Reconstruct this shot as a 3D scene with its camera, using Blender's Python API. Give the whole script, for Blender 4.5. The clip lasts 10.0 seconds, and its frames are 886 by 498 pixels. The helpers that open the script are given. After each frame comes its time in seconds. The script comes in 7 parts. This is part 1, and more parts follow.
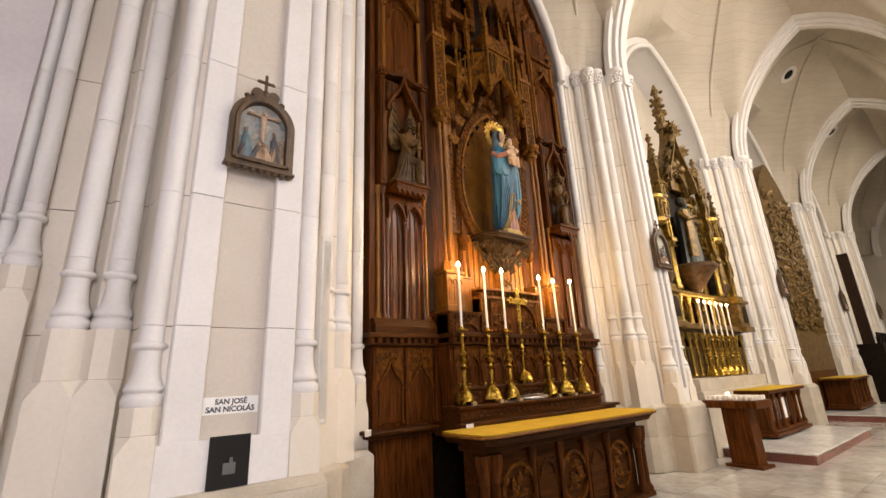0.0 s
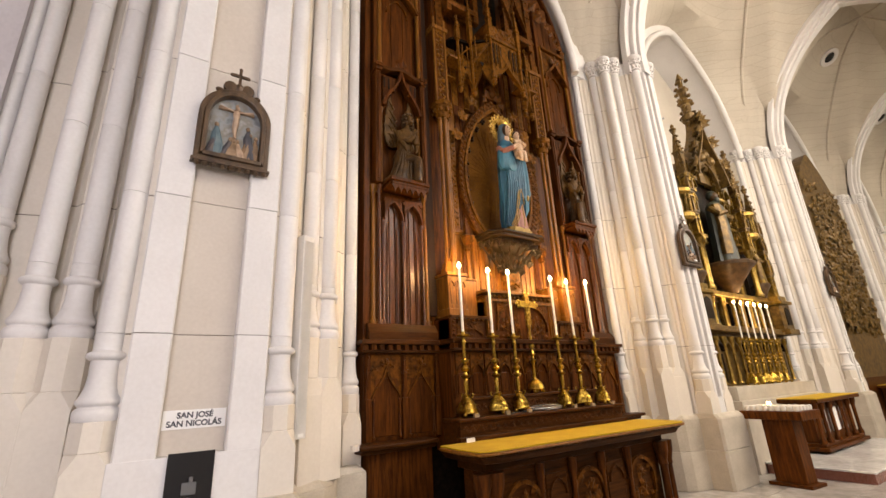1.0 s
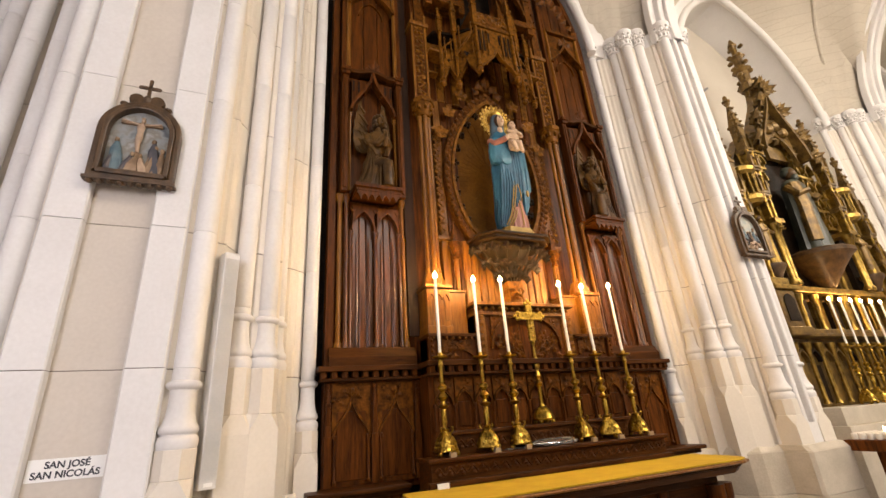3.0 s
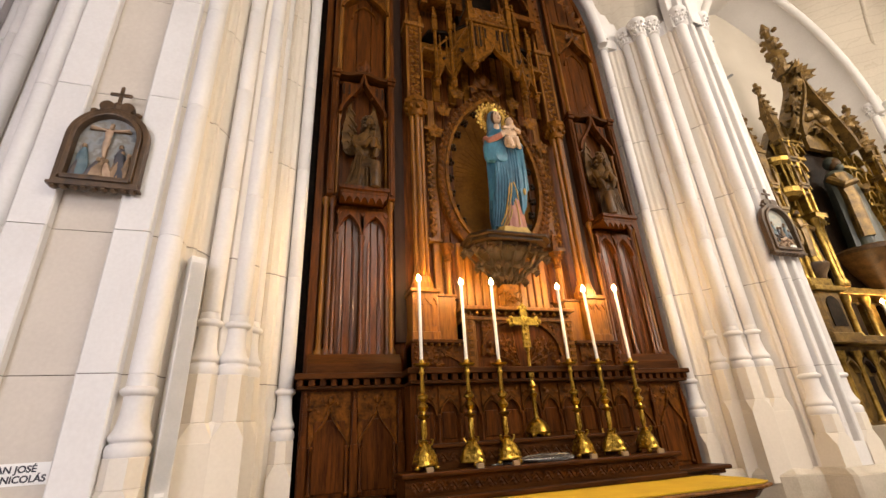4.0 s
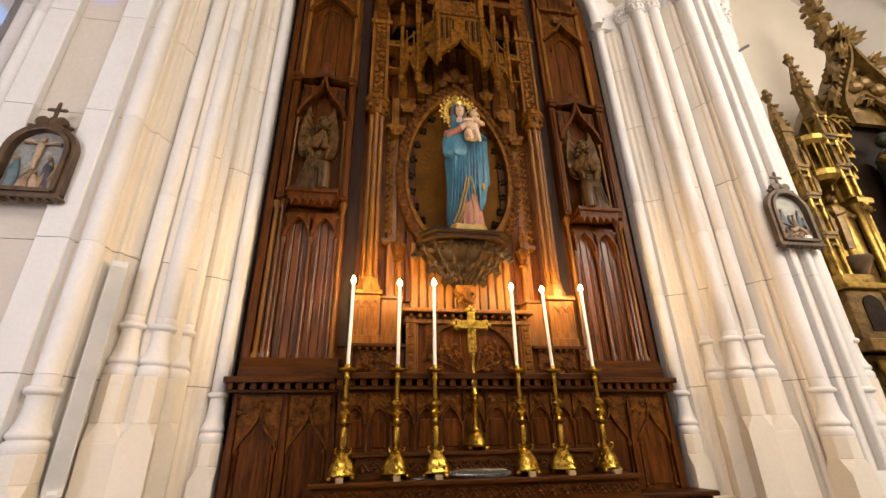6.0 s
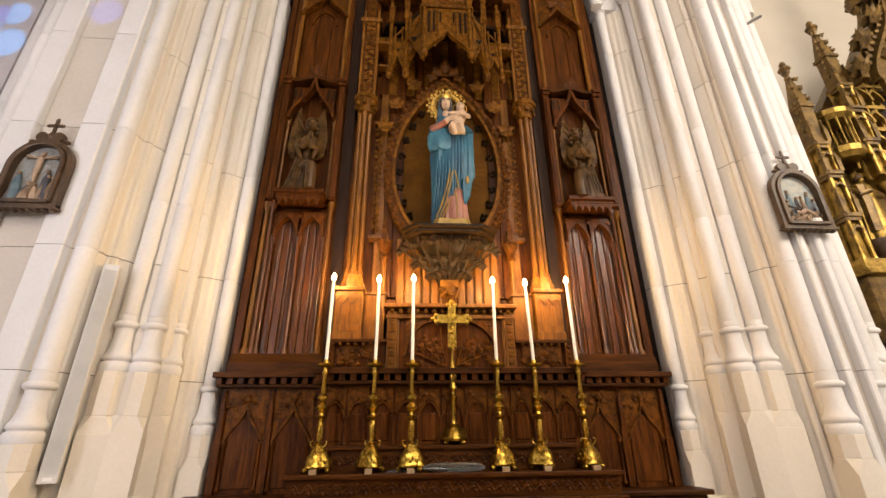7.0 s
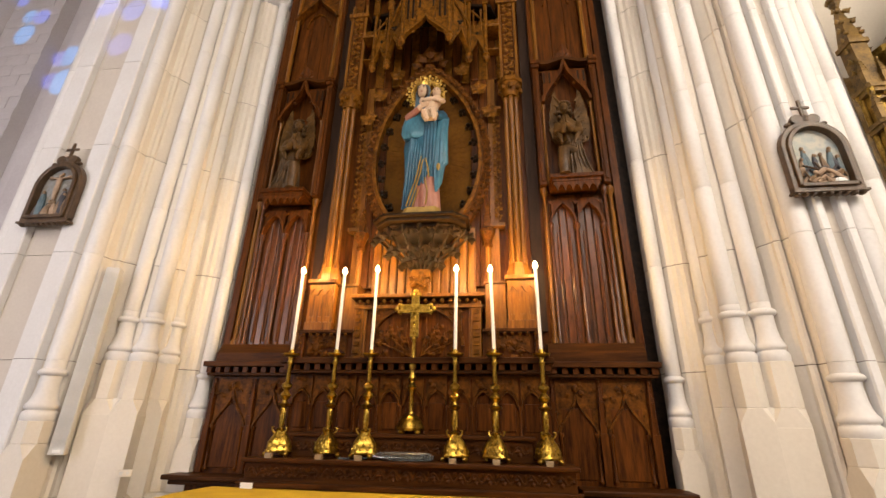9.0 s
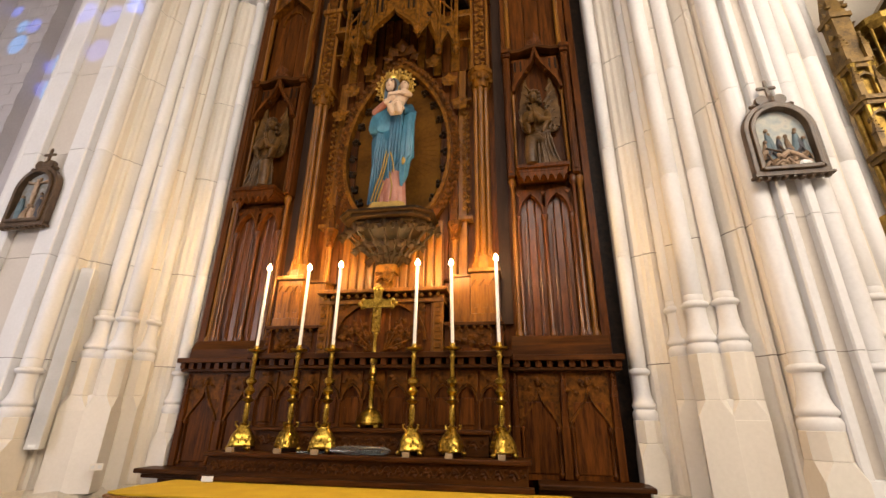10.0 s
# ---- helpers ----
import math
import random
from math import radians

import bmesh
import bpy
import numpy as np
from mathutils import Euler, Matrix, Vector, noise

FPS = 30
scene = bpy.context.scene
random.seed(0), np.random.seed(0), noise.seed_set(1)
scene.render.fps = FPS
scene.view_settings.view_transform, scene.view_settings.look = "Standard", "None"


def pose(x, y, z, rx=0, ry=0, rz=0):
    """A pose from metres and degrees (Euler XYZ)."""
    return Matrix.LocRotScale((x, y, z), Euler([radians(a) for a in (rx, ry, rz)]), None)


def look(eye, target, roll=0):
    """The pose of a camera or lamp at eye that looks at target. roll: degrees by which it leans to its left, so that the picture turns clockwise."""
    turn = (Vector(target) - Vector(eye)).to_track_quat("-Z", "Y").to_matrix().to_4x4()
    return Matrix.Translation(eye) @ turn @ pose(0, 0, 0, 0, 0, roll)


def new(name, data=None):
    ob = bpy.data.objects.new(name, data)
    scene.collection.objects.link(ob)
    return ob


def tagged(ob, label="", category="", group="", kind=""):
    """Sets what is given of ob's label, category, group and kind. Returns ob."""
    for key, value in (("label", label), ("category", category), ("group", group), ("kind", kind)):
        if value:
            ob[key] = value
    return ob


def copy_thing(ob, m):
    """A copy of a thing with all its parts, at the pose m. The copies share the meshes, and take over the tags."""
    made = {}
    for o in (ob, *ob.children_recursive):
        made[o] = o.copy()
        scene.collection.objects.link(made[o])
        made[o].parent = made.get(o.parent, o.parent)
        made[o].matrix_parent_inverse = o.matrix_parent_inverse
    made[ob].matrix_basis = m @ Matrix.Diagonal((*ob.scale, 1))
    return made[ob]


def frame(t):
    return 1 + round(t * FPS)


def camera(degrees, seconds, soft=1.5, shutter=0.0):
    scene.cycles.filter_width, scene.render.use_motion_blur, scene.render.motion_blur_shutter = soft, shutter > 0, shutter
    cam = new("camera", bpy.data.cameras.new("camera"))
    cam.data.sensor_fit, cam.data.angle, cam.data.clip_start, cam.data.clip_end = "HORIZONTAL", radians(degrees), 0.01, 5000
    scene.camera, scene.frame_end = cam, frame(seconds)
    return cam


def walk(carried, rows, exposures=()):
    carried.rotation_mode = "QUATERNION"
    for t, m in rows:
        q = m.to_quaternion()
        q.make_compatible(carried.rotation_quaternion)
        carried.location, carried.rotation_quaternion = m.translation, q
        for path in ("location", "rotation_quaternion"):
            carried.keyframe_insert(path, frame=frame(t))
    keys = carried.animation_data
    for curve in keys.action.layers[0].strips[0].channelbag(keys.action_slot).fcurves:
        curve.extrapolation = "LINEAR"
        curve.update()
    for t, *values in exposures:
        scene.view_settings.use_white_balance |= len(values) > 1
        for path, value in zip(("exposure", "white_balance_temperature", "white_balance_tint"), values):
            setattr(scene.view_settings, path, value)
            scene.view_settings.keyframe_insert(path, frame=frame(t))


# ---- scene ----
cam = camera(90.8, 10.0)
METRES, EYE, TILT, LEAN, TURN = 6.4, 1.6, 0.0, 0.0, -38.4
ROWS = [
    (0.0, 0.0, 0.0, 0.0, 0.76, 16.52, 2.57),
    (0.5, 0.0299, 0.0258, 0.0031, 2.63, 16.86, 2.48),
    (1.0, 0.0583, 0.0607, 0.0005, 4.86, 17.63, 2.75),
    (1.5, 0.0889, 0.1045, 0.003, 7.48, 19.02, 3.41),
    (2.0, 0.1276, 0.1398, 0.0004, 10.41, 20.18, 4.2),
    (2.5, 0.1796, 0.1722, 0.0017, 13.16, 20.54, 4.23),
    (4.0, 0.2958, 0.2741, -0.0043, 21.07, 22.85, 3.08),
    (4.5, 0.3427, 0.2937, -0.0024, 23.17, 23.08, 2.51),
    (5.0, 0.3808, 0.3255, -0.0058, 25.27, 23.73, 2.02),
    (5.5, 0.4186, 0.3637, -0.0049, 26.98, 23.9, 1.49),
    (7.0, 0.5424, 0.4424, -0.0053, 34.34, 23.06, 0.58),
    (7.5, 0.5727, 0.4825, -0.0019, 37.33, 22.85, 0.46),
    (8.0, 0.6081, 0.5154, -0.0028, 40.75, 22.3, 0.2),
    (8.5, 0.6542, 0.5449, -0.0013, 43.47, 21.74, -0.7),
    (9.0, 0.6862, 0.5784, -0.0031, 45.73, 21.78, -1.05),
    (9.5, 0.7156, 0.6158, -0.0006, 47.48, 21.41, -1.09),
    (10.0, 0.7454, 0.6463, -0.0009, 48.38, 20.98, -0.77),
]
walk(cam, [(t, pose(-4.89, -4.8, EYE, TILT, LEAN, TURN) @ pose(METRES * x, METRES * y, METRES * z, 90 + pitch, roll, yaw)) for t, x, y, z, yaw, pitch, roll in ROWS],
     [(0.0, 0.10), (4.0, 0.10), (7.0, 0.05), (10.0, 0.01)])

# ---- light ----
world = bpy.data.worlds.new("world")
scene.world = world
world.use_nodes = True
wn = world.node_tree.nodes
wsky = wn.new("ShaderNodeTexSky")
wsky.sky_type = "NISHITA"
wsky.sun_disc = False
wsky.sun_elevation, wsky.sun_rotation = radians(9), radians(135)
world.node_tree.links.new(wsky.outputs[0], wn["Background"].inputs[0])
wn["Background"].inputs[1].default_value = 0.1


def area_lamp(name, eye, target, sx, sy, watts, colour):
    d = bpy.data.lights.new(name, "AREA")
    d.shape, d.size, d.size_y, d.energy, d.color = "RECTANGLE", sx, sy, watts, colour
    ob = new(name, d)
    ob.matrix_world = look(eye, target)
    return ob


# fill lamps added from the nave and the west; no such sources are built
area_lamp("nave_fill", (3.3, -7.7, 7.7), (2.8, 0, 3.4), 10.0, 3.0, 620, (1.0, 0.90, 0.82))
area_lamp("nave_fill", (9.0, -9.5, 9.0), (10.0, 0, 4.5), 8.0, 3.0, 1000, (1.0, 0.86, 0.70))
area_lamp("nave_fill", (20.0, -9.5, 10.5), (20.0, 0, 4.0), 8.0, 3.0, 900, (1.0, 0.86, 0.70))
area_lamp("west_fill", (-6.6, -8.5, 3.4), (-4.2, -1.0, 1.6), 3.0, 3.0, 385, (0.95, 0.90, 0.96))

# low sun that comes in through the blue glass of the opposite window
SUN_WAY = Vector((-0.7, 0.7, -0.15)).normalized()
sun = bpy.data.lights.new("sun", "SUN")
sun.energy, sun.angle, sun.color = 5.0, radians(0.12), (1.0, 0.97, 0.92)
new("sun", sun).matrix_world = look((20, -40, 30), Vector((20, -40, 30)) + SUN_WAY)


# ---- mesh building ----
class Shape:
    """Collects vertices and faces of one mesh."""

    def __init__(self):
        self.v, self.f, self.m, self.k = [], [], [], 0

    def add(self, verts, faces):
        n = len(self.v)
        self.v += [tuple(p) for p in verts]
        self.f += [tuple(i + n for i in f) for f in faces]
        self.m += [self.k] * len(faces)
        return self

    def use(self, k):
        """The number of the material that the next faces take."""
        self.k = k
        return self

    def box(self, x0, x1, y0, y1, z0, z1, c=0.0):
        """A box; c chamfers its front upright edges (towards -y)."""
        if c:
            return self.plan([(x0, y1), (x0, y0 + c), (x0 + c, y0), (x1 - c, y0), (x1, y0 + c), (x1, y1)], z0, z1)
        v = [(x, y, z) for z in (z0, z1) for x, y in ((x0, y0), (x1, y0), (x1, y1), (x0, y1))]
        return self.add(v, [(3, 2, 1, 0), (4, 5, 6, 7), (0, 1, 5, 4), (1, 2, 6, 5), (2, 3, 7, 6), (3, 0, 4, 7)])

    def plan(self, pts, z0, z1, grow=0.0, about=None):
        """A floor plan pulled up from z0 to z1; the top may be grown about a point."""
        area = sum(a[0] * b[1] - b[0] * a[1] for a, b in zip(pts, pts[1:] + pts[:1]))
        if area < 0:
            pts = pts[::-1]
        n = len(pts)
        cx, cy = about or (sum(p[0] for p in pts) / n, sum(p[1] for p in pts) / n)
        k = 1 + grow
        v = [(x, y, z0) for x, y in pts] + [(cx + (x - cx) * k, cy + (y - cy) * k, z1) for x, y in pts]
        f = [tuple(range(n))[::-1], tuple(range(n, 2 * n))] + [(i, (i + 1) % n, n + (i + 1) % n, n + i) for i in range(n)]
        return self.add(v, f)

    def front(self, pts, y0, y1):
        """An outline in x, z, pulled from y0 (front) to y1 (back)."""
        area = sum(a[0] * b[1] - b[0] * a[1] for a, b in zip(pts, pts[1:] + pts[:1]))
        if area < 0:
            pts = pts[::-1]
        n = len(pts)
        v = [(x, y0, z) for x, z in pts] + [(x, y1, z) for x, z in pts]
        f = [tuple(range(n)), tuple(range(n, 2 * n))[::-1]] + [((i + 1) % n, i, n + i, n + (i + 1) % n) for i in range(n)]
        return self.add(v, f)

    def band(self, outer, inner, y0, y1, closed=False):
        """A strip between two open outlines in x, z of equal length, with depth."""
        n = len(outer)
        v = [(x, y0, z) for x, z in outer] + [(x, y0, z) for x, z in inner] + [(x, y1, z) for x, z in outer] + [(x, y1, z) for x, z in inner]
        f = []
        for i in range(n if closed else n - 1):
            j = (i + 1) % n
            f += [(i, j, n + j, n + i), (2 * n + j, 2 * n + i, 3 * n + i, 3 * n + j), (j, i, 2 * n + i, 2 * n + j), (n + i, n + j, 3 * n + j, 3 * n + i)]
        if not closed:
            f += [(0, n, 3 * n, 2 * n), (n - 1, 3 * n - 1, 4 * n - 1, 2 * n - 1)]
        return self.add(v, f)

    def lathe(self, profile, x=0.0, y=0.0, n=16, sx=1.0, sy=1.0, turn=0.0, wave=0, depth=0.0):
        """A profile of (radius, z) turned about an upright axis; wave lobes it."""
        v, f = [], []
        for r, z in profile:
            for k in range(n):
                a = math.tau * (k + turn) / n
                q = r * (1 + depth * math.cos(wave * a)) if wave else r
                v.append((x + sx * q * math.cos(a), y + sy * q * math.sin(a), z))
        m = len(profile)
        for i in range(m - 1):
            for k in range(n):
                j = (k + 1) % n
                f.append((i * n + k, i * n + j, (i + 1) * n + j, (i + 1) * n + k))
        f += [tuple(range(n))[::-1], tuple(range((m - 1) * n, m * n))]
        return self.add(v, f)

    def tube(self, path, r, n=8, r1=None):
        """A round bar along a path of 3D points, tapering to r1."""
        path = [Vector(p) for p in path]
        m = len(path)
        v, f = [], []
        side = None
        for i, p in enumerate(path):
            d = (path[min(i + 1, m - 1)] - path[max(i - 1, 0)]).normalized()
            if side is None:
                side = d.orthogonal().normalized()
            side = (side - d * side.dot(d)).normalized()
            up = d.cross(side)
            q = r if r1 is None else r + (r1 - r) * i / (m - 1)
            for k in range(n):
                a = math.tau * k / n
                v.append(p + q * (math.cos(a) * side + math.sin(a) * up))
        for i in range(m - 1):
            for k in range(n):
                j = (k + 1) % n
                f.append((i * n + k, i * n + j, (i + 1) * n + j, (i + 1) * n + k))
        f += [tuple(range(n))[::-1], tuple(range((m - 1) * n, m * n))]
        return self.add(v, f)

    def ball(self, x, y, z, rx, ry=None, rz=None, n=8, m=6):
        ry, rz = ry or rx, rz or rx
        v = [(x, y, z - rz)]
        for i in range(1, m):
            a = math.pi * i / m
            v += [(x + rx * math.sin(a) * math.cos(math.tau * k / n), y + ry * math.sin(a) * math.sin(math.tau * k / n), z - rz * math.cos(a)) for k in range(n)]
        v.append((x, y, z + rz))
        f = [(0, 1 + (k + 1) % n, 1 + k) for k in range(n)]
        for i in range(m - 2):
            f += [(1 + i * n + k, 1 + i * n + (k + 1) % n, 1 + (i + 1) * n + (k + 1) % n, 1 + (i + 1) * n + k) for k in range(n)]
        top = len(v) - 1
        f += [(top, 1 + (m - 2) * n + k, 1 + (m - 2) * n + (k + 1) % n) for k in range(n)]
        return self.add(v, f)

    def leaf(self, x, y, z, size, turn=0.0, lean=0.4):
        """A curled carved leaf in the x, z plane, its tip at angle turn from up."""
        c, s = math.cos(turn), math.sin(turn)
        out = [(0, 0, 0), (-0.35, 0.35, 0.1), (-0.5, 0.6, 0.0), (-0.2, 0.75, 0.22), (0, 1.0, 0.35), (0.2, 0.75, 0.22), (0.5, 0.6, 0.0), (0.35, 0.35, 0.1), (0, 0.55, 0.28)]
        v = []
        for a, b, h in out:
            v.append((x + size * (a * c + b * s), y - size * lean * h * 2.2, z + size * (b * c - a * s)))
        v.append((x, y + 0.01, z))
        return self.add(v, [(0, 1, 8), (1, 2, 3, 8), (3, 4, 8), (4, 5, 8), (5, 6, 7, 8), (7, 0, 8)])


def solid(name, shape, material, parent=None, label="", bevel=0.0, smooth=False, at=None):
    mesh = bpy.data.meshes.new(name)
    mesh.from_pydata(shape.v, [], shape.f)
    for m in material if isinstance(material, (list, tuple)) else (material,):
        mesh.materials.append(m)
    mesh.polygons.foreach_set("material_index", shape.m)
    if smooth:
        mesh.polygons.foreach_set("use_smooth", [True] * len(mesh.polygons))
        mesh.set_sharp_from_angle(angle=radians(40))
    ob = new(name, mesh)
    if parent:
        ob.parent = parent
    if at:
        ob.location = at
    if bevel:
        b = ob.modifiers.new("bevel", "BEVEL")
        b.width, b.segments, b.limit_method, b.angle_limit = bevel, 2, "ANGLE", radians(50)
    if label:
        ob["label"] = label
    return ob


def part(name, shape, material, parent, label="", bevel=0.0, smooth=False):
    return solid(name, shape, material, parent, label, bevel, smooth)


def thing(name, label, category, at=(0, 0, 0), group="", kind=""):
    ob = new(name)
    ob.empty_display_size = 0.1
    ob.location = at
    return tagged(ob, label, category, group, kind)


# ---- materials ----
def make(name, rough=0.6, metal=0.0, colour=(0.8, 0.8, 0.8)):
    m = bpy.data.materials.new(name)
    m.use_nodes = True
    b = m.node_tree.nodes["Principled BSDF"]
    b.inputs["Base Color"].default_value = (*colour, 1)
    b.inputs["Roughness"].default_value, b.inputs["Metallic"].default_value = rough, metal
    return m


def surface(name, dark, light, scale=4.0, stretch=(1, 1, 1), rough=(0.45, 0.65), bump=0.1, fine=60.0, metal=0.0, detail=6.0, distance=0.01, vary=0.0, gloss=0.5):
    """A material whose colour wanders between two tones at two scales, with relief and uneven gloss."""
    m = make(name, rough[0], metal)
    t = m.node_tree
    n, k = t.nodes, t.links.new
    b = n["Principled BSDF"]
    co = n.new("ShaderNodeTexCoord")
    mp = n.new("ShaderNodeMapping")
    mp.inputs["Scale"].default_value = stretch
    if vary:
        info, far = n.new("ShaderNodeObjectInfo"), n.new("ShaderNodeVectorMath")
        far.operation = "MULTIPLY_ADD"
        far.inputs[1].default_value = (37.0, 23.0, 41.0)
        k(info.outputs["Random"], far.inputs[0])
        k(co.outputs["Object"], far.inputs[2])
        k(far.outputs[0], mp.inputs[0])
    else:
        k(co.outputs["Object"], mp.inputs[0])
    big, small = n.new("ShaderNodeTexNoise"), n.new("ShaderNodeTexNoise")
    for node, s in ((big, scale), (small, fine)):
        node.inputs["Scale"].default_value, node.inputs["Detail"].default_value = s, detail
        k(mp.outputs[0], node.inputs["Vector"])
    mixf = n.new("ShaderNodeMix")
    mixf.inputs[0].default_value = 0.35
    k(big.outputs[0], mixf.inputs[2])
    k(small.outputs[0], mixf.inputs[3])
    ramp = n.new("ShaderNodeValToRGB")
    ramp.color_ramp.elements[0].position, ramp.color_ramp.elements[1].position = 0.36, 0.64
    ramp.color_ramp.elements[0].color, ramp.color_ramp.elements[1].color = (*dark, 1), (*light, 1)
    k(mixf.outputs[0], ramp.inputs[0])
    colour = ramp.outputs[0]
    if vary:
        hsv, mul = n.new("ShaderNodeHueSaturation"), n.new("ShaderNodeMapRange")
        mul.inputs[3].default_value, mul.inputs[4].default_value = 1 - vary, 1 + vary
        k(info.outputs["Random"], mul.inputs[0])
        k(mul.outputs[0], hsv.inputs["Value"])
        k(colour, hsv.inputs["Color"])
        colour = hsv.outputs[0]
    k(colour, b.inputs["Base Color"])
    mr = n.new("ShaderNodeMapRange")
    mr.inputs[3].default_value, mr.inputs[4].default_value = rough
    k(small.outputs[0], mr.inputs[0])
    k(mr.outputs[0], b.inputs["Roughness"])
    if bump:
        bp = n.new("ShaderNodeBump")
        bp.inputs["Strength"].default_value, bp.inputs["Distance"].default_value = bump, distance
        k(mixf.outputs[0], bp.inputs["Height"])
        k(bp.outputs[0], b.inputs["Normal"])
    b.inputs["Specular IOR Level"].default_value = gloss
    return m


WHITE = surface("white_painted_stone", (0.645, 0.62, 0.595), (0.735, 0.715, 0.695), 1.3, rough=(0.5, 0.7), bump=0.12, fine=35, vary=0.02)
CREAM = surface("cream_painted_stone", (0.65, 0.59, 0.50), (0.73, 0.67, 0.58), 1.1, rough=(0.5, 0.7), bump=0.12, fine=35, vary=0.02)
BEIGE = surface("beige_limestone", (0.42, 0.37, 0.29), (0.56, 0.50, 0.41), 3.0, rough=(0.35, 0.55), bump=0.15, fine=50, vary=0.05)
JOINT = make("dark_joint", 0.9, 0, (0.10, 0.07, 0.05))
WOOD = surface("dark_oak", (0.028, 0.0078, 0.0013), (0.128, 0.0385, 0.0056), 5.0, (6, 6, 0.5), (0.30, 0.46), 0.2, 26, detail=5, vary=0.14, gloss=0.09)
WOODH = surface("dark_oak_across", (0.022, 0.0070, 0.0013), (0.080, 0.0265, 0.0046), 5.0, (0.5, 6, 6), (0.34, 0.52), 0.2, 26, detail=5, vary=0.12, gloss=0.08)
# the next three browns are reddened to hold candle warmth in their colour
WOODL = surface("candle_warm_brown_oak", (0.088, 0.029, 0.0026), (0.262, 0.106, 0.0115), 5.0, (6, 6, 0.6), (0.28, 0.43), 0.2, 26, detail=5, vary=0.1, gloss=0.24)
CARVED = surface("carved_oak", (0.030, 0.0098, 0.0012), (0.165, 0.0560, 0.0062), 14.0, (1, 1, 1), (0.34, 0.52), 0.6, 45, detail=4, vary=0.1, gloss=0.08)
CARVEDL = surface("candle_warm_carved_oak", (0.056, 0.0205, 0.0020), (0.228, 0.089, 0.0087), 14.0, (1, 1, 1), (0.34, 0.52), 0.6, 45, detail=4, vary=0.1, gloss=0.08)
BRACKET = surface("dark_waxed_carving", (0.008, 0.0042, 0.0016), (0.036, 0.019, 0.007), 12.0, (1, 1, 1), (0.30, 0.45), 0.4, 45, gloss=0.10)
WINGWOOD = surface("polished_red_oak", (0.030, 0.0084, 0.0016), (0.132, 0.0400, 0.0066), 5.0, (6, 6, 0.5), (0.22, 0.36), 0.2, 26, detail=5, vary=0.14, gloss=0.34)
PINE = surface("pale_pine", (0.24, 0.16, 0.085), (0.36, 0.26, 0.15), 20.0, (1, 6, 6), (0.5, 0.7), 0.1, 60)
# dull brown that also holds the darkness of the gap beside the middle
GAPWOOD = surface("dull_brown_and_gap_shade", (0.022, 0.012, 0.0075), (0.044, 0.024, 0.015), 4.0, (5, 5, 0.6), (0.5, 0.7), 0.15, 30, gloss=0.1)
ANGEL = surface("tan_carved_wood", (0.046, 0.022, 0.0055), (0.135, 0.069, 0.019), 9.0, rough=(0.35, 0.5), bump=0.3, fine=45, gloss=0.15)
# near-black for dark wood, and for shade of gaps and openings put into colour
BLACKWOOD_SHADE = surface("black_oak_and_gap_shade", (0.004, 0.0025, 0.0014), (0.020, 0.011, 0.006), 14.0, (1, 1, 1), (0.4, 0.6), 0.4, 45, gloss=0.1)
PANEL = surface("beige_panel_paint", (0.52, 0.46, 0.39), (0.60, 0.54, 0.465), 1.1, rough=(0.5, 0.7), bump=0.1, fine=35, vary=0.02)
BRASS = surface("polished_brass", (0.16, 0.092, 0.012), (0.66, 0.43, 0.070), 30.0, rough=(0.20, 0.40), bump=0.35, fine=90, metal=1.0, distance=0.004)
GILT = surface("gilded_wood", (0.13, 0.076, 0.014), (0.48, 0.31, 0.068), 9.0, rough=(0.25, 0.48), bump=0.5, fine=50, metal=0.85)
GILTDARK = surface("old_dull_gilding", (0.052, 0.028, 0.006), (0.235, 0.138, 0.031), 8.0, rough=(0.32, 0.52), bump=0.6, fine=45, metal=0.35)
CLOTH = surface("yellow_altar_cloth", (0.44, 0.275, 0.006), (0.54, 0.355, 0.010), 5.0, rough=(0.8, 0.95), bump=0.25, fine=300)
WAX = surface("white_wax", (0.80, 0.76, 0.68), (0.88, 0.85, 0.78), 5.0, rough=(0.3, 0.45), bump=0.05)
BLUE = surface("blue_painted_mantle", (0.008, 0.056, 0.105), (0.036, 0.155, 0.235), 6.0, (1, 1, 0.4), (0.3, 0.5), 0.15, 40)
LIGHTBLUE = surface("pale_blue_mantle", (0.022, 0.105, 0.165), (0.070, 0.230, 0.310), 6.0, (1, 1, 0.4), (0.3, 0.5), 0.2, 40)
GREENCLOAK = surface("dark_green_painted_cloak", (0.016, 0.021, 0.018), (0.070, 0.075, 0.048), 7.0, (1, 1, 0.4), (0.3, 0.5), 0.2, 40)
FIELD = surface("smooth_gold_brown_field", (0.078, 0.031, 0.005), (0.145, 0.062, 0.009), 3.0, rough=(0.55, 0.7), bump=0.1, fine=30, gloss=0.04)
SKIN = surface("painted_flesh", (0.56, 0.36, 0.225), (0.70, 0.50, 0.33), 6.0, rough=(0.35, 0.5), bump=0.05)
ROSE = surface("rose_painted_robe", (0.26, 0.08, 0.05), (0.46, 0.20, 0.13), 8.0, (1, 1, 0.3), (0.35, 0.5), 0.15, 40)
VEIL = surface("grey_blue_veil", (0.05, 0.095, 0.13), (0.13, 0.20, 0.25), 8.0, rough=(0.4, 0.6), bump=0.1)
HAIR = make("painted_brown_hair", 0.5, 0, (0.06, 0.03, 0.015))
BRONZE = surface("brown_carved_figure", (0.030, 0.015, 0.005), (0.110, 0.058, 0.020), 9.0, rough=(0.26, 0.40), bump=0.3, fine=45, gloss=0.2)
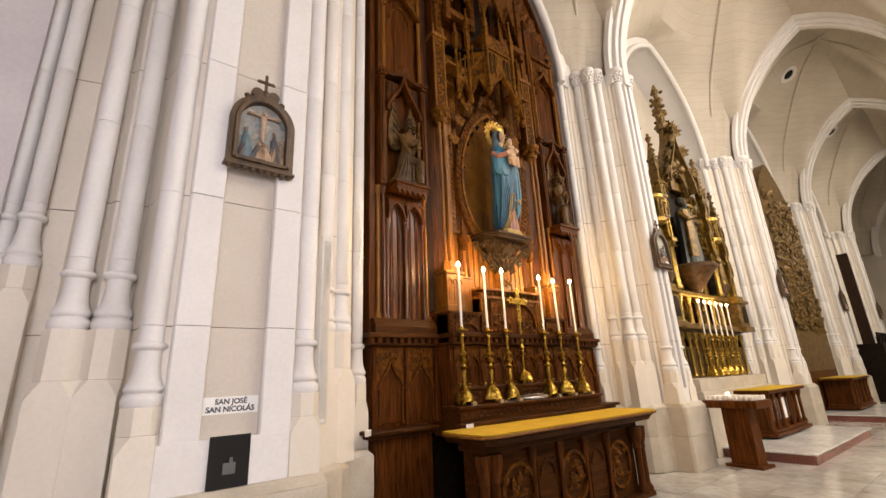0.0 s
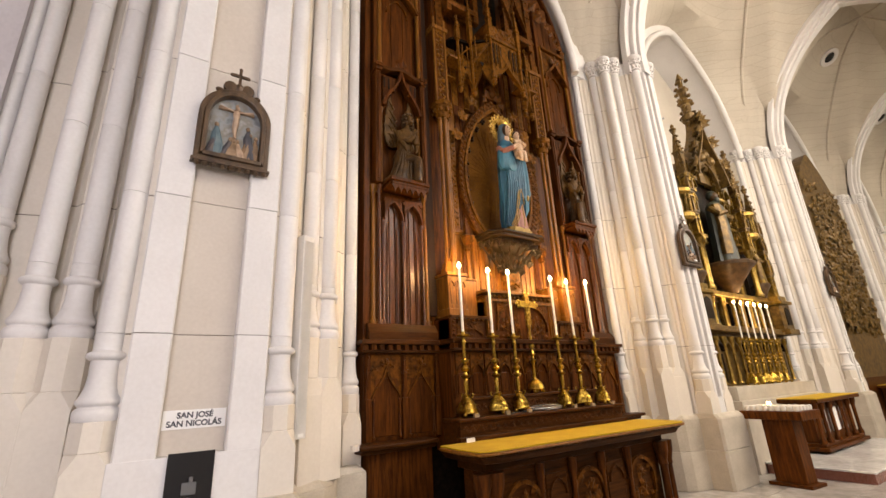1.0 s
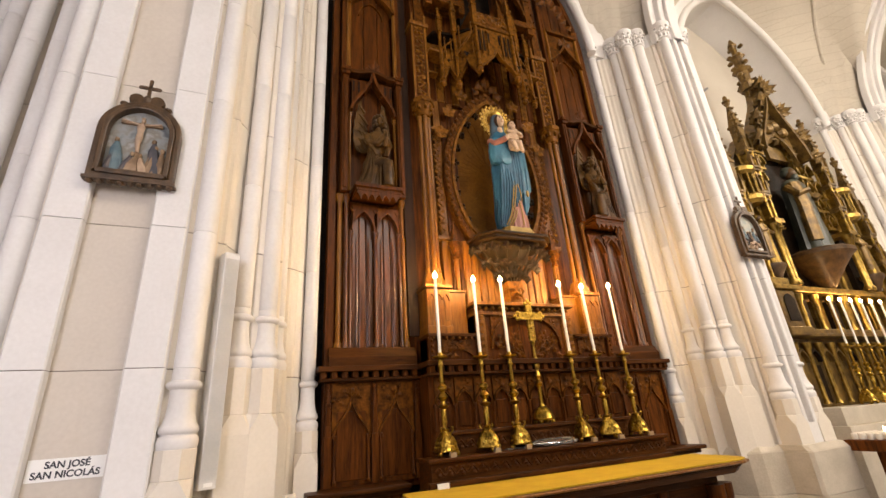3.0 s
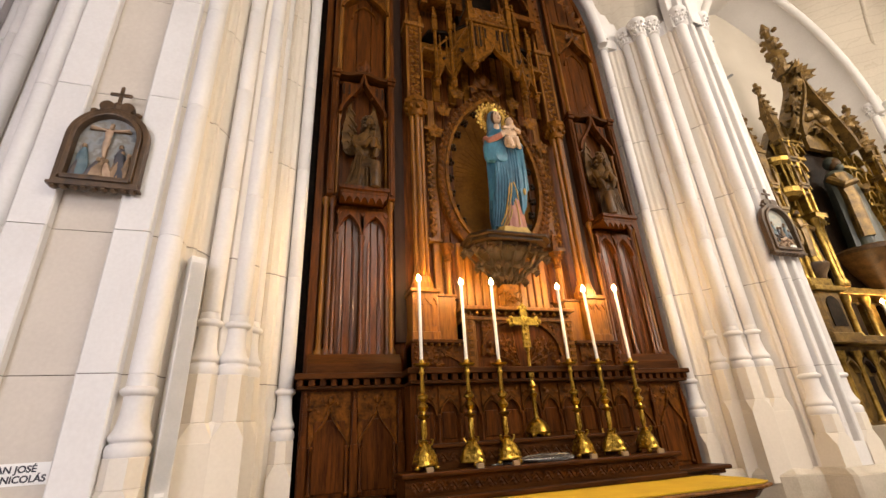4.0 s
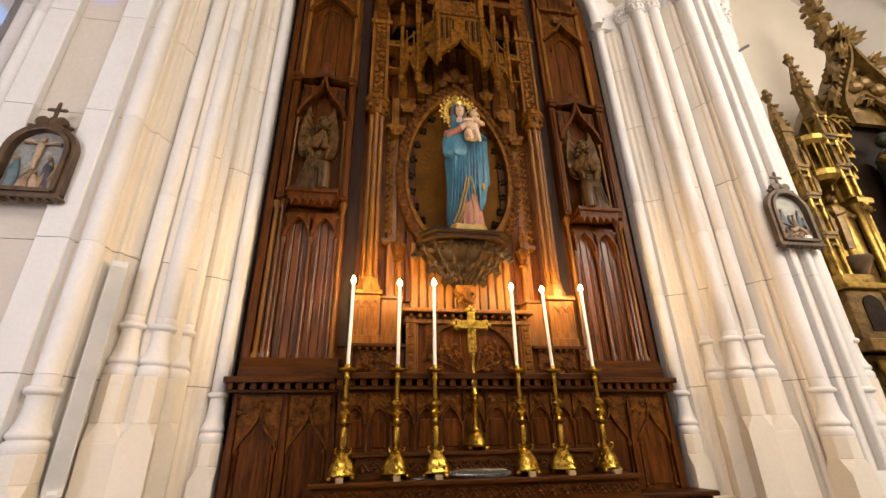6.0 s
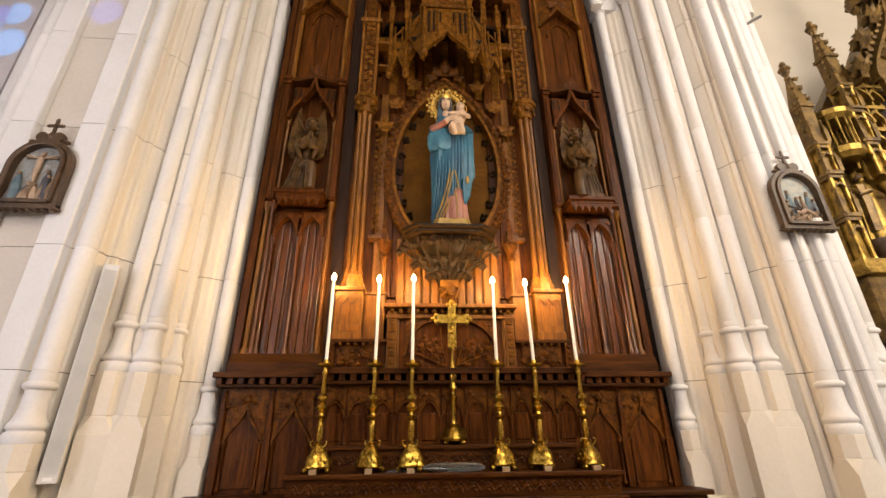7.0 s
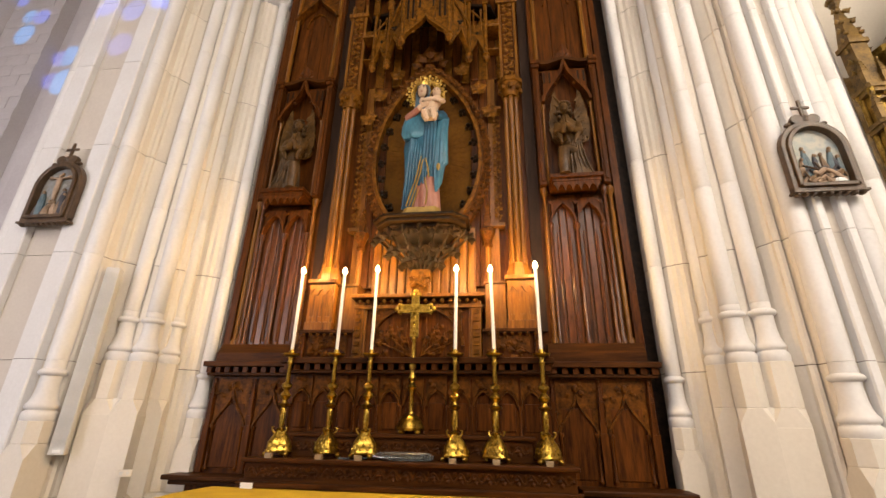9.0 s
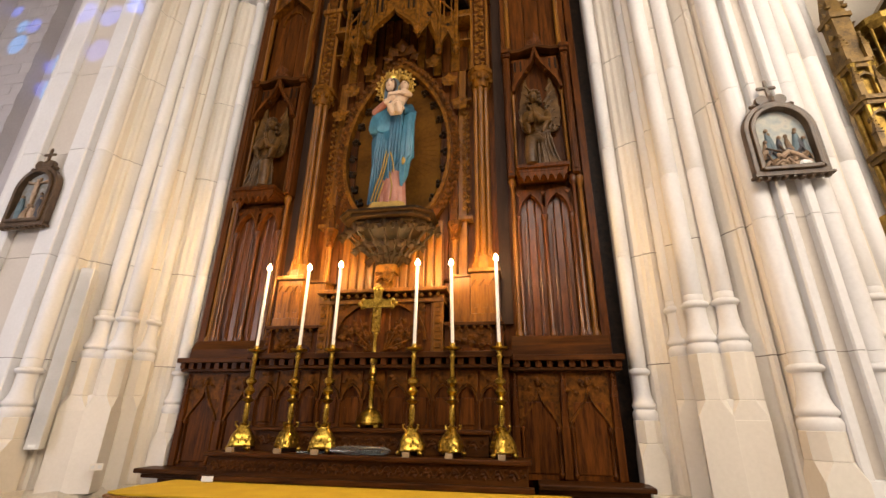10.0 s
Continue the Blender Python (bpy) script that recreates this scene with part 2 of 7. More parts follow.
FRAME = surface("brown_frame_wood", (0.038, 0.020, 0.008), (0.110, 0.062, 0.027), 6.0, (3, 3, 1), (0.32, 0.5), 0.25, 40)
BLACK = make("black_gloss_metal", 0.25, 0, (0.012, 0.012, 0.013))
PAPER = make("white_card", 0.6, 0, (0.82, 0.81, 0.78))
INK = make("dark_ink", 0.6, 0, (0.03, 0.03, 0.04))
GREY = surface("light_grey_metal", (0.58, 0.57, 0.54), (0.68, 0.66, 0.63), 5.0, rough=(0.4, 0.5), bump=0.0)
REDSTONE = surface("red_brown_stone", (0.16, 0.055, 0.035), (0.28, 0.11, 0.075), 5.0, rough=(0.2, 0.35), bump=0.05)
FLAME = make("flame", 0.5)
_b = FLAME.node_tree.nodes["Principled BSDF"]
_b.inputs["Emission Color"].default_value, _b.inputs["Emission Strength"].default_value = (1.0, 0.66, 0.28, 1), 45.0
GLASS = make("clear_glass", 0.03)
GLASS.node_tree.nodes["Principled BSDF"].inputs["Transmission Weight"].default_value = 1.0

FLOOR = -0.10
SPRING = 8.0
PITCH = 7.4

# ---- floor, outer walls ----
MARBLE = surface("pale_marble", (0.32, 0.295, 0.27), (0.54, 0.51, 0.475), 1.6, rough=(0.08, 0.2), bump=0.02, fine=9, vary=0.06)
GROUT = make("floor_bed", 0.8, 0, (0.30, 0.28, 0.26))
floor = tagged(solid("floor", Shape().box(-7.9, 36.4, -18.4, 1.4, FLOOR - 0.3, FLOOR - 0.004), GROUT), "polished pale marble floor of large slabs", "floor", kind="structure")

PLASTER = surface("beige_wall_paint", (0.49, 0.44, 0.365), (0.57, 0.52, 0.44), 1.0, rough=(0.55, 0.75), bump=0.1, fine=30)
wall_side = tagged(solid("wall_north", Shape().box(-7.5, 36, 0.9, 1.4, FLOOR, 17), PLASTER), "beige painted side wall behind the altars", "wall", kind="structure")
GREYWALL = surface("grey_plaster", (0.46, 0.425, 0.435), (0.55, 0.52, 0.525), 1.2, rough=(0.6, 0.8), bump=0.1, fine=30)
# unseen opposite wall added against stray sky, one tall window of round panes
OPP = -18.0
PANES = []
for px, py, pz, r, tint in ((-5.865, -0.06, 6.46, 0.25, 0), (-5.93, -0.06, 6.99, 0.21, 0), (-7.02, -0.06, 7.58, 0.22, 0), (-7.08, -0.06, 8.0, 0.15, 0), (-6.83, -0.06, 7.97, 0.17, 1), (-7.38, -0.06, 8.42, 0.14, 1), (-6.40, 0.16, 7.20, 0.18, 2), (-6.40, 0.16, 6.72, 0.18, 2),
                            (-4.37, -0.93, 6.81, 0.19, 2), (-4.02, -0.86, 6.78, 0.20, 1), (-3.58, -0.93, 6.82, 0.16, 1), (-4.03, -0.86, 6.16, 0.20, 2)):
    # each pane is traced back along the sun from a blue light spot
    back = (py - OPP + 0.105) / SUN_WAY.y
    PANES.append((px - SUN_WAY.x * back, pz - SUN_WAY.z * back, r, tint))
wx0, wx1 = min(p[0] for p in PANES) - 0.6, max(p[0] for p in PANES) + 0.6
wz0, wz1 = min(p[1] for p in PANES) - 0.6, max(p[1] for p in PANES) + 0.6
sh = Shape().box(-7.5, wx0, OPP - 0.4, OPP, FLOOR, 17).box(wx1, 36, OPP - 0.4, OPP, FLOOR, 17).box(wx0, wx1, OPP - 0.4, OPP, FLOOR, wz0).box(wx0, wx1, OPP - 0.4, OPP, wz1, 17)
tagged(solid("wall_nave", sh, CREAM), "unseen cream wall closing the far side of the nave", "wall", kind="structure")
window = thing("window_1", "tall stone window with round blue panes", "window", kind="structure")
plate = bmesh.new()
corner = [plate.verts.new((x, 0, z)) for x, z in ((wx0, wz0), (wx1, wz0), (wx1, wz1), (wx0, wz1))]
rim = [plate.edges.new((corner[i], corner[(i + 1) % 4])) for i in range(4)]
for px, pz, r, tint in PANES:
    ring = [plate.verts.new((px + 0.85 * r * math.cos(math.tau * k / 24), 0, pz + r * math.sin(math.tau * k / 24))) for k in range(24)]
    rim += [plate.edges.new((ring[k], ring[(k + 1) % 24])) for k in range(24)]
bmesh.ops.triangle_fill(plate, use_beauty=True, use_dissolve=False, edges=rim, normal=(0, 1, 0))
mesh = bpy.data.meshes.new("tracery")
plate.to_mesh(mesh)
plate.free()
mesh.materials.append(BEIGE)
tracery = new("tracery", mesh)
tracery.parent, tracery.location = window, (0, OPP - 0.1, 0)
STAINED = []
for tone, tint in (("azure", (0.0, 0.60, 1.0)), ("blue", (0.0, 0.36, 0.97)), ("violet", (0.10, 0.26, 0.80))):
    glass = bpy.data.materials.new(tone + "_stained_glass")
    glass.use_nodes = True
    _n = glass.node_tree.nodes
    _t = _n.new("ShaderNodeBsdfTransparent")
    _t.inputs[0].default_value = (*tint, 1)
    glass.node_tree.links.new(_t.outputs[0], _n["Material Output"].inputs[0])
    STAINED.append(glass)
for px, pz, r, tint in PANES:
    sh = Shape().front([(px + 0.95 * r * math.cos(math.tau * k / 24), pz + 1.1 * r * math.sin(math.tau * k / 24)) for k in range(24)], OPP - 0.108, OPP - 0.102)
    part("pane", sh, STAINED[tint], window, "round blue glass pane")

tagged(solid("wall_east", Shape().box(36, 36.4, OPP, 1.4, FLOOR, 17), CREAM), "cream painted end wall", "wall", kind="structure")
tagged(solid("wall_west", Shape().box(-7.9, -7.5, OPP, 1.4, FLOOR, 17), GREYWALL), "grey plastered end wall", "wall", kind="structure")
# unseen slab added to keep sky light out from above
tagged(solid("ceiling_nave", Shape().box(-7.9, 36.4, OPP - 0.4, 1.4, 17, 17.3), CREAM), "unseen cream slab keeping the sky out above the nave", "ceiling", kind="structure")


def pointed(half, rise, n=20):
    """Half outline of a pointed arch from its springing (half, 0) to its tip (0, rise), as (x, z)."""
    c = (rise * rise - half * half) / (2 * half)
    r = half + c
    top = math.atan2(rise, c)
    return [(r * math.cos(top * i / n) - c, r * math.sin(top * i / n)) for i in range(n + 1)]


def arch_line(half, rise, n=20):
    right = pointed(half, rise, n)
    return right + [(-x, z) for x, z in right[-2::-1]]


# ---- piers ----
def shaft_base(sh, x, y, z, r):
    """The moulded foot of a shaft: ring, hollow bell, two rings."""
    h = ((1.0, 0.46), (1.24, 0.45), (1.36, 0.435), (1.36, 0.42), (1.22, 0.405), (1.0, 0.395), (0.97, 0.36), (1.0, 0.28), (1.10, 0.215), (1.28, 0.165), (1.42, 0.148), (1.50, 0.132), (1.50, 0.115), (1.40, 0.102), (1.30, 0.096),
         (1.30, 0.088), (1.46, 0.080), (1.56, 0.06), (1.58, 0.04), (1.54, 0.015), (1.46, 0.0))
    sh.lathe([(r * k, z + q) for k, q in h], x, y, 24)


def capital(sh, x, y, z, r):
    sh.lathe([(r * 1.1, z), (r * 1.35, z + 0.02), (r * 1.1, z + 0.05), (r * 1.15, z + 0.12), (r * 1.5, z + 0.22), (r * 1.8, z + 0.27), (r * 1.85, z + 0.34), (r * 1.7, z + 0.36)], x, y, 16)
    for ring, (zz, rr, s) in enumerate(((z + 0.05, r * 1.12, 0.13), (z + 0.14, r * 1.3, 0.13))):
        for k in range(9):
            a = math.tau * (k + 0.5 * ring) / 9
            px, py = x + rr * math.cos(a), y + rr * math.sin(a)
            sh.ball(px, py, zz + 0.05, 0.028, 0.028, 0.05, 6, 5)
            sh.ball(x + (rr + 0.035) * math.cos(a), y + (rr + 0.035) * math.sin(a), zz + 0.1, 0.026, 0.026, 0.022, 6, 4)


def octagon(x, y, r, turn=0.5):
    return [(x + r * math.cos(math.tau * (k + turn) / 8), y + r * math.sin(math.tau * (k + turn) / 8)) for k in range(8)]


# shaft: distance from the corner shaft towards the bay, y, radius, foot height, its place in the group of three
SHAFTS = [(0.97, 0.05, 0.070, 1.585, ""), (0.32, -0.475, 0.080, 2.115, "outer"), (0.535, -0.395, 0.082, 2.115, "corner"), (0.625, -0.165, 0.076, 2.125, "inner"), (0.0, -0.82, 0.088, 1.535, "")]
WEST = [(0.25, -0.50, 0.085, 2.075, "outer"), (0.51, -0.43, 0.085, 2.075, "corner"), (0.90, 0.0, 0.075, 2.62, ""), (1.06, 0.12, 0.075, 2.62, ""), (0.0, -0.80, 0.088, 1.50, "")]
COURSES = [0.86, 2.08, 3.17, 4.50, 5.74, 6.86, 7.72]
GROUP_CUTS = [2.635, 3.85, 5.08, 6.26]


def half_plan(w, panel, strip, fy):
    """Half of the pier's plan at w, the corner shaft's distance from the middle; fy sets the front back."""
    near = [(0, -0.85), (panel, -0.85), (panel, -0.93), (strip, -0.93), (strip, -0.845), (w - 0.06, -0.83), (w + 0.05, -0.80), (w + 0.085, -0.745), (w + 0.085, -0.665)]
    far = [(w + 0.105, -0.650), (w + 0.135, -0.645), (w + 0.155, -0.625), (w + 0.155, -0.59), (w + 0.175, -0.565), (w + 0.21, -0.505), (w + 0.225, -0.46), (w + 0.255, -0.43), (w + 0.37, -0.43), (w + 0.42, -0.455), (w + 0.45, -0.44),
           (w + 0.575, -0.37), (w + 0.60, -0.29), (w + 0.645, -0.265), (w + 0.655, -0.13), (w + 0.66, -0.09), (w + 0.685, -0.075), (w + 0.70, -0.085), (w + 0.735, -0.085), (w + 0.765, -0.055), (w + 0.80, -0.045), (w + 0.825, -0.01),
           (w + 0.865, 0.005), (w + 0.885, 0.04), (w + 0.90, 0.09), (w + 1.03, 0.11), (w + 1.03, 0.9)]
    return [(x, y + fy) for x, y in near] + far


def west_plan(w, panel, strip):
    return [(0, -0.85), (panel, -0.85), (panel, -0.93), (strip, -0.93), (strip, -0.845), (w - 0.06, -0.83), (w + 0.05, -0.80), (w + 0.085, -0.72), (w + 0.10, -0.56), (w + 0.14, -0.40), (w + 0.25, -0.40), (w + 0.36, -0.42), (w + 0.40, -0.34), (w + 0.60, -0.30), (w + 0.64, 0.02),
            (w + 0.80, 0.06), (w + 0.95, 0.12), (w + 1.2, 0.20), (w + 1.24, 0.9)]


def broach(sh, x, y, q, turn, z0, z1, z2):
    """A square foot from z0 that is cut to eight sides between z1 and z2."""
    c, s = math.cos(turn), math.sin(turn)
    e = q * math.tan(math.pi / 8)
    square = [(q, q), (-q, q), (-q, -q), (q, -q)]
    eight = [(q, e), (e, q), (-e, q), (-q, e), (-q, -e), (-e, -q), (e, -q), (q, -e)]

    def put(p, z):
        return (x + p[0] * c - p[1] * s, y + p[0] * s + p[1] * c, z)

    v = [put(p, z0) for p in square] + [put(p, z1) for p in square] + [put(p, z2) for p in eight]
    f = [(3, 2, 1, 0), tuple(range(8, 16))]
    for k in range(4):
        j = (k + 1) % 4
        f.append((k, j, 4 + j, 4 + k))
        f.append((4 + k, 8 + (2 * k + 1) % 8, 8 + 2 * k))
        f.append((4 + k, 4 + j, 8 + (2 * k + 2) % 8, 8 + 2 * k + 1))
    sh.add(v, f)
    return [put(p, 0)[:2] for p in eight]


def shrunk(pts, d):
    """A plan, front edge from left to right, drawn in by d."""
    out, n = [], len(pts)
    for i, (x, y) in enumerate(pts):
        ends = [((pts[k][0] - pts[k - 1][0]), (pts[k][1] - pts[k - 1][1])) for k in (i, i + 1) if 0 < k < n]
        nx, ny = 0.0, 0.0
        for ex, ey in ends:
            q = math.hypot(ex, ey) or 1
            nx, ny = nx - ey / q, ny + ex / q
        q = math.hypot(nx, ny) or 1
        out.append((x + d * nx / q, y + d * ny / q))
    return out


def pier(x0, w, panel, strip, top, fy=0.0, west=False):
    p = thing("pier", "white and cream painted stone clustered pier with slender shafts", "pier", (x0, 0, 0), "piers", "structure")
    right = half_plan(w, panel, strip, fy)
    left = west_plan(w, panel, strip) if west else right
    plan = [(-x, y) for x, y in left[::-1]] + right[1:]
    inset = shrunk(plan, 0.007)
    part("core", Shape().plan(inset, FLOOR, 7.70), JOINT, p, "dark mortar joints")
    for z0, z1 in zip(COURSES, COURSES[1:]):
        part("stone", Shape().plan(plan, z0 + 0.003, z1 - 0.003), CREAM, p, bevel=0.006)
    part("stone", Shape().plan([(x * 0.985, y + 0.02) for x, y in plan], 7.72, 8.0), WHITE, p)
    for z0, z1 in zip([1.24] + COURSES[1:], COURSES[1:]):
        part("panel", Shape().box(-panel, panel, -0.856 + fy, -0.83 + fy, z0 + 0.003, z1 - 0.003), PANEL, p, "beige recessed panel")
    for s in (-1, 1):
        shafts = WEST if west and s < 0 else SHAFTS
        # white strips beside the panel
        for z0, z1 in zip(COURSES, COURSES[1:]):
            a, b = sorted((s * panel, s * strip))
            part("strip", Shape().box(a - 0.003, b + 0.003, -0.935 + fy, -0.84 + fy, z0 + 0.003, z1 - 0.003, 0.012), WHITE, p, "white strip")
        group = {k: (s * (w + d), y) for d, y, r, foot, k in shafts if k}
        (ax, ay), (bx, by) = group["outer"], group["corner"]
        turn = math.atan2(ay - by, ax - bx)
        for d, y, r, foot, k in shafts:
            x, y = s * (w + d), y + (fy if d == 0 else 0)
            cuts = [foot + 0.44] + (GROUP_CUTS if k else [c for c in COURSES[1:-1] if c > foot + 0.5]) + [7.74]
            for z0, z1 in zip(cuts, cuts[1:]):
                part("shaft", Shape().lathe([(r * 0.97, z0 + 0.001), (r, z0 + 0.004), (r, z1 - 0.004), (r * 0.97, z1 - 0.001)], x, y, 20), WHITE, p, smooth=True)
            sh = Shape()
            shaft_base(sh, x, y, foot, r)
            part("shaft_base", sh, WHITE, p, "moulded white shaft foot", smooth=True)
            sh = Shape()
            capital(sh, x, y, 7.72, r)
            part("capital", sh, WHITE, p, "white leaf capital", smooth=True)
            # eight-sided pedestal that turns square downwards
            q, low = r * (1.6 if west and s < 0 and k else 1.5), foot - (0.50 if k else 0.32)
            sh = Shape()
            eight = broach(sh, x, y, q, turn if k else 0.0, 0.86, low, low + 0.13)
            sh.plan(eight, low + 0.13, foot)
            part("pedestal", sh, CREAM, p, bevel=0.006)
        # common block under the group
        u = Vector((ax - bx, ay - by)).normalized()
        v = Vector((-u.y, u.x))
        v = v if v.y > 0 else -v
        q, high = 0.122, shafts[1][3] - 0.48
        A0, B0 = Vector((ax, ay)), Vector((bx, by))
        body = [B0 - u * q - v * q, A0 + u * q - v * q, A0 + u * q + v * 0.2, B0 - u * (q + (0.0 if len(group) < 3 else 0.03)) + v * 0.36]
        part("pedestal", Shape().plan([tuple(c) for c in body], 0.86, high - 0.03).plan([tuple(c) for c in body], high - 0.03, high + 0.12, -0.22), CREAM, p, "cream block under a group of shafts", bevel=0.01)
    part("block", Shape().box(-w + 0.10, w - 0.10, -0.938 + fy, -0.4, 0.86, 1.24), WHITE, p, "plain white block under the panel", bevel=0.004)
    # plinth of two courses with a sloped top
    ring = [(w + 0.16, -1.06 + fy), (w + 0.19, -1.02 + fy), (w + 0.20, -0.68), (w + 0.50, -0.60), (w + 0.62, -0.50), (w + 0.76, -0.20), (w + 1.10, -0.14), (w + 1.10, 0.9)]
    foot = [(-x, y) for x, y in ring[::-1]] + ring
    for z0, z1 in ((FLOOR, top * 0.46), (top * 0.46, top - 0.07)):
        part("plinth_stone", Shape().plan(foot, z0 + 0.002, z1 - 0.002), BEIGE, p, "beige stone plinth course", bevel=0.008)
    part("plinth_stone", Shape().plan(foot, top - 0.07, top, -0.05, (0, 0.3)), BEIGE, p, "sloped beige plinth top", bevel=0.008)
    return p


pier_left = pier(-3.985, 0.585, 0.215, 0.46, 0.895, 0.0, True)
pier_left["label"] = "wide white and cream stone pier with a beige panel"
pier_right = pier(3.715, 0.235, 0.06, 0.13, 1.0, 0.06)
for k in (1, 2, 3):
    copy_thing(pier_right, pose(3.715 + PITCH * k, 0, 0))

# nave piers, round which the aisle opens
sh = Shape().plan(octagon(0, 0, 0.62), FLOOR, 0.6).plan(octagon(0, 0, 0.5), 0.6, SPRING)
nave_pier = tagged(solid("nave_pier", sh, WHITE, at=(-3.99, -6.1, 0)), "white painted stone nave pier", "pier", "nave piers", "structure")
for k in range(5):
    copy_thing(nave_pier, pose(3.70 + PITCH * k, -6.1, 0))

# ---- vault over the aisle ----
VAULT = surface("painted_vault", (0.46, 0.405, 0.325), (0.545, 0.49, 0.40), 0.9, rough=(0.6, 0.8), bump=0.1, fine=25)
# faint brick courses under the paint
_t = VAULT.node_tree
_co, _sep, _com, _sum, _br = (_t.nodes.new("ShaderNode" + k) for k in ("TexCoord", "SeparateXYZ", "CombineXYZ", "Math", "TexBrick"))
_t.links.new(_co.outputs["Object"], _sep.inputs[0])
_t.links.new(_sep.outputs[0], _sum.inputs[0])
_t.links.new(_sep.outputs[1], _sum.inputs[1])
_t.links.new(_sum.outputs[0], _com.inputs[0])
_t.links.new(_sep.outputs[2], _com.inputs[1])
_t.links.new(_com.outputs[0], _br.inputs["Vector"])
for _k, _v in (("Scale", 1.0), ("Brick Width", 0.55), ("Row Height", 0.20), ("Mortar Size", 0.012), ("Mortar Smooth", 0.4)):
    _br.inputs[_k].default_value = _v
_br.inputs["Color1"].default_value, _br.inputs["Color2"].default_value, _br.inputs["Mortar"].default_value = (1, 1, 1, 1), (0.955, 0.955, 0.955, 1), (0.90, 0.89, 0.87, 1)
_mx = _t.nodes.new("ShaderNodeMix")
_mx.data_type, _mx.blend_type = "RGBA", "MULTIPLY"
_mx.inputs[0].default_value = 1.0
_b = _t.nodes["Principled BSDF"]
_t.links.new(_b.inputs["Base Color"].links[0].from_socket, _mx.inputs[6])
_t.links.new(_br.outputs[0], _mx.inputs[7])
_t.links.new(_mx.outputs[2], _b.inputs["Base Color"])
Y0, Y1 = -0.75, -5.35


def rise_at(u, half, rise):
    """Height of a pointed arch at distance u from its middle."""
    c = (rise * rise - half * half) / (2 * half)
    return math.sqrt(max((half + c) ** 2 - (min(abs(u), half) + c) ** 2, 0))


def vault(xa, xb, name):
    n = 48
    xm, ym, hx, hy = (xa + xb) / 2, (Y0 + Y1) / 2, (xb - xa) / 2, (Y0 - Y1) / 2

    def height(x, y):
        narrow = hx - 1.15 * min(max((y - Y0) / 0.8, 0), 1)
        return SPRING - 0.1 + max(rise_at(x - xm, narrow, 3.6), rise_at(y - ym, hy, 3.75) if y < Y0 else 0) + 1.5 * max(1 - ((x - xm) / hx) ** 2, 0) * max(1 - ((y - ym) / hy) ** 2, 0)

    rows = [Y1 + (Y0 - Y1) * j / n for j in range(n + 1)] + [Y0 + (0.9 - Y0) * k / 6 for k in range(1, 7)]
    m = len(rows)
    v = [(xa + (xb - xa) * i / n, y, height(xa + (xb - xa) * i / n, y)) for i in range(n + 1) for y in rows]
    sh = Shape().add(v, [(i * m + j, i * m + j + 1, (i + 1) * m + j + 1, (i + 1) * m + j) for i in range(n) for j in range(m - 1)])
    web = tagged(solid(name, sh, VAULT, smooth=True), "cream painted ribbed vault web", "ceiling", kind="structure")
    # thin ribs that rise from the inner shafts of the piers
    for s in (-1, 1):
        for y in (-0.43, Y1 + 0.1):
            a, b = Vector((xm + s * (hx - 0.86), y)), Vector((xm, ym))
            pts = [a + (b - a) * k / 24 for k in range(25)]
            part("rib", Shape().tube([(p.x, p.y, height(p.x, p.y) - 0.02) for p in pts], 0.045, 8), VAULT, web, smooth=True)
    return web


def profile_arch(name, x, width, depth):
    """A moulded transverse arch across the aisle."""
    ym, half = (Y0 + Y1) / 2, (Y0 - Y1) / 2
    sh = Shape()
    for w, d in ((width, 0.0), (width * 0.62, depth * 0.6), (width * 0.3, depth)):
        line = arch_line(half - d, 3.75 - d)
        line = [(half - d, -0.3)] + line + [(d - half, -0.3)]
        top = arch_line(half + 0.12, 3.9)
        top = [(half + 0.12, -0.3)] + top + [(-half - 0.12, -0.3)]
        n = len(line)
        v = [(x - w / 2, ym + a, SPRING + b) for a, b in line] + [(x + w / 2, ym + a, SPRING + b) for a, b in line]
        v += [(x - w / 2, ym + a, SPRING + b) for a, b in top] + [(x + w / 2, ym + a, SPRING + b) for a, b in top]
        f = []
        for i in range(n - 1):
            f += [(i, i + 1, n + i + 1, n + i), (i + 1, i, 2 * n + i, 2 * n + i + 1), (n + i, n + i + 1, 3 * n + i + 1, 3 * n + i)]
        sh.add(v, f)
    return tagged(solid(name, sh, WHITE, bevel=0.02), "white moulded transverse arch", "arch", kind="structure")


edges = [-11.5, -3.99, 3.70] + [3.70 + PITCH * k for k in range(1, 5)]
for k, (a, b) in enumerate(zip(edges, edges[1:])):
    vault(a, b, "ceiling_vault_%d" % (k + 1))
for k, x in enumerate(edges[1:]):
    profile_arch("arch_%d" % (k + 1), x, 0.75 if x > 0 else 1.1, 0.16)


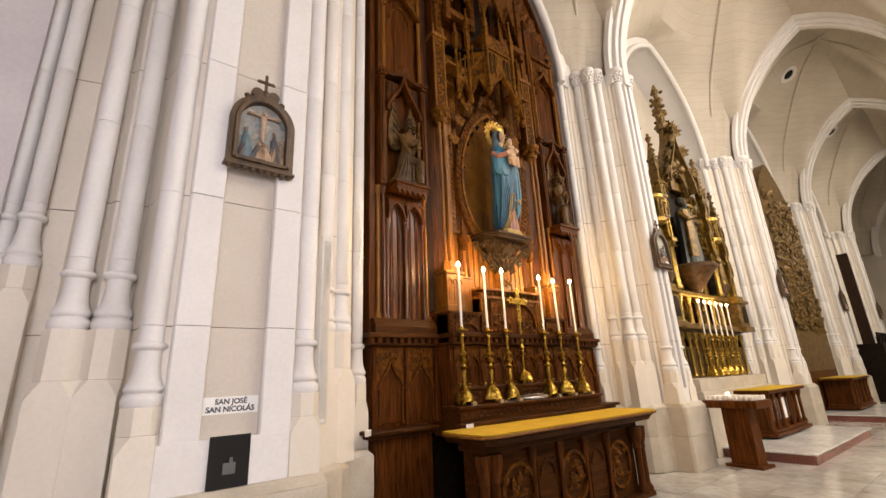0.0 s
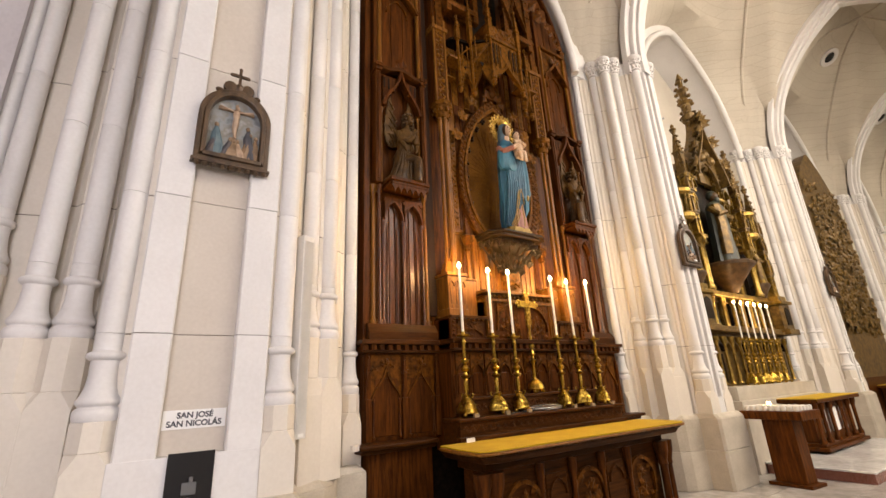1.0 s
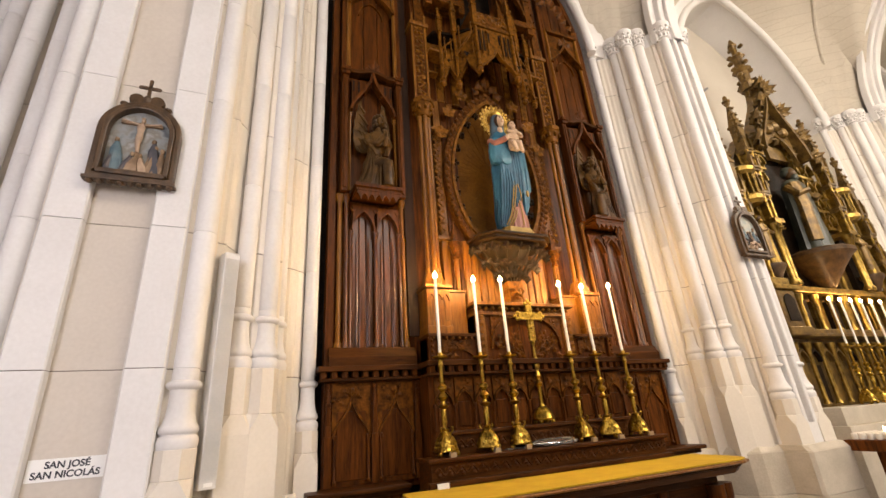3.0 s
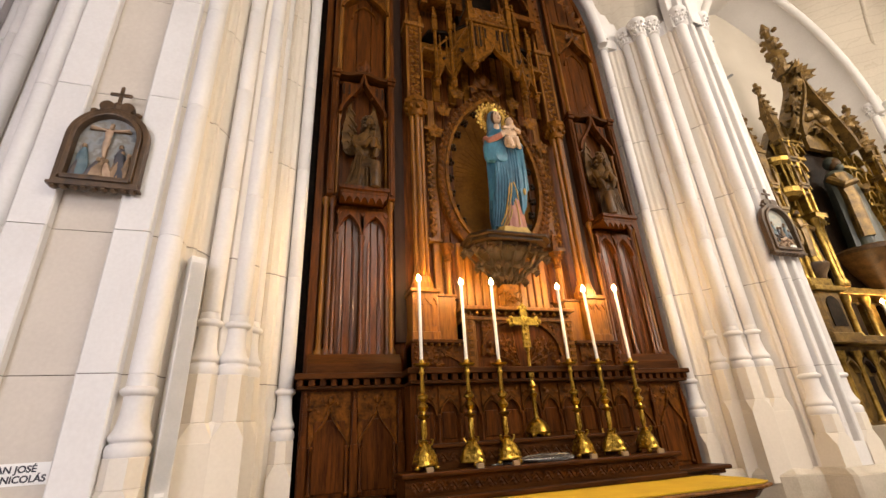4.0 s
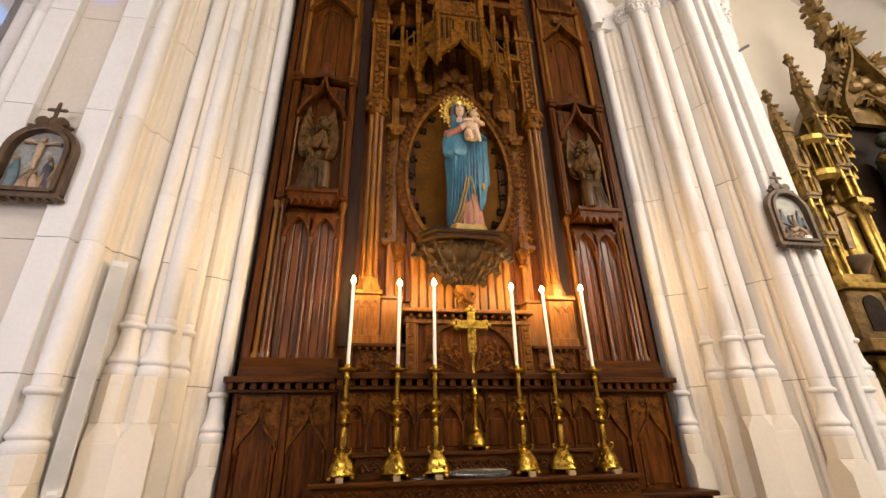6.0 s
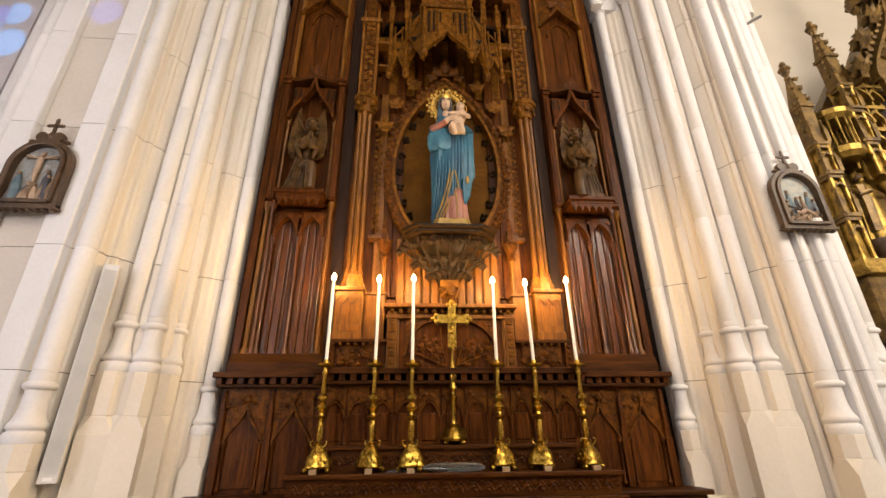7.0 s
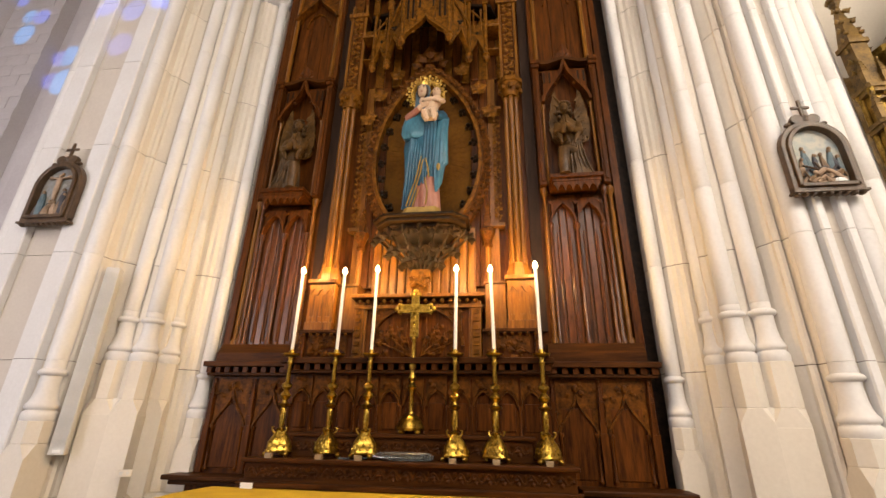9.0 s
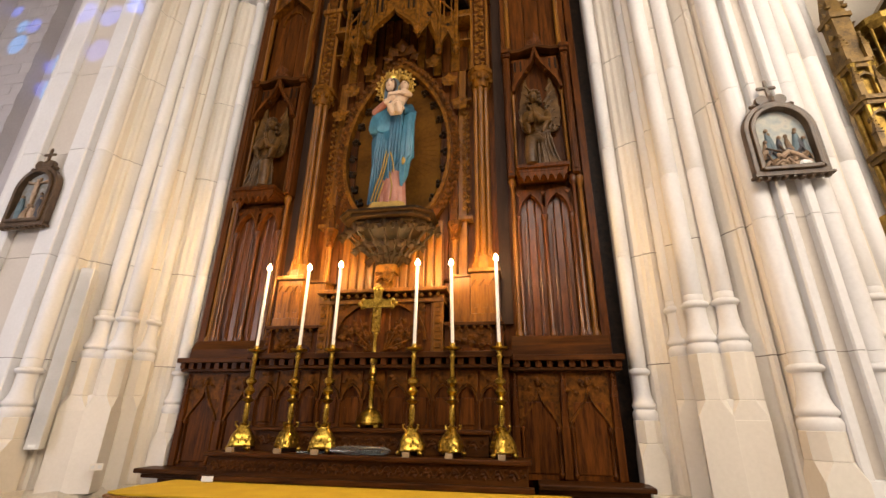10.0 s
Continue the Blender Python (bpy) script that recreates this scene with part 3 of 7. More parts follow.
# ---- wall arches of the bays ----
def wall_arch(xm, half, rise, y, name):
    """The wall over a bay, with a pointed opening and a rounded rib on its edge."""
    line = [(xm + a, SPRING - 0.25 + b) for a, b in arch_line(half, rise)]
    sh = Shape()
    n = len(line)
    for i in range(n - 1):
        (a, b), (c, d) = line[i], line[i + 1]
        top = 12.6
        sh.add([(a, y, b), (c, y, d), (c, y, top), (a, y, top)], [(0, 1, 2, 3)])
        sh.add([(a, y, b), (a, 0.9, b), (c, 0.9, d), (c, y, d)], [(0, 1, 2, 3)])
    for s in (-1, 1):
        sh.box(*sorted((xm + s * half, xm + s * (half + 1.4))), y, 0.9, SPRING - 0.25, 12.6)
    sh.tube([(a, y - 0.02, b) for a, b in line], 0.085, 10)
    return tagged(solid(name, sh, WHITE, smooth=True), "white wall with a moulded pointed arch", "wall", kind="structure")


wall_arch(-0.01, 2.42, 3.45, -0.05, "wall_bay_1")
for k in (1, 2, 3):
    wall_arch(3.715 + PITCH * (k - 0.5), 2.48, 3.50, -0.05, "wall_bay_%d" % (k + 1))

# unseen arcade wall between aisle and nave, added to block leaking light
sh = Shape()
for a, b in zip(edges[1:], edges[2:]):
    line = [((a + b) / 2 + u, SPRING + w) for u, w in arch_line((b - a) / 2 - 0.35, 3.6)]
    for (x1, z1), (x2, z2) in zip(line, line[1:]):
        sh.add([(x1, y, z1) for y in (-5.75, -6.4)] + [(x2, y, z2) for y in (-5.75, -6.4)] + [(x1, y, 17) for y in (-5.75, -6.4)] + [(x2, y, 17) for y in (-5.75, -6.4)], [(0, 2, 6, 4), (3, 1, 5, 7), (0, 1, 3, 2)])
for x in edges[1:]:
    sh.box(x - 0.35, x + 0.35, -6.4, -5.75, SPRING, 17)
tagged(solid("wall_arcade", sh, WHITE), "unseen white arcade wall closing off the aisle from the nave", "wall", kind="structure")

# whitewashed brick wall of the western bay
brick_mesh = bpy.data.meshes.new("brick")
sh = Shape().box(-0.197, 0.197, -0.012, 0.02, -0.107, 0.107)
brick_mesh.from_pydata(sh.v, [], sh.f)
brick_mesh.materials.append(GREYWALL)
west_bay = tagged(solid("wall_west_bay", Shape().box(-7.5, -6.50, -0.05, 0.9, FLOOR, 9.2).box(-6.04, -5.66, -0.05, 0.9, FLOOR, 9.2).box(-6.50, -6.04, 0.16, 0.9, FLOOR, 9.2), GREYWALL), "grey-white brick wall of the western bay with a groove", "wall", kind="structure")
for row in range(30):
    for col in range(5):
        x = -7.3 + 0.4 * col + (0.2 if row % 2 else 0)
        if x < -6.69 or -5.85 < x < -5.8:
            ob = new("brick", brick_mesh)
            ob.parent, ob.location = west_bay, (x, -0.048, 2.6 + 0.22 * row)


# ---- carving helpers ----
def ogee(half, rise, n=14):
    """Half outline of an ogee arch from (half, 0) to its tip (0, rise)."""
    return [(half * (0.5 + 0.5 * math.cos(math.pi * (i / n) ** 0.9)), rise * i / n) for i in range(n + 1)]


def full(half_line):
    return half_line + [(-x, z) for x, z in half_line[-2::-1]]


def spandrel(sh, xm, line, z0, top, y0, y1):
    """The board over an arch: from the arch's line up to a straight top."""
    inner = [(xm + x, z0 + z) for x, z in line]
    return sh.band([(x, top) for x, z in inner], inner, y0, y1)


def hood(sh, xm, line, z0, thick, y0, y1):
    """A moulding that follows an arch's line."""
    inner = [(xm + x, z0 + z) for x, z in line]
    outer = []
    n = len(inner)
    for i, (x, z) in enumerate(inner):
        (ax, az), (bx, bz) = inner[max(i - 1, 0)], inner[min(i + 1, n - 1)]
        d = math.hypot(bx - ax, bz - az) or 1
        outer.append((x + thick * (bz - az) / d, z - thick * (bx - ax) / d))
    outer[n // 2] = (inner[n // 2][0], inner[n // 2][1] + thick * 1.6)
    return sh.band(outer, inner, y0, y1)


def bead(sh, x, y, z, r=0.022):
    sh.ball(x, y, z, r, r * 0.8, r, 6, 4)


def pinnacle(sh, x, y, z0, z1, w):
    """A little square spire with a knob and leaf buds on its edges."""
    h = z1 - z0
    sh.box(x - w, x + w, y - w, y + w, z0, z0 + h * 0.45)
    sh.box(x - w * 1.25, x + w * 1.25, y - w * 1.25, y + w * 1.25, z0 + h * 0.45, z0 + h * 0.49)
    sh.plan([(x - w, y - w), (x + w, y - w), (x + w, y + w), (x - w, y + w)], z0 + h * 0.49, z1 - w * 1.2, -0.85)
    for k in range(3):
        u = 0.3 * k + 0.15
        zz, ww = z0 + h * (0.49 + 0.45 * u), w * (1.1 - 0.85 * u)
        for s in (-1, 1):
            sh.ball(x + s * ww, y - ww, zz, w * 0.4, w * 0.4, w * 0.3, 5, 4)
    sh.ball(x, y, z1 - w, w * 0.7, w * 0.7, w, 6, 5)


def foliage(sh, x0, x1, y, z0, z1, count, size, seed=1):
    """A run of curled leaves and berries in low relief on an upright face."""
    rnd = random.Random(seed)
    for k in range(count):
        x, z = rnd.uniform(x0 + size * 0.5, x1 - size * 0.5), rnd.uniform(z0 + size * 0.2, z1 - size * 0.6)
        sh.leaf(x, y, z, size * rnd.uniform(0.7, 1.1), rnd.uniform(-2.2, 2.2), rnd.uniform(0.25, 0.5))
        if k % 3 == 0:
            bead(sh, x + size * 0.4, y, z, size * 0.18)


def vine(sh, x0, x1, y, zm, amp, waves, r=0.012, leaf=0.06):
    """A wavy stem along x with leaves on both sides."""
    n = waves * 8
    pts = [(x0 + (x1 - x0) * i / n, y, zm + amp * math.sin(math.tau * i / 8)) for i in range(n + 1)]
    sh.tube(pts, r, 5)
    for k in range(waves * 2):
        x = x0 + (x1 - x0) * (k + 0.5) / (waves * 2)
        s = 1 if k % 2 else -1
        sh.leaf(x, y, zm + s * amp * 0.2, leaf, math.pi * (0.15 if s > 0 else 0.85))
        sh.leaf(x + 0.02, y, zm, leaf * 0.8, s * 1.7)
        bead(sh, x - 0.02, y - 0.005, zm - s * amp * 0.5, leaf * 0.2)


def upright_vine(sh, xm, y, z0, z1, amp, waves, r=0.01, leaf=0.06):
    n = waves * 8
    sh.tube([(xm + amp * math.sin(math.tau * i / 8), y, z0 + (z1 - z0) * i / n) for i in range(n + 1)], r, 5)
    for k in range(waves * 2):
        z = z0 + (z1 - z0) * (k + 0.5) / (waves * 2)
        s = 1 if k % 2 else -1
        sh.leaf(xm + s * amp * 0.1, y, z, leaf, s * 0.9)
        sh.leaf(xm - s * amp * 0.3, y, z + 0.02, leaf * 0.8, -s * 1.8)


def pieces(name, mesh_shape, material, parent, places):
    """Alike small pieces as objects of their own on one mesh."""
    mesh = bpy.data.meshes.new(name)
    mesh.from_pydata(mesh_shape.v, [], mesh_shape.f)
    mesh.materials.append(material)
    for p in places:
        ob = new(name, mesh)
        ob.parent, ob.location = parent, p


# ---- carved oak altarpiece ----
altarpiece = thing("altarpiece", "dark carved gothic oak altarpiece filling the stone arch", "altarpiece")
A = altarpiece
arch = [(x, SPRING - 0.27 + z) for x, z in arch_line(2.28, 3.36)]
part("back_panel", Shape().front([(2.28, 1.0)] + arch + [(-2.28, 1.0)], 0.10, 0.2), WOOD, A, "plain dark backing boards")
for s in (-1, 1):
    sh = Shape().band([(s * 2.285, 1.0)] + [(x, z) for x, z in arch if x * s >= 0][:: 1 if s > 0 else -1], [(s * 2.20, 1.0)] + [(x * 0.965, z - 0.03) for x, z in arch if x * s >= 0][:: 1 if s > 0 else -1], 0.02, 0.12)
    part("edge_moulding", sh, WOOD, A, bevel=0.006)

# sheet added behind the boards; its black stands for the shade in the gap
part("gap_shade", Shape().front([(2.47, FLOOR)] + [(x * 1.075, z) for x, z in arch] + [(-2.47, FLOOR)], 0.21, 0.26), BLACKWOOD_SHADE, A, "near-black sheet standing for the shade in the gap beside the stone")
# lower plinth, ledge and dado panels of the side wings
for s in (-1, 1):
    def bx(sh, a, b, *rest):
        return sh.box(*sorted((s * a, s * b)), *rest)

    part("lower_panel", bx(Shape(), 1.5, 2.28, -0.14, 0.1, FLOOR, 1.0), WOOD, A, bevel=0.006)
    part("ledge", bx(bx(Shape(), 1.5, 2.44, -0.30, 0.05, 1.03, 1.075), 1.5, 2.40, -0.24, 0.05, 0.985, 1.03), WOODH, A, bevel=0.012)
    part("dado_panel", bx(Shape(), 1.28, 2.28, -0.01, 0.12, 1.07, 2.02), WOOD, A)
    for x in (1.33, 1.78, 2.24):
        sh = bx(Shape(), x - 0.035, x + 0.035, -0.055, 0.0, 1.08, 1.52)
        bx(sh, x - 0.028, x + 0.028, -0.05, 0.0, 1.52, 1.66)
        pinnacle(sh, s * x, -0.035, 1.62, 2.0, 0.022)
        part("buttress", sh, WOOD, A, bevel=0.004)
    for xm in (1.555, 2.01):
        sh = Shape()
        line = full(ogee(0.17, 0.34))
        hood(sh, s * xm, line, 1.50, 0.022, -0.045, 0.0)
        spandrel(sh, s * xm, full(ogee(0.19, 0.36)), 1.50, 2.0, -0.018, 0.0)
        sh.ball(s * xm, -0.04, 1.92, 0.03, 0.02, 0.04, 6, 5)
        foliage(sh, s * xm - 0.2, s * xm + 0.2, -0.03, 1.80, 2.0, 7, 0.06, int(xm * 100))
        part("arch_tracery", sh, CARVED, A)
        part("panel", bx(Shape(), xm - 0.15, xm + 0.15, -0.02, 0.0, 1.12, 1.74), WOOD, A, bevel=0.01)
        for e in (-0.165, 0.165):
            part("colonnette", Shape().lathe([(0.02, 1.10), (0.026, 1.12), (0.013, 1.14), (0.013, 1.47), (0.026, 1.5), (0.02, 1.52)], s * xm + e, -0.03, 8), WOOD, A, smooth=True)
    # ledge over the dado with its row of blocks
    part("cornice", bx(bx(Shape(), 1.28, 2.36, -0.14, 0.1, 2.11, 2.165), 1.28, 2.33, -0.09, 0.1, 2.02, 2.05), WOODH, A, bevel=0.008)
    pieces("dentil", Shape().box(-0.0275, 0.0275, -0.105, -0.02, 2.05, 2.11), WOOD, A, [(s * (1.357 + 0.105 * k), 0, 0) for k in range(10)])
    # sloped base and tall twin lancets
    x0, x1 = sorted((s * 1.32, s * 2.25))
    sh = Shape().box(x0, x1, -0.09, 0.1, 2.165, 2.26)
    sh.add([(x0, -0.09, 2.26), (x1, -0.09, 2.26), (x1, -0.03, 2.36), (x0, -0.03, 2.36)], [(0, 1, 2, 3)]).box(x0, x1, -0.03, 0.1, 2.26, 2.36)
    part("base_board", sh, WOODH, A)
    for xm in (1.595, 1.885):
        for k in range(3):
            part("board", Shape().box(s * xm - 0.125 + 0.084 * k, s * xm - 0.125 + 0.084 * k + 0.080, 0.035, 0.1, 2.36, 3.98), WINGWOOD, A, bevel=0.012)
        for e in (-0.07, 0.07):
            part("reed", Shape().lathe([(0.012, 2.40), (0.012, 3.55), (0.002, 3.66)], s * xm + e, 0.03, 8), WINGWOOD, A, smooth=True)
    for x, r in ((1.405, 0.024), (1.455, 0.018), (1.74, 0.022), (2.03, 0.018), (2.08, 0.024), (2.15, 0.028)):
        part("colonnette", Shape().lathe([(r * 1.7, 2.36), (r * 1.7, 2.40), (r, 2.43), (r, 3.62), (r * 1.7, 3.65), (r * 1.9, 3.70), (r * 1.2, 3.72)] if 1.42 < x < 2.05 else
                                          [(r * 1.7, 2.36), (r * 1.7, 2.40), (r, 2.43), (r, 4.06), (r * 1.6, 4.09), (r * 1.9, 4.16), (r * 1.4, 4.18)], s * x, 0.0 if x < 2.1 else 0.03, 10), WOODL if x in (1.405, 2.15) else WINGWOOD, A, smooth=True)
    sh = Shape()
    for xm in (1.595, 1.885):
        line = arch_line(0.125, 0.25, 8)
        spandrel(sh, s * xm, line, 3.70, 4.02, -0.03, 0.04)
        hood(sh, s * xm, line, 3.70, 0.018, -0.05, -0.02)
    for x in (1.47, 1.74, 2.01):
        sh.front([(s * x - 0.035, 3.98), (s * x, 3.93), (s * x + 0.035, 3.98)], -0.045, -0.03)
    part("lancet_tracery", sh, WOOD, A)
    # bracket with hanging points
    x0, x1 = sorted((s * 1.46, s * 2.03))
    sh = Shape().box(x0, x1, -0.26, 0.1, 4.17, 4.215).box(x0 + 0.02, x1 - 0.02, -0.23, 0.1, 4.13, 4.17)
    for k in range(6):
        a = x0 + 0.03 + (x1 - x0 - 0.06) * k / 6
        b = x0 + 0.03 + (x1 - x0 - 0.06) * (k + 1) / 6
        sh.front([(a, 4.13), (a, 4.09), ((a + b) / 2 - 0.02, 4.07), ((a + b) / 2, 4.01), ((a + b) / 2 + 0.02, 4.07), (b, 4.09), (b, 4.13)], -0.225, -0.205)
    part("bracket", sh, WOOD, A, bevel=0.003)
    # niche: posts, dark back, ogee gable with dark bars standing for slots
    part("niche_back", Shape().box(x0, x1, 0.06, 0.1, 4.2, 5.95), WOOD, A)
    for x, r in ((1.40, 0.04), (2.12, 0.04)):
        sh = Shape().box(s * x - r, s * x + r, -0.08, 0.1, 4.18, 5.92)
        sh.box(s * x - r * 0.5, s * x + r * 0.5, -0.10, -0.08, 4.22, 5.86)
        part("post", sh, WOOD, A, bevel=0.008)
        sh = Shape().box(s * x - r * 1.5, s * x + r * 1.5, -0.13, 0.1, 5.97, 6.03).box(s * x - r * 1.25, s * x + r * 1.25, -0.11, 0.1, 5.92, 5.97)
        part("post_capital", sh, WOOD, A, bevel=0.006)
    for x in (1.465, 2.055):
        part("colonnette", Shape().lathe([(0.018, 4.22), (0.018, 5.30), (0.03, 5.33), (0.034, 5.40), (0.02, 5.42)], s * x, -0.02, 8), WOODL, A, smooth=True)
    sh = Shape()
    xm = s * 1.76
    line = full(ogee(0.27, 0.62))
    spandrel(sh, xm, line, 5.36, 5.90, -0.04, 0.02)
    part("gable_board", sh, WOOD, A)
    sh = Shape()
    hood(sh, xm, line, 5.36, 0.035, -0.11, -0.02)
    for u in (-0.12, 0.12):
        sh.ball(xm + u, -0.06, 5.66, 0.03, 0.03, 0.02, 6, 4)
    sh.box(xm - 0.02, xm + 0.02, -0.10, -0.03, 5.98, 6.08)
    for t in (-1.0, -0.5, 0.0, 0.5, 1.0):
        sh.leaf(xm + 0.02 * t, -0.08, 6.06, 0.10 if t else 0.2, t * 1.5)
    part("gable_hood", sh, WOOD, A)
    # black bars on the uncut board stand for the shade in slots
    pieces("slot_shade", Shape().box(-0.012, 0.012, -0.046, -0.03, 5.70, 5.87), BLACKWOOD_SHADE, A, [(xm + u, 0, 0) for u in (-0.25, -0.18, 0.18, 0.25)])
    line = [(xm + x, 5.96 + z) for x, z in ((-0.36, 0.0), (-0.2, 0.0), (-0.06, 0.05), (0, 0.06), (0.06, 0.05), (0.2, 0.0), (0.36, 0.0))]
    part("gable_cornice", Shape().band([(x, z + 0.05) for x, z in line], line, -0.11, 0.02), WOODH, A, bevel=0.006)
    # upper panel under a second ogee
    for k in range(3):
        part("board", Shape().box(xm - 0.30 + 0.2 * k, xm - 0.30 + 0.2 * k + 0.196, 0.03, 0.1, 6.05, 9.2 if k == 1 else 8.9), WOOD, A, bevel=0.01)
    for x, r in ((1.43, 0.03), (2.08, 0.03)):
        part("colonnette", Shape().lathe([(r * 1.6, 6.03), (r * 1.4, 6.09), (r, 6.12), (r, 8.0)], s * x, -0.03, 10), WOODL, A, smooth=True)
    for x in (1.375, 2.14):
        part("post", Shape().box(s * x - 0.03, s * x + 0.03, -0.03, 0.1, 6.03, 8.3 if x > 2 else 8.9), WOOD, A, bevel=0.006)
    sh = Shape()
    spandrel(sh, xm, full(ogee(0.30, 0.45)), 7.25, 7.95, -0.02, 0.04)
    hood(sh, xm, full(ogee(0.30, 0.45)), 7.25, 0.04, -0.09, 0.0)
    hood(sh, xm, arch_line(0.17, 0.26, 8), 7.15, 0.015, 0.0, 0.035)
    sh.box(xm - 0.33, xm + 0.33, -0.08, 0.05, 7.95, 8.02)
    for t in (-1, 0, 1):
        sh.leaf(xm, -0.07, 7.72, 0.16, t * 1.2)
    for k in range(7):
        sh.leaf(xm - 0.3 * s + 0.09 * k * s, -0.06, 8.02 + 0.15 * (6 - k) * 0.9, 0.16, s * 0.9)
    part("upper_gable", sh, CARVED, A)
    # gap beside the middle, its dark put into the strip's colour
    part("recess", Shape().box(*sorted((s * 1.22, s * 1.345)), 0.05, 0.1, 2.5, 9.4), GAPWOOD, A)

# middle: dado with blind arcade
part("dado_panel", Shape().box(-1.28, 1.28, -0.28, 0.1, 0.9, 2.02), WOOD, A)
for k in range(11):
    x = -1.12 + 0.224 * k
    sh = Shape()
    line = arch_line(0.085, 0.13, 6)
    spandrel(sh, x, arch_line(0.1, 0.15, 6), 1.74, 2.0, -0.30, -0.27)
    hood(sh, x, line, 1.73, 0.014, -0.315, -0.28)
    foliage(sh, x - 0.1, x + 0.1, -0.31, 1.87, 2.0, 3, 0.055, 40 + k)
    part("arch_tracery", sh, CARVED, A)
    part("panel", Shape().box(x - 0.07, x + 0.07, -0.292, -0.27, 1.52, 1.76), WOOD, A, bevel=0.008)
for k in range(12):
    part("colonnette", Shape().lathe([(0.018, 1.49), (0.01, 1.52), (0.01, 1.69), (0.02, 1.72), (0.016, 1.74)], -1.232 + 0.224 * k, -0.30, 8), WOOD, A, smooth=True)
sh = Shape().box(-1.33, 1.33, -0.43, 0.1, 2.11, 2.165).box(-1.30, 1.30, -0.38, 0.1, 2.02, 2.05)
part("cornice", sh, WOODH, A, bevel=0.008)
pieces("dentil", Shape().box(-0.0275, 0.0275, -0.395, -0.3, 2.05, 2.11), WOOD, A, [(-1.27 + 0.106 * k, 0, 0) for k in range(25)])

# low wings and the framed relief between them
for s in (-1, 1):
    x0, x1 = sorted((s * 0.67, s * 1.25))
    part("wing_panel", Shape().box(x0, x1, -0.24, 0.1, 2.165, 2.44), WOOD, A)
    part("wing_rail", Shape().box(x0, x1 + 0.015, -0.30, 0.0, 2.43, 2.465).box(x0, x1, -0.27, 0.0, 2.165, 2.19), WOODH, A, bevel=0.005)
    part("wing_stile", Shape().box(*sorted((s * 1.18, s * 1.25)), -0.28, 0.0, 2.165, 2.43), WOOD, A, bevel=0.005)
    sh = Shape()
    for k in range(7):
        bead(sh, s * (0.74 + 0.075 * k), -0.285, 2.415)
    for k in range(4):
        bead(sh, s * 1.215, -0.29, 2.22 + 0.055 * k, 0.018)
    foliage(sh, x0 + 0.05, x1 - 0.09, -0.25, 2.19, 2.41, 26, 0.085, 5 + s)
    spandrel(sh, s * 0.93, full(ogee(0.2, 0.14)), 2.22, 2.40, -0.262, -0.24)
    part("wing_carving", sh, CARVED, A)["kind"] = "stuff"
part("relief_box", Shape().box(-0.66, 0.66, -0.24, 0.1, 2.165, 2.77), WOOD, A)
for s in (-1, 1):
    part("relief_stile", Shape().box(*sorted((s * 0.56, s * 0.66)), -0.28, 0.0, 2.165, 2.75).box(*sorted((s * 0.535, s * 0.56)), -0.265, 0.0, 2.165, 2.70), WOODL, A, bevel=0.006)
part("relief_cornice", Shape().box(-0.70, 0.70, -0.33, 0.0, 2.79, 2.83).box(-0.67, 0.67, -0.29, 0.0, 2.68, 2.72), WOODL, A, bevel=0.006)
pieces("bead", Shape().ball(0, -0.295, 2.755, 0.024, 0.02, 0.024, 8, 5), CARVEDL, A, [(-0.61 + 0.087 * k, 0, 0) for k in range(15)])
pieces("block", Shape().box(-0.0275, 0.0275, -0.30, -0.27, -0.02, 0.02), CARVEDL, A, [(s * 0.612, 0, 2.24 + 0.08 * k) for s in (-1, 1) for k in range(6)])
sh = Shape()
line = arch_line(0.46, 0.36, 12)
spandrel(sh, 0, line, 2.30, 2.68, -0.262, -0.24)
hood(sh, 0, line, 2.30, 0.03, -0.28, -0.24)
for s in (-1, 1):
    for k in range(4):
        a = 0.35 + 0.32 * k
        sh.tube([(s * 0.05, -0.25, 2.2), (s * 0.2 * math.cos(a) + s * 0.05, -0.265, 2.2 + 0.22 * math.sin(a)), (s * 0.40 * math.cos(a), -0.25, 2.2 + 0.40 * math.sin(a))], 0.012, 5, 0.006)
    foliage(sh, *sorted((s * 0.05, s * 0.45)), -0.255, 2.18, 2.52, 30, 0.075, 60 + s)
    foliage(sh, *sorted((s * 0.30, s * 0.52)), -0.268, 2.56, 2.70, 6, 0.06, 70 + s)
part("relief_carving", sh, CARVED, A)["kind"] = "stuff"

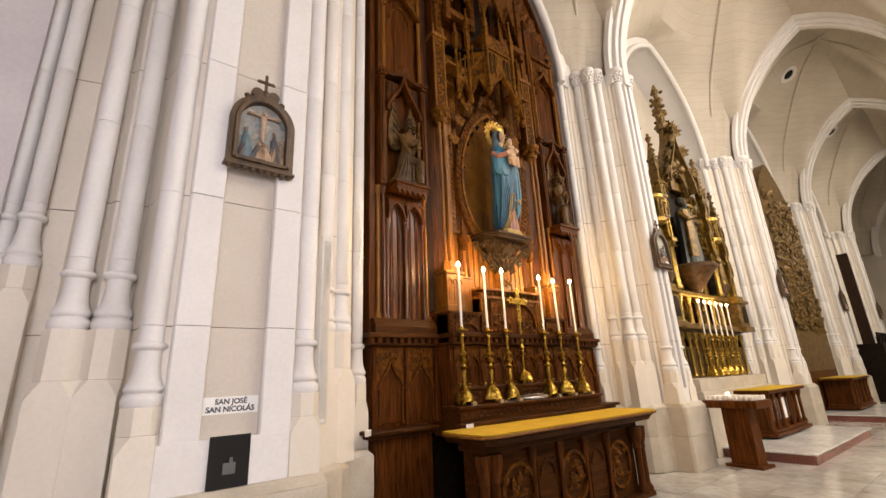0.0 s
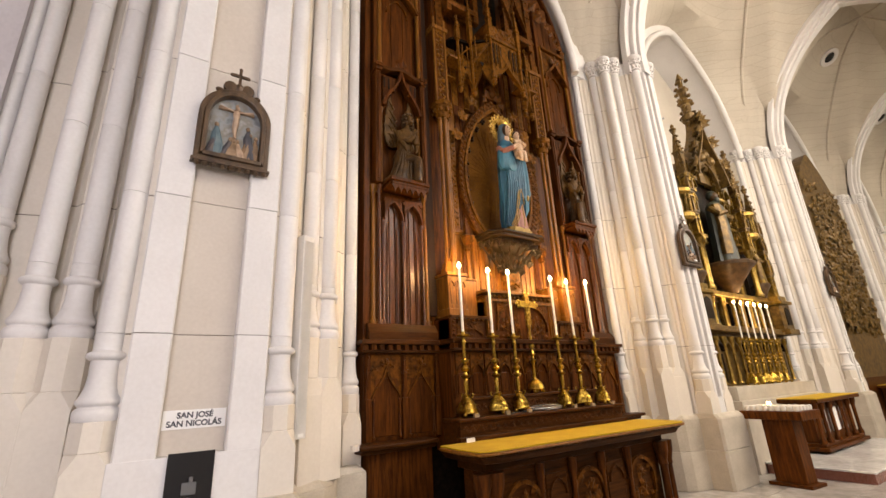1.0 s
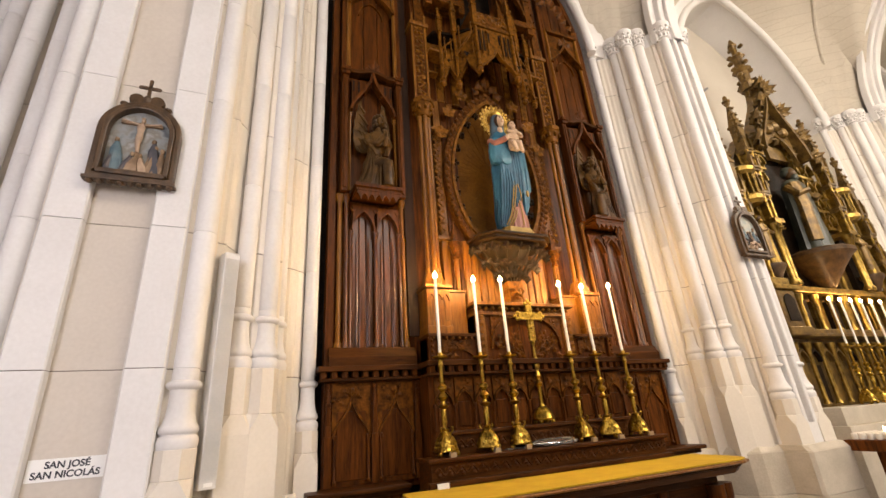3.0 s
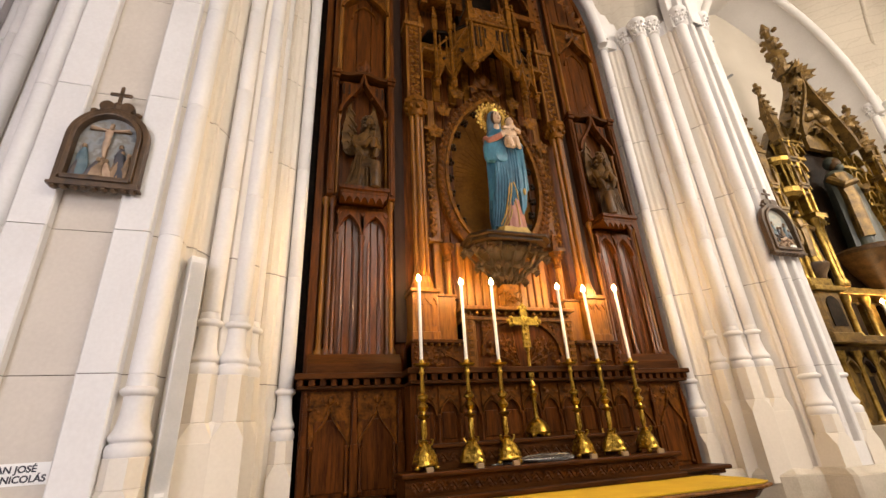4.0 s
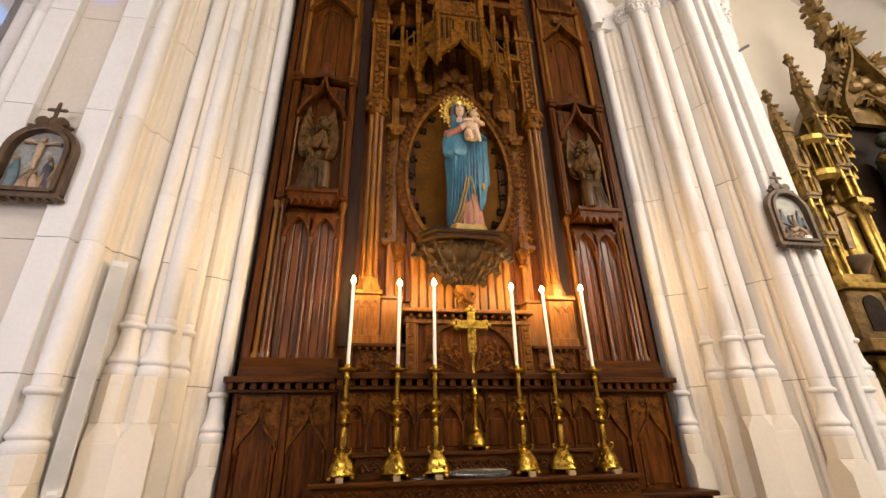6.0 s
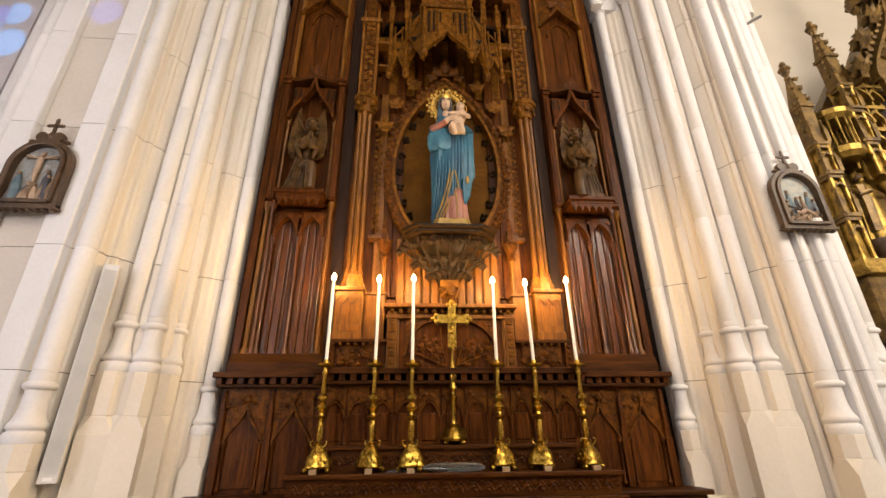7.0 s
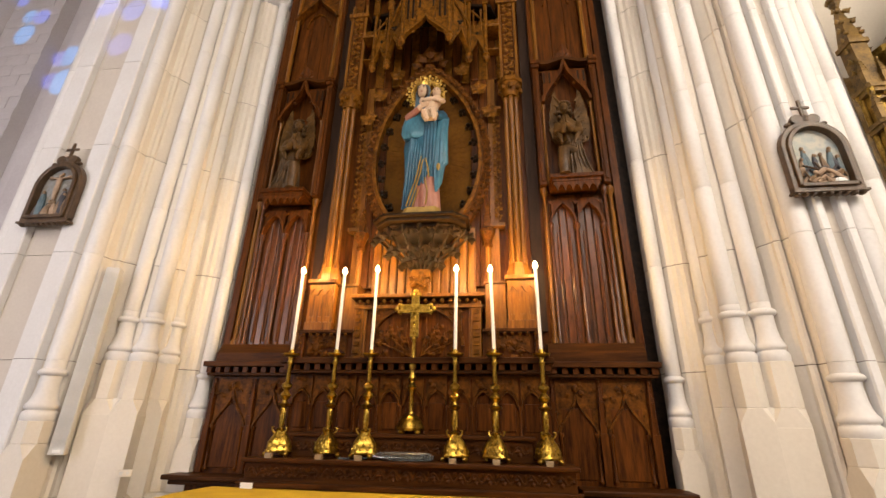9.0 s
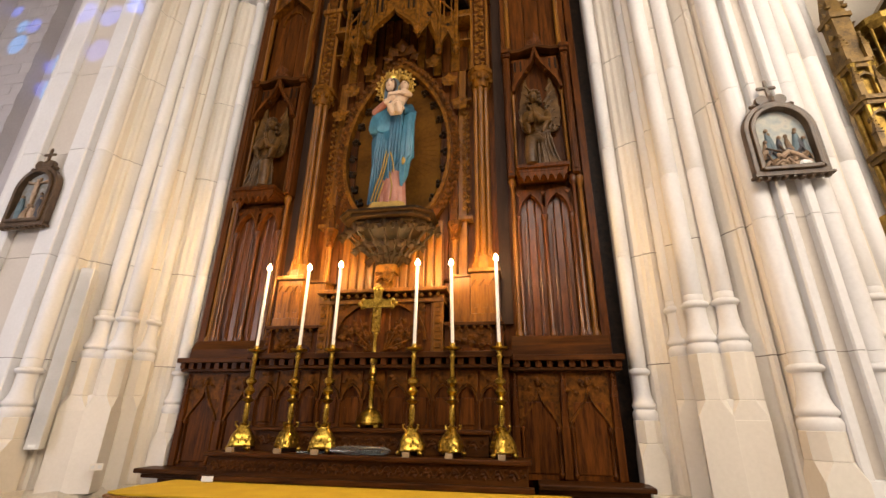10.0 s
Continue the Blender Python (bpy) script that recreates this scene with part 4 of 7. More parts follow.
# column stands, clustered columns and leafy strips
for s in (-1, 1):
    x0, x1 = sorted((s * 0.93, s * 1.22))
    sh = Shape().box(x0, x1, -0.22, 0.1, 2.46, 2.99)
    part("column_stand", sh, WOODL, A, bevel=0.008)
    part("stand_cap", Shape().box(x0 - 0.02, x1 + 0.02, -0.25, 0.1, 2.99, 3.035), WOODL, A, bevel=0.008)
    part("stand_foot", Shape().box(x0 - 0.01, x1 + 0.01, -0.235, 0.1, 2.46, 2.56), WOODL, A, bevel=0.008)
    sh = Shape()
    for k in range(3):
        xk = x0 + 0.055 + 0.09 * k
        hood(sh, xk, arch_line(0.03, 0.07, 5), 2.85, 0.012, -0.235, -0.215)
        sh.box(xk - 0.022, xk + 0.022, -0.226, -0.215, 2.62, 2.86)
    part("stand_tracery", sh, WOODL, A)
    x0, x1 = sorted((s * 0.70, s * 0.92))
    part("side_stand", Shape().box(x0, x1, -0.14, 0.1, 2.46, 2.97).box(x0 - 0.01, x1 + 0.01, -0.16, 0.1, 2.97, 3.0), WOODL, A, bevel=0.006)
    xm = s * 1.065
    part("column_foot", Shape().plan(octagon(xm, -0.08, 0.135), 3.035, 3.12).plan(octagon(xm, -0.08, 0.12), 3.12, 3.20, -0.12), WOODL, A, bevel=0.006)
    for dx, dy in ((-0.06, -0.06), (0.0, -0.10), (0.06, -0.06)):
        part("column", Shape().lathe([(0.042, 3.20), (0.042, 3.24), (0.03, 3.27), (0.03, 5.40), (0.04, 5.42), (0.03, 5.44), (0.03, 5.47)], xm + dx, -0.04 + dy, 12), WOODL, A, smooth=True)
    sh = Shape().lathe([(0.10, 5.45), (0.105, 5.52), (0.14, 5.62), (0.15, 5.64)], xm, -0.08, 12).plan(octagon(xm, -0.08, 0.165), 5.64, 5.71)
    for k in range(8):
        a = math.tau * k / 8
        sh.ball(xm + 0.125 * math.cos(a), -0.08 + 0.125 * math.sin(a), 5.57, 0.035, 0.035, 0.045, 6, 4)
    part("column_capital", sh, CARVEDL, A, smooth=True)
    # leafy strip rising from the capital
    part("strip", Shape().box(xm - 0.115, xm + 0.115, -0.10, 0.1, 5.71, 9.0), WOOD, A, bevel=0.008)
    for e in (-0.10, 0.10):
        part("strip_edge", Shape().box(xm + e - 0.018, xm + e + 0.018, -0.125, -0.09, 5.73, 7.35), WOODL, A, bevel=0.004)
    sh = Shape()
    upright_vine(sh, xm, -0.11, 5.80, 7.1, 0.04, 7, 0.012, 0.08)
    part("strip_carving", sh, CARVEDL, A)["kind"] = "stuff"
    part("string_course", Shape().box(xm - 0.15, xm + 0.15, -0.15, 0.1, 7.10, 7.17), WOODL, A, bevel=0.006)
    sh = Shape()
    pinnacle(sh, xm, -0.08, 7.17, 8.6, 0.06)
    part("strip_pinnacle", sh, CARVED, A)
    # boarded field between strip and almond frame
    for k in range(3):
        xb = s * (0.60 + 0.11 * k)
        part("field_board", Shape().box(xb - 0.052, xb + 0.052, 0.03, 0.1, 3.0, 7.0), WOODL if k == 2 else WOOD, A, bevel=0.008)
    for zz in (3.70, 5.36):
        part("string_course", Shape().box(*sorted((s * 0.70, s * 0.94)), -0.02, 0.1, zz, zz + 0.05), WOODL, A, bevel=0.006)
    sh = Shape()
    upright_vine(sh, s * 0.87, -0.005, 3.78, 5.30, 0.03, 9, 0.009, 0.06)
    part("field_carving", sh, CARVEDL, A)["kind"] = "stuff"
    sh = Shape().lathe([(0.035, 3.42), (0.055, 3.44), (0.04, 3.48), (0.06, 3.55), (0.085, 3.60), (0.09, 3.64), (0.06, 3.66)], s * 0.74, -0.06, 8)
    foliage(sh, s * 0.74 - 0.07, s * 0.74 + 0.07, -0.13, 3.48, 3.62, 8, 0.07, 61)
    pinnacle(sh, s * 0.74, -0.06, 3.64, 3.98, 0.03)
    part("small_capital", sh, CARVED, A)
    part("small_column", Shape().lathe([(0.04, 3.0), (0.03, 3.04), (0.03, 3.40), (0.035, 3.42)], s * 0.74, -0.06, 12), WOODL, A, smooth=True)

# boards behind the candles, in the brown that carries candle warmth
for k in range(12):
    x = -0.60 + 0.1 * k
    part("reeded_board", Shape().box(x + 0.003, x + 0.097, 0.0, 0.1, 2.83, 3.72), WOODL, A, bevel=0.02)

# almond-shaped frame with cusps and leaves
def almond(hw, z0, zm, z1, n=18):
    """Outline of a pointed oval: half width, bottom, widest height, tip."""
    right = [(hw * math.sin(math.pi / 2 * i / n) ** 0.8, z0 + (zm - z0) * (1 - math.cos(math.pi / 2 * i / n))) for i in range(n + 1)]
    right += [(x * hw, zm + (z1 - zm) * z / 1.7) for x, z in pointed(1.0, 1.7, n)[1:]]
    return right + [(-x, z) for x, z in right[-2:0:-1]]


outer, mid, inner = almond(0.79, 3.55, 4.62, 6.20), almond(0.69, 3.66, 4.64, 6.05), almond(0.645, 3.72, 4.65, 5.98)
part("almond_back", Shape().front(almond(0.67, 3.69, 4.64, 6.01), 0.055, 0.09), FIELD, A, "brown recessed field behind the statue")
almond_frame = part("almond_frame", Shape().band(outer, mid, -0.04, 0.09, True), CARVED, A, "leaf-carved almond-shaped frame", bevel=0.006)
part("almond_fillet", Shape().band(mid, inner, -0.07, 0.07, True), CARVEDL, almond_frame, bevel=0.008)
sh = Shape()
for i, (x, z) in enumerate(outer):
    if z < 3.85:
        continue
    mx, mz = mid[i]
    a = math.atan2(x, z - 4.8)
    for t in (0.25, 0.6):
        sh.leaf(mx + (x - mx) * t, -0.05, mz + (z - mz) * t - 0.03, 0.075, a + (0.8 if t < 0.5 else -0.8))
    bead(sh, (mx + x) / 2, -0.05, (mz + z) / 2, 0.02)
part("frame_leaves", sh, CARVED, almond_frame)["kind"] = "stuff"
for k in range(40):
    a = math.tau * (k + 0.5) / 40
    c, q = math.cos(a), math.sin(a)
    reach = 0.52 if abs(c) > 0.5 else min(0.85, 0.52 / max(abs(c), 0.4) * 0.8)
    part("carved_ray", Shape().tube([(0.20 * c, 0.056, 4.75 + 0.25 * q), (reach * c, 0.056, 4.75 + reach * q)], 0.004, 4, 0.009), FIELD, almond_frame)
for i, (x, z) in enumerate(inner):
    if z > 3.95 and i % 3 == 0 and z < 5.9:
        sh = Shape()
        a = math.atan2(4.8 - z, -x)
        # solid dark lobes; their colour stands for the shade in leaf-shaped openings
        for d, off, r in ((0.015, 0.0, 0.034), (0.055, 0.65, 0.030), (0.055, -0.65, 0.030), (0.085, 0.0, 0.024)):
            sh.ball(x + d * math.cos(a + off), 0.035, z + d * math.sin(a + off), r, 0.03, r, 8, 5)
        part("cusp", sh, BRACKET, almond_frame)
# carved tip and stars over the frame
sh = Shape()
for t in (-2, -1, 0, 1, 2):
    sh.leaf(0.09 * t * 0.6, -0.07, 6.14 + 0.05 * (2 - abs(t)), 0.22 - 0.03 * abs(t), t * 0.7, 0.3)
sh.front([(-0.10, 6.22), (0.10, 6.22), (0.13, 6.34), (0.05, 6.38), (0.05, 6.46), (0, 6.53), (-0.05, 6.46), (-0.05, 6.38), (-0.13, 6.34)], -0.05, 0.02)
part("frame_crest", sh, CARVED, almond_frame)["kind"] = "stuff"
for s in (-1, 1):
    for x, z in ((0.44, 6.02), (0.66, 5.68), (0.80, 5.30)):
        sh = Shape()
        for q in range(5):
            sh.leaf(s * x, -0.06, z, 0.12, math.tau * q / 5, 0.25)
        part("rosette", sh, CARVEDL, A)

# statue bracket: moulded slab on a fan of leaves
sh = Shape().box(-0.54, 0.54, -0.47, 0.1, 3.665, 3.70, 0.16).box(-0.50, 0.50, -0.43, 0.1, 3.62, 3.665, 0.15).box(-0.44, 0.44, -0.36, 0.1, 3.58, 3.62, 0.13)
part("statue_shelf", sh, BRACKET, A, bevel=0.008)
bracket = part("statue_bracket", Shape().lathe([(0.05, 3.10), (0.07, 3.18), (0.11, 3.29), (0.20, 3.42), (0.31, 3.52), (0.36, 3.58)], 0, 0.0, 20, 1.0, 0.75), BRACKET, A, smooth=True)
sh = Shape()
for k in range(9):
    a = math.pi * (k + 0.5) / 9
    c, q = math.cos(a), math.sin(a)
    path = [(0.05 * c, -0.03 - 0.06 * q, 3.11), (0.18 * c, -0.05 - 0.11 * q, 3.24), (0.35 * c, -0.05 - 0.19 * q, 3.37), (0.52 * c, -0.04 - 0.33 * q, 3.53)]
    sh.tube(path, 0.022, 6, 0.012)
    for x, y, z in path[1:]:
        for t in (-1.2, 0.2, 1.2):
            sh.leaf(x, y - 0.01, z - 0.03, 0.105, t + 0.6 * c, 0.6)
        sh.ball(x, y - 0.02, z + 0.03, 0.026, 0.026, 0.03, 6, 4)
part("bracket_leaves", sh, BRACKET, bracket, "dark curling carved leaves")["kind"] = "stuff"
sh = Shape().box(-0.10, 0.10, -0.16, 0.05, 3.06, 3.15).box(-0.08, 0.08, -0.14, 0.05, 2.88, 3.06)
foliage(sh, -0.11, 0.11, -0.17, 2.92, 3.08, 14, 0.075, 8)
sh.tube([(-0.1, -0.17, 2.95), (-0.03, -0.2, 3.0), (0.05, -0.2, 2.95), (0.1, -0.18, 3.02)], 0.02, 6)
part("bracket_boss", sh, CARVEDL, bracket)

# hanging canopy over the statue
def canopy_face(xm, half, z0, tip, y0, turn, board_top, thick=0.03):
    """One ogee-arched face of the canopy, turned about its middle."""
    sh = Shape()
    line = full(ogee(half, tip))
    spandrel(sh, xm, line, z0, board_top, y0, y0 + 0.03)
    hood(sh, xm, line, z0, thick, y0 - 0.035, y0 + 0.01)
    hood(sh, xm, [(x * 0.93, z - 0.01) for x, z in line], z0, thick * 0.45, y0 - 0.05, y0 + 0.015)
    for u in (-0.62, 0.62):
        sh.ball(xm + half * u, y0 + 0.012, z0 + tip * 0.36, half * 0.13, 0.016, half * 0.12, 8, 5)
    c, q = math.cos(turn), math.sin(turn)
    sh.v = [(x - xm, y, z) for x, y, z in sh.v]
    sh.v = [(xm + x * c - (y - y0) * q, y0 + x * q + (y - y0) * c, z) for x, y, z in sh.v]
    return sh


def hole_shade(x, y, z, r, lobes):
    """Flat dark lobes whose colour stands for the shade of a cut-out in a board."""
    sh = Shape()
    for k in range(lobes):
        a = math.tau * (k + 0.25) / lobes
        sh.ball(x + r * 0.75 * math.cos(a), y, z + r * 0.75 * math.sin(a), r * 0.7, 0.006, r * 0.7, 10, 6)
    return sh


part("canopy_face", canopy_face(0, 0.285, 6.22, 0.37, -0.47, 0, 7.02), CARVEDL, A, bevel=0.004)
for s in (-1, 1):
    part("canopy_face", canopy_face(s * 0.43, 0.145, 6.07, 0.36, -0.365, s * 0.74, 6.95, 0.02), CARVEDL, A, bevel=0.003)
    part("canopy_face", canopy_face(s * 0.66, 0.085, 6.10, 0.25, -0.225, s * 0.2, 6.62, 0.016), CARVEDL, A, bevel=0.003)
    for x, y, z in ((0.31, -0.485, 6.17), (0.55, -0.265, 6.0), (0.77, -0.205, 6.04)):
        sh = Shape().lathe([(0.004, z - 0.07), (0.016, z - 0.062), (0.036, z - 0.035), (0.044, z), (0.040, z + 0.03), (0.052, z + 0.045), (0.052, z + 0.06), (0.034, z + 0.072), (0.026, z + 0.10), (0.026, 7.1)], s * x, y, 12)
        for k in range(6):
            sh.ball(s * x + 0.038 * math.cos(k * 1.047), y + 0.038 * math.sin(k * 1.047), z - 0.012, 0.014, 0.014, 0.024, 6, 4)
        pinnacle(sh, s * x, y, 7.0, 7.9 if x < 0.6 else 7.5, 0.035)
        part("pendant", sh, CARVEDL, A, smooth=False)
    part("hole_shade", hole_shade(s * 0.445, -0.392, 6.52, 0.032, 3), BLACKWOOD_SHADE, A, "dark trefoil shape standing for the shade in a hole")
    # black diamond on the board, painted shade of a hole
    part("hole_shade", Shape().front([(s * 0.66 + x, 6.47 + z) for x, z in ((-0.022, 0), (0, -0.03), (0.022, 0), (0, 0.03))], -0.235, -0.222), BLACKWOOD_SHADE, A, "dark diamond shape standing for the shade in a hole")
    part("gable_slope", Shape().tube([(s * 0.555, -0.285, 6.56), (s * 0.35, -0.475, 6.90)], 0.018, 6), CARVEDL, A)
    part("gable_slope", Shape().tube([(s * 0.77, -0.215, 6.66), (s * 0.58, -0.26, 6.86)], 0.014, 6), CARVEDL, A)
    part("canopy_rail", Shape().box(*sorted((s * 0.565, s * 0.95)), -0.215, 0.1, 6.60, 6.635), WOODL, A, bevel=0.005)
    part("canopy_rail", Shape().box(*sorted((s * 0.79, s * 0.96)), -0.10, 0.1, 6.30, 6.325), WOODL, A, bevel=0.004)
    sh = Shape()
    foliage(sh, *sorted((s * 0.80, s * 0.97)), -0.115, 6.66, 6.82, 14, 0.06, 90)
    part("canopy_frieze", sh.box(*sorted((s * 0.79, s * 0.97)), -0.10, 0.1, 6.64, 6.84), CARVEDL, A)["kind"] = "stuff"
    # black bars in front of the canopy face, shade of slots by colour
    pieces("slot_shade", Shape().box(-0.013, 0.013, -0.478, -0.45, 6.57, 6.95), BLACKWOOD_SHADE, A, [(s * u, 0, 0) for u in (0.18, 0.25)])
    pieces("slot_shade", Shape().box(-0.011, 0.011, -0.478, -0.45, 6.76, 6.95), BLACKWOOD_SHADE, A, [(s * 0.09, 0, 0)])
    for x, y, top in ((0.215, -0.485, 6.98), (0.125, -0.485, 6.98), (0.36, -0.45, 7.1), (0.50, -0.325, 7.1), (0.61, -0.24, 6.9), (0.71, -0.235, 6.9)):
        part("canopy_shaft", Shape().lathe([(0.004, 6.50), (0.012, 6.56), (0.011, 6.60), (0.011, top - 0.06), (0.019, top - 0.05), (0.010, top)], s * x, y, 8), CARVEDL, A, smooth=True)
part("canopy_roof", Shape().plan([(-0.95, 0.1), (-0.85, -0.17), (-0.56, -0.22), (-0.32, -0.43), (0.32, -0.43), (0.56, -0.22), (0.85, -0.17), (0.95, 0.1)], 7.0, 7.05), BLACKWOOD_SHADE, A)
for k in range(16):
    x = -0.90 + 0.12 * k
    part("canopy_board", Shape().box(x + 0.004, x + 0.116, 0.02 if abs(x) > 0.5 else 0.05, 0.1, 5.9, 7.0), CARVEDL if k % 2 else WOOD, A, bevel=0.012)
# upper stage: niche storey with gables, seen at the top
part("upper_rail", Shape().box(-0.36, 0.36, -0.50, 0.0, 7.02, 7.07), CARVEDL, A, bevel=0.01)
part("upper_frieze", Shape().box(-0.34, 0.34, -0.46, 0.0, 7.07, 7.36), CARVED, A, bevel=0.01)
sh = Shape()
foliage(sh, -0.34, 0.34, -0.465, 7.10, 7.34, 34, 0.085, 17)
part("upper_rail_carving", sh, CARVEDL, A)["kind"] = "stuff"
for s in (-1, 1):
    part("upper_rail", Shape().box(*sorted((s * 0.34, s * 0.95)), -0.26, 0.0, 7.62, 7.74), CARVED, A, bevel=0.01)
    sh = canopy_face(s * 0.62, 0.22, 7.9, 0.7, -0.22, 0, 8.9)
    part("upper_gable", sh, CARVED, A)
    for x in (0.36, 0.92):
        sh = Shape()
        pinnacle(sh, s * x, -0.2, 7.5, 9.2, 0.05)
        part("upper_pinnacle", sh, CARVED, A)
    sh = Shape()
    for k in range(8):
        u = k / 8
        sh.leaf(s * (1.35 - 1.0 * u), -0.05, 8.6 + 1.9 * u, 0.26, s * (0.8), 0.5)
    part("crocket_row", sh, CARVED, A)
sh = canopy_face(0, 0.30, 7.6, 1.0, -0.40, 0, 9.3)
part("upper_gable", sh, CARVED, A)
part("upper_niche", Shape().box(-0.30, 0.30, -0.05, 0.1, 7.36, 9.0), BLACKWOOD_SHADE, A)
sh = Shape()
pinnacle(sh, 0, -0.15, 9.0, 10.8, 0.09)
part("upper_pinnacle", sh, CARVED, A)


def draped(sh, rings, n=40, seed=0.0):
    """A robed body: rings of (z, centre x, centre y, half width, half depth, fold depth, fold count)."""
    base = len(sh.v)
    v, f = [], []
    for z, cx, cy, hw, hd, fold, count in rings:
        for k in range(n):
            a = math.tau * k / n
            q = 1 + fold * (math.sin(count * a + seed + z * 1.3) * 0.6 + math.sin(count * 1.7 * a + 2 * seed - z * 2.1) * 0.4)
            v.append((cx + hw * q * math.cos(a), cy + hd * q * math.sin(a), z))
    m = len(rings)
    for i in range(m - 1):
        f += [(i * n + k, i * n + (k + 1) % n, (i + 1) * n + (k + 1) % n, (i + 1) * n + k) for k in range(n)]
    f += [tuple(range(n))[::-1], tuple(range((m - 1) * n, m * n))]
    return sh.add(v, f)


# ---- altar steps and altar ----
steps = thing("altar_step", "dark carved oak candle steps behind the altar", "altar step")
part("lower_step", Shape().box(-1.42, 1.42, -0.60, -0.28, 0.95, 1.235), WOODH, steps, bevel=0.006)
part("lower_step_top", Shape().box(-1.45, 1.45, -0.64, -0.28, 1.235, 1.272), WOODH, steps, bevel=0.008)
part("lower_step_foot", Shape().box(-1.46, 1.46, -0.65, -0.58, 1.04, 1.085), WOODH, steps, bevel=0.008)
sh = Shape()
vine(sh, -1.38, 1.38, -0.604, 1.165, 0.030, 24, 0.009, 0.048)
part("lower_step_carving", sh, WOODH, steps)["kind"] = "stuff"
part("upper_step", Shape().box(-1.10, 1.10, -0.42, -0.28, 1.272, 1.45), WOODH, steps, bevel=0.006)
part("upper_step_top", Shape().box(-1.13, 1.13, -0.45, -0.28, 1.45, 1.485), WOODH, steps, bevel=0.008)
sh = Shape()
vine(sh, -1.06, 1.06, -0.424, 1.37, 0.030, 18, 0.009, 0.048)
part("upper_step_carving", sh, WOODH, steps)["kind"] = "stuff"

altar = thing("altar", "dark carved oak altar table with turned corner columns", "altar", (0, 0, FLOOR))
H = 1.03 - FLOOR
top = [(-1.72, -0.62), (-1.76, -1.0), (-1.74, -1.30), (-1.60, -1.36), (1.60, -1.36), (1.74, -1.30), (1.80, -1.0), (1.76, -0.62)]
part("tabletop", Shape().plan(top, H - 0.040, H - 0.012), WOODL, altar, "light brown table edge", bevel=0.012)
# darker oak from here down puts the tabletop's shade into the altar's colour
part("table_moulding", Shape().plan([(x * 0.93, y + 0.07) for x, y in top], H - 0.12, H - 0.06, 0.035, (0, -0.62)).plan([(x * 0.97, y + 0.03) for x, y in top], H - 0.06, H - 0.040), WOODH, altar, bevel=0.010)
part("body", Shape().box(-1.42, 1.42, -1.02, -0.62, 0.0, H - 0.12), WOODH, altar)
part("foot_rail", Shape().box(-1.62, 1.62, -1.16, -0.62, 0.0, 0.07), WOODH, altar, bevel=0.015)
part("top_rail", Shape().box(-1.50, 1.50, -1.08, -0.62, H - 0.22, H - 0.12), WOODH, altar, bevel=0.012)
for x in (-1.0, 0.0, 1.0):
    sh = Shape().band([(x + 0.27 * math.cos(math.tau * k / 28), 0.48 + 0.30 * math.sin(math.tau * k / 28)) for k in range(28)], [(x + 0.23 * math.cos(math.tau * k / 28), 0.48 + 0.26 * math.sin(math.tau * k / 28)) for k in range(28)], -1.06, -1.01, True)
    foliage(sh, x - 0.18, x + 0.18, -1.03, 0.3, 0.7, 16, 0.11, int(x) + 30)
    part("medallion", sh, CARVED, altar)["kind"] = "stuff"
for x in (-0.5, 0.5):
    sh = Shape().box(x - 0.16, x + 0.16, -1.035, -1.0, 0.16, 0.78)
    hood(sh, x, arch_line(0.12, 0.16, 8), 0.56, 0.02, -1.06, -1.02)
    part("panel", sh, WOODH, altar, bevel=0.008)
for x, y in ((-1.54, -1.08), (1.54, -1.08), (-1.40, -1.10), (1.40, -1.10), (-0.75, -1.05), (0.75, -1.05), (-0.25, -1.05), (0.25, -1.05)):
    r = 0.05 if abs(x) > 1 else 0.028
    part("column", Shape().lathe([(r * 1.7, 0.07), (r * 1.7, 0.12), (r * 1.1, 0.16), (r, 0.2), (r, 0.62), (r * 1.3, 0.64), (r * 1.1, 0.67), (r * 1.7, 0.80), (r * 1.8, H - 0.22)], x, y, 14), WOOD, altar, smooth=True)
cloth = [(x * 0.985, y + 0.015) for x, y in top]
tagged(solid("altar_cloth", Shape().plan(cloth, 1.02, 1.036), CLOTH, bevel=0.006), "plain yellow cloth covering the altar top", "cloth")
card = thing("card", "small white card standing on the altar cloth", "card", (-1.34, -0.66, 1.036))
part("sheet", Shape().box(-0.055, 0.055, -0.012, -0.004, 0, 0.045), PAPER, card)
FOIL = surface("clear_plastic", (0.20, 0.22, 0.21), (0.55, 0.60, 0.60), 24.0, rough=(0.05, 0.16), bump=0.9, fine=40, gloss=0.9)
FOIL.node_tree.nodes["Principled BSDF"].inputs["Transmission Weight"].default_value = 0.8
sh = Shape()
draped(sh, [(-0.27, 0, 0, 0.012, 0.03, 0.2, 5), (-0.2, 0, 0, 0.03, 0.05, 0.25, 5), (-0.05, 0, 0, 0.036, 0.06, 0.25, 5), (0.1, 0, 0, 0.034, 0.055, 0.25, 5), (0.22, 0, 0, 0.03, 0.05, 0.25, 5), (0.27, 0, 0, 0.012, 0.04, 0.2, 5)], 24, 0.4)
sh.v = [(z - 0.02, y - 0.52, 1.306 + x) for x, y, z in sh.v]
sh.tube([(-0.28, -0.52, 1.29), (-0.45, -0.5, 1.28), (-0.6, -0.53, 1.28)], 0.009, 5)
tagged(solid("folded_wrapper", sh, FOIL, smooth=True), "crumpled clear plastic wrapper lying on the step", "wrapper")


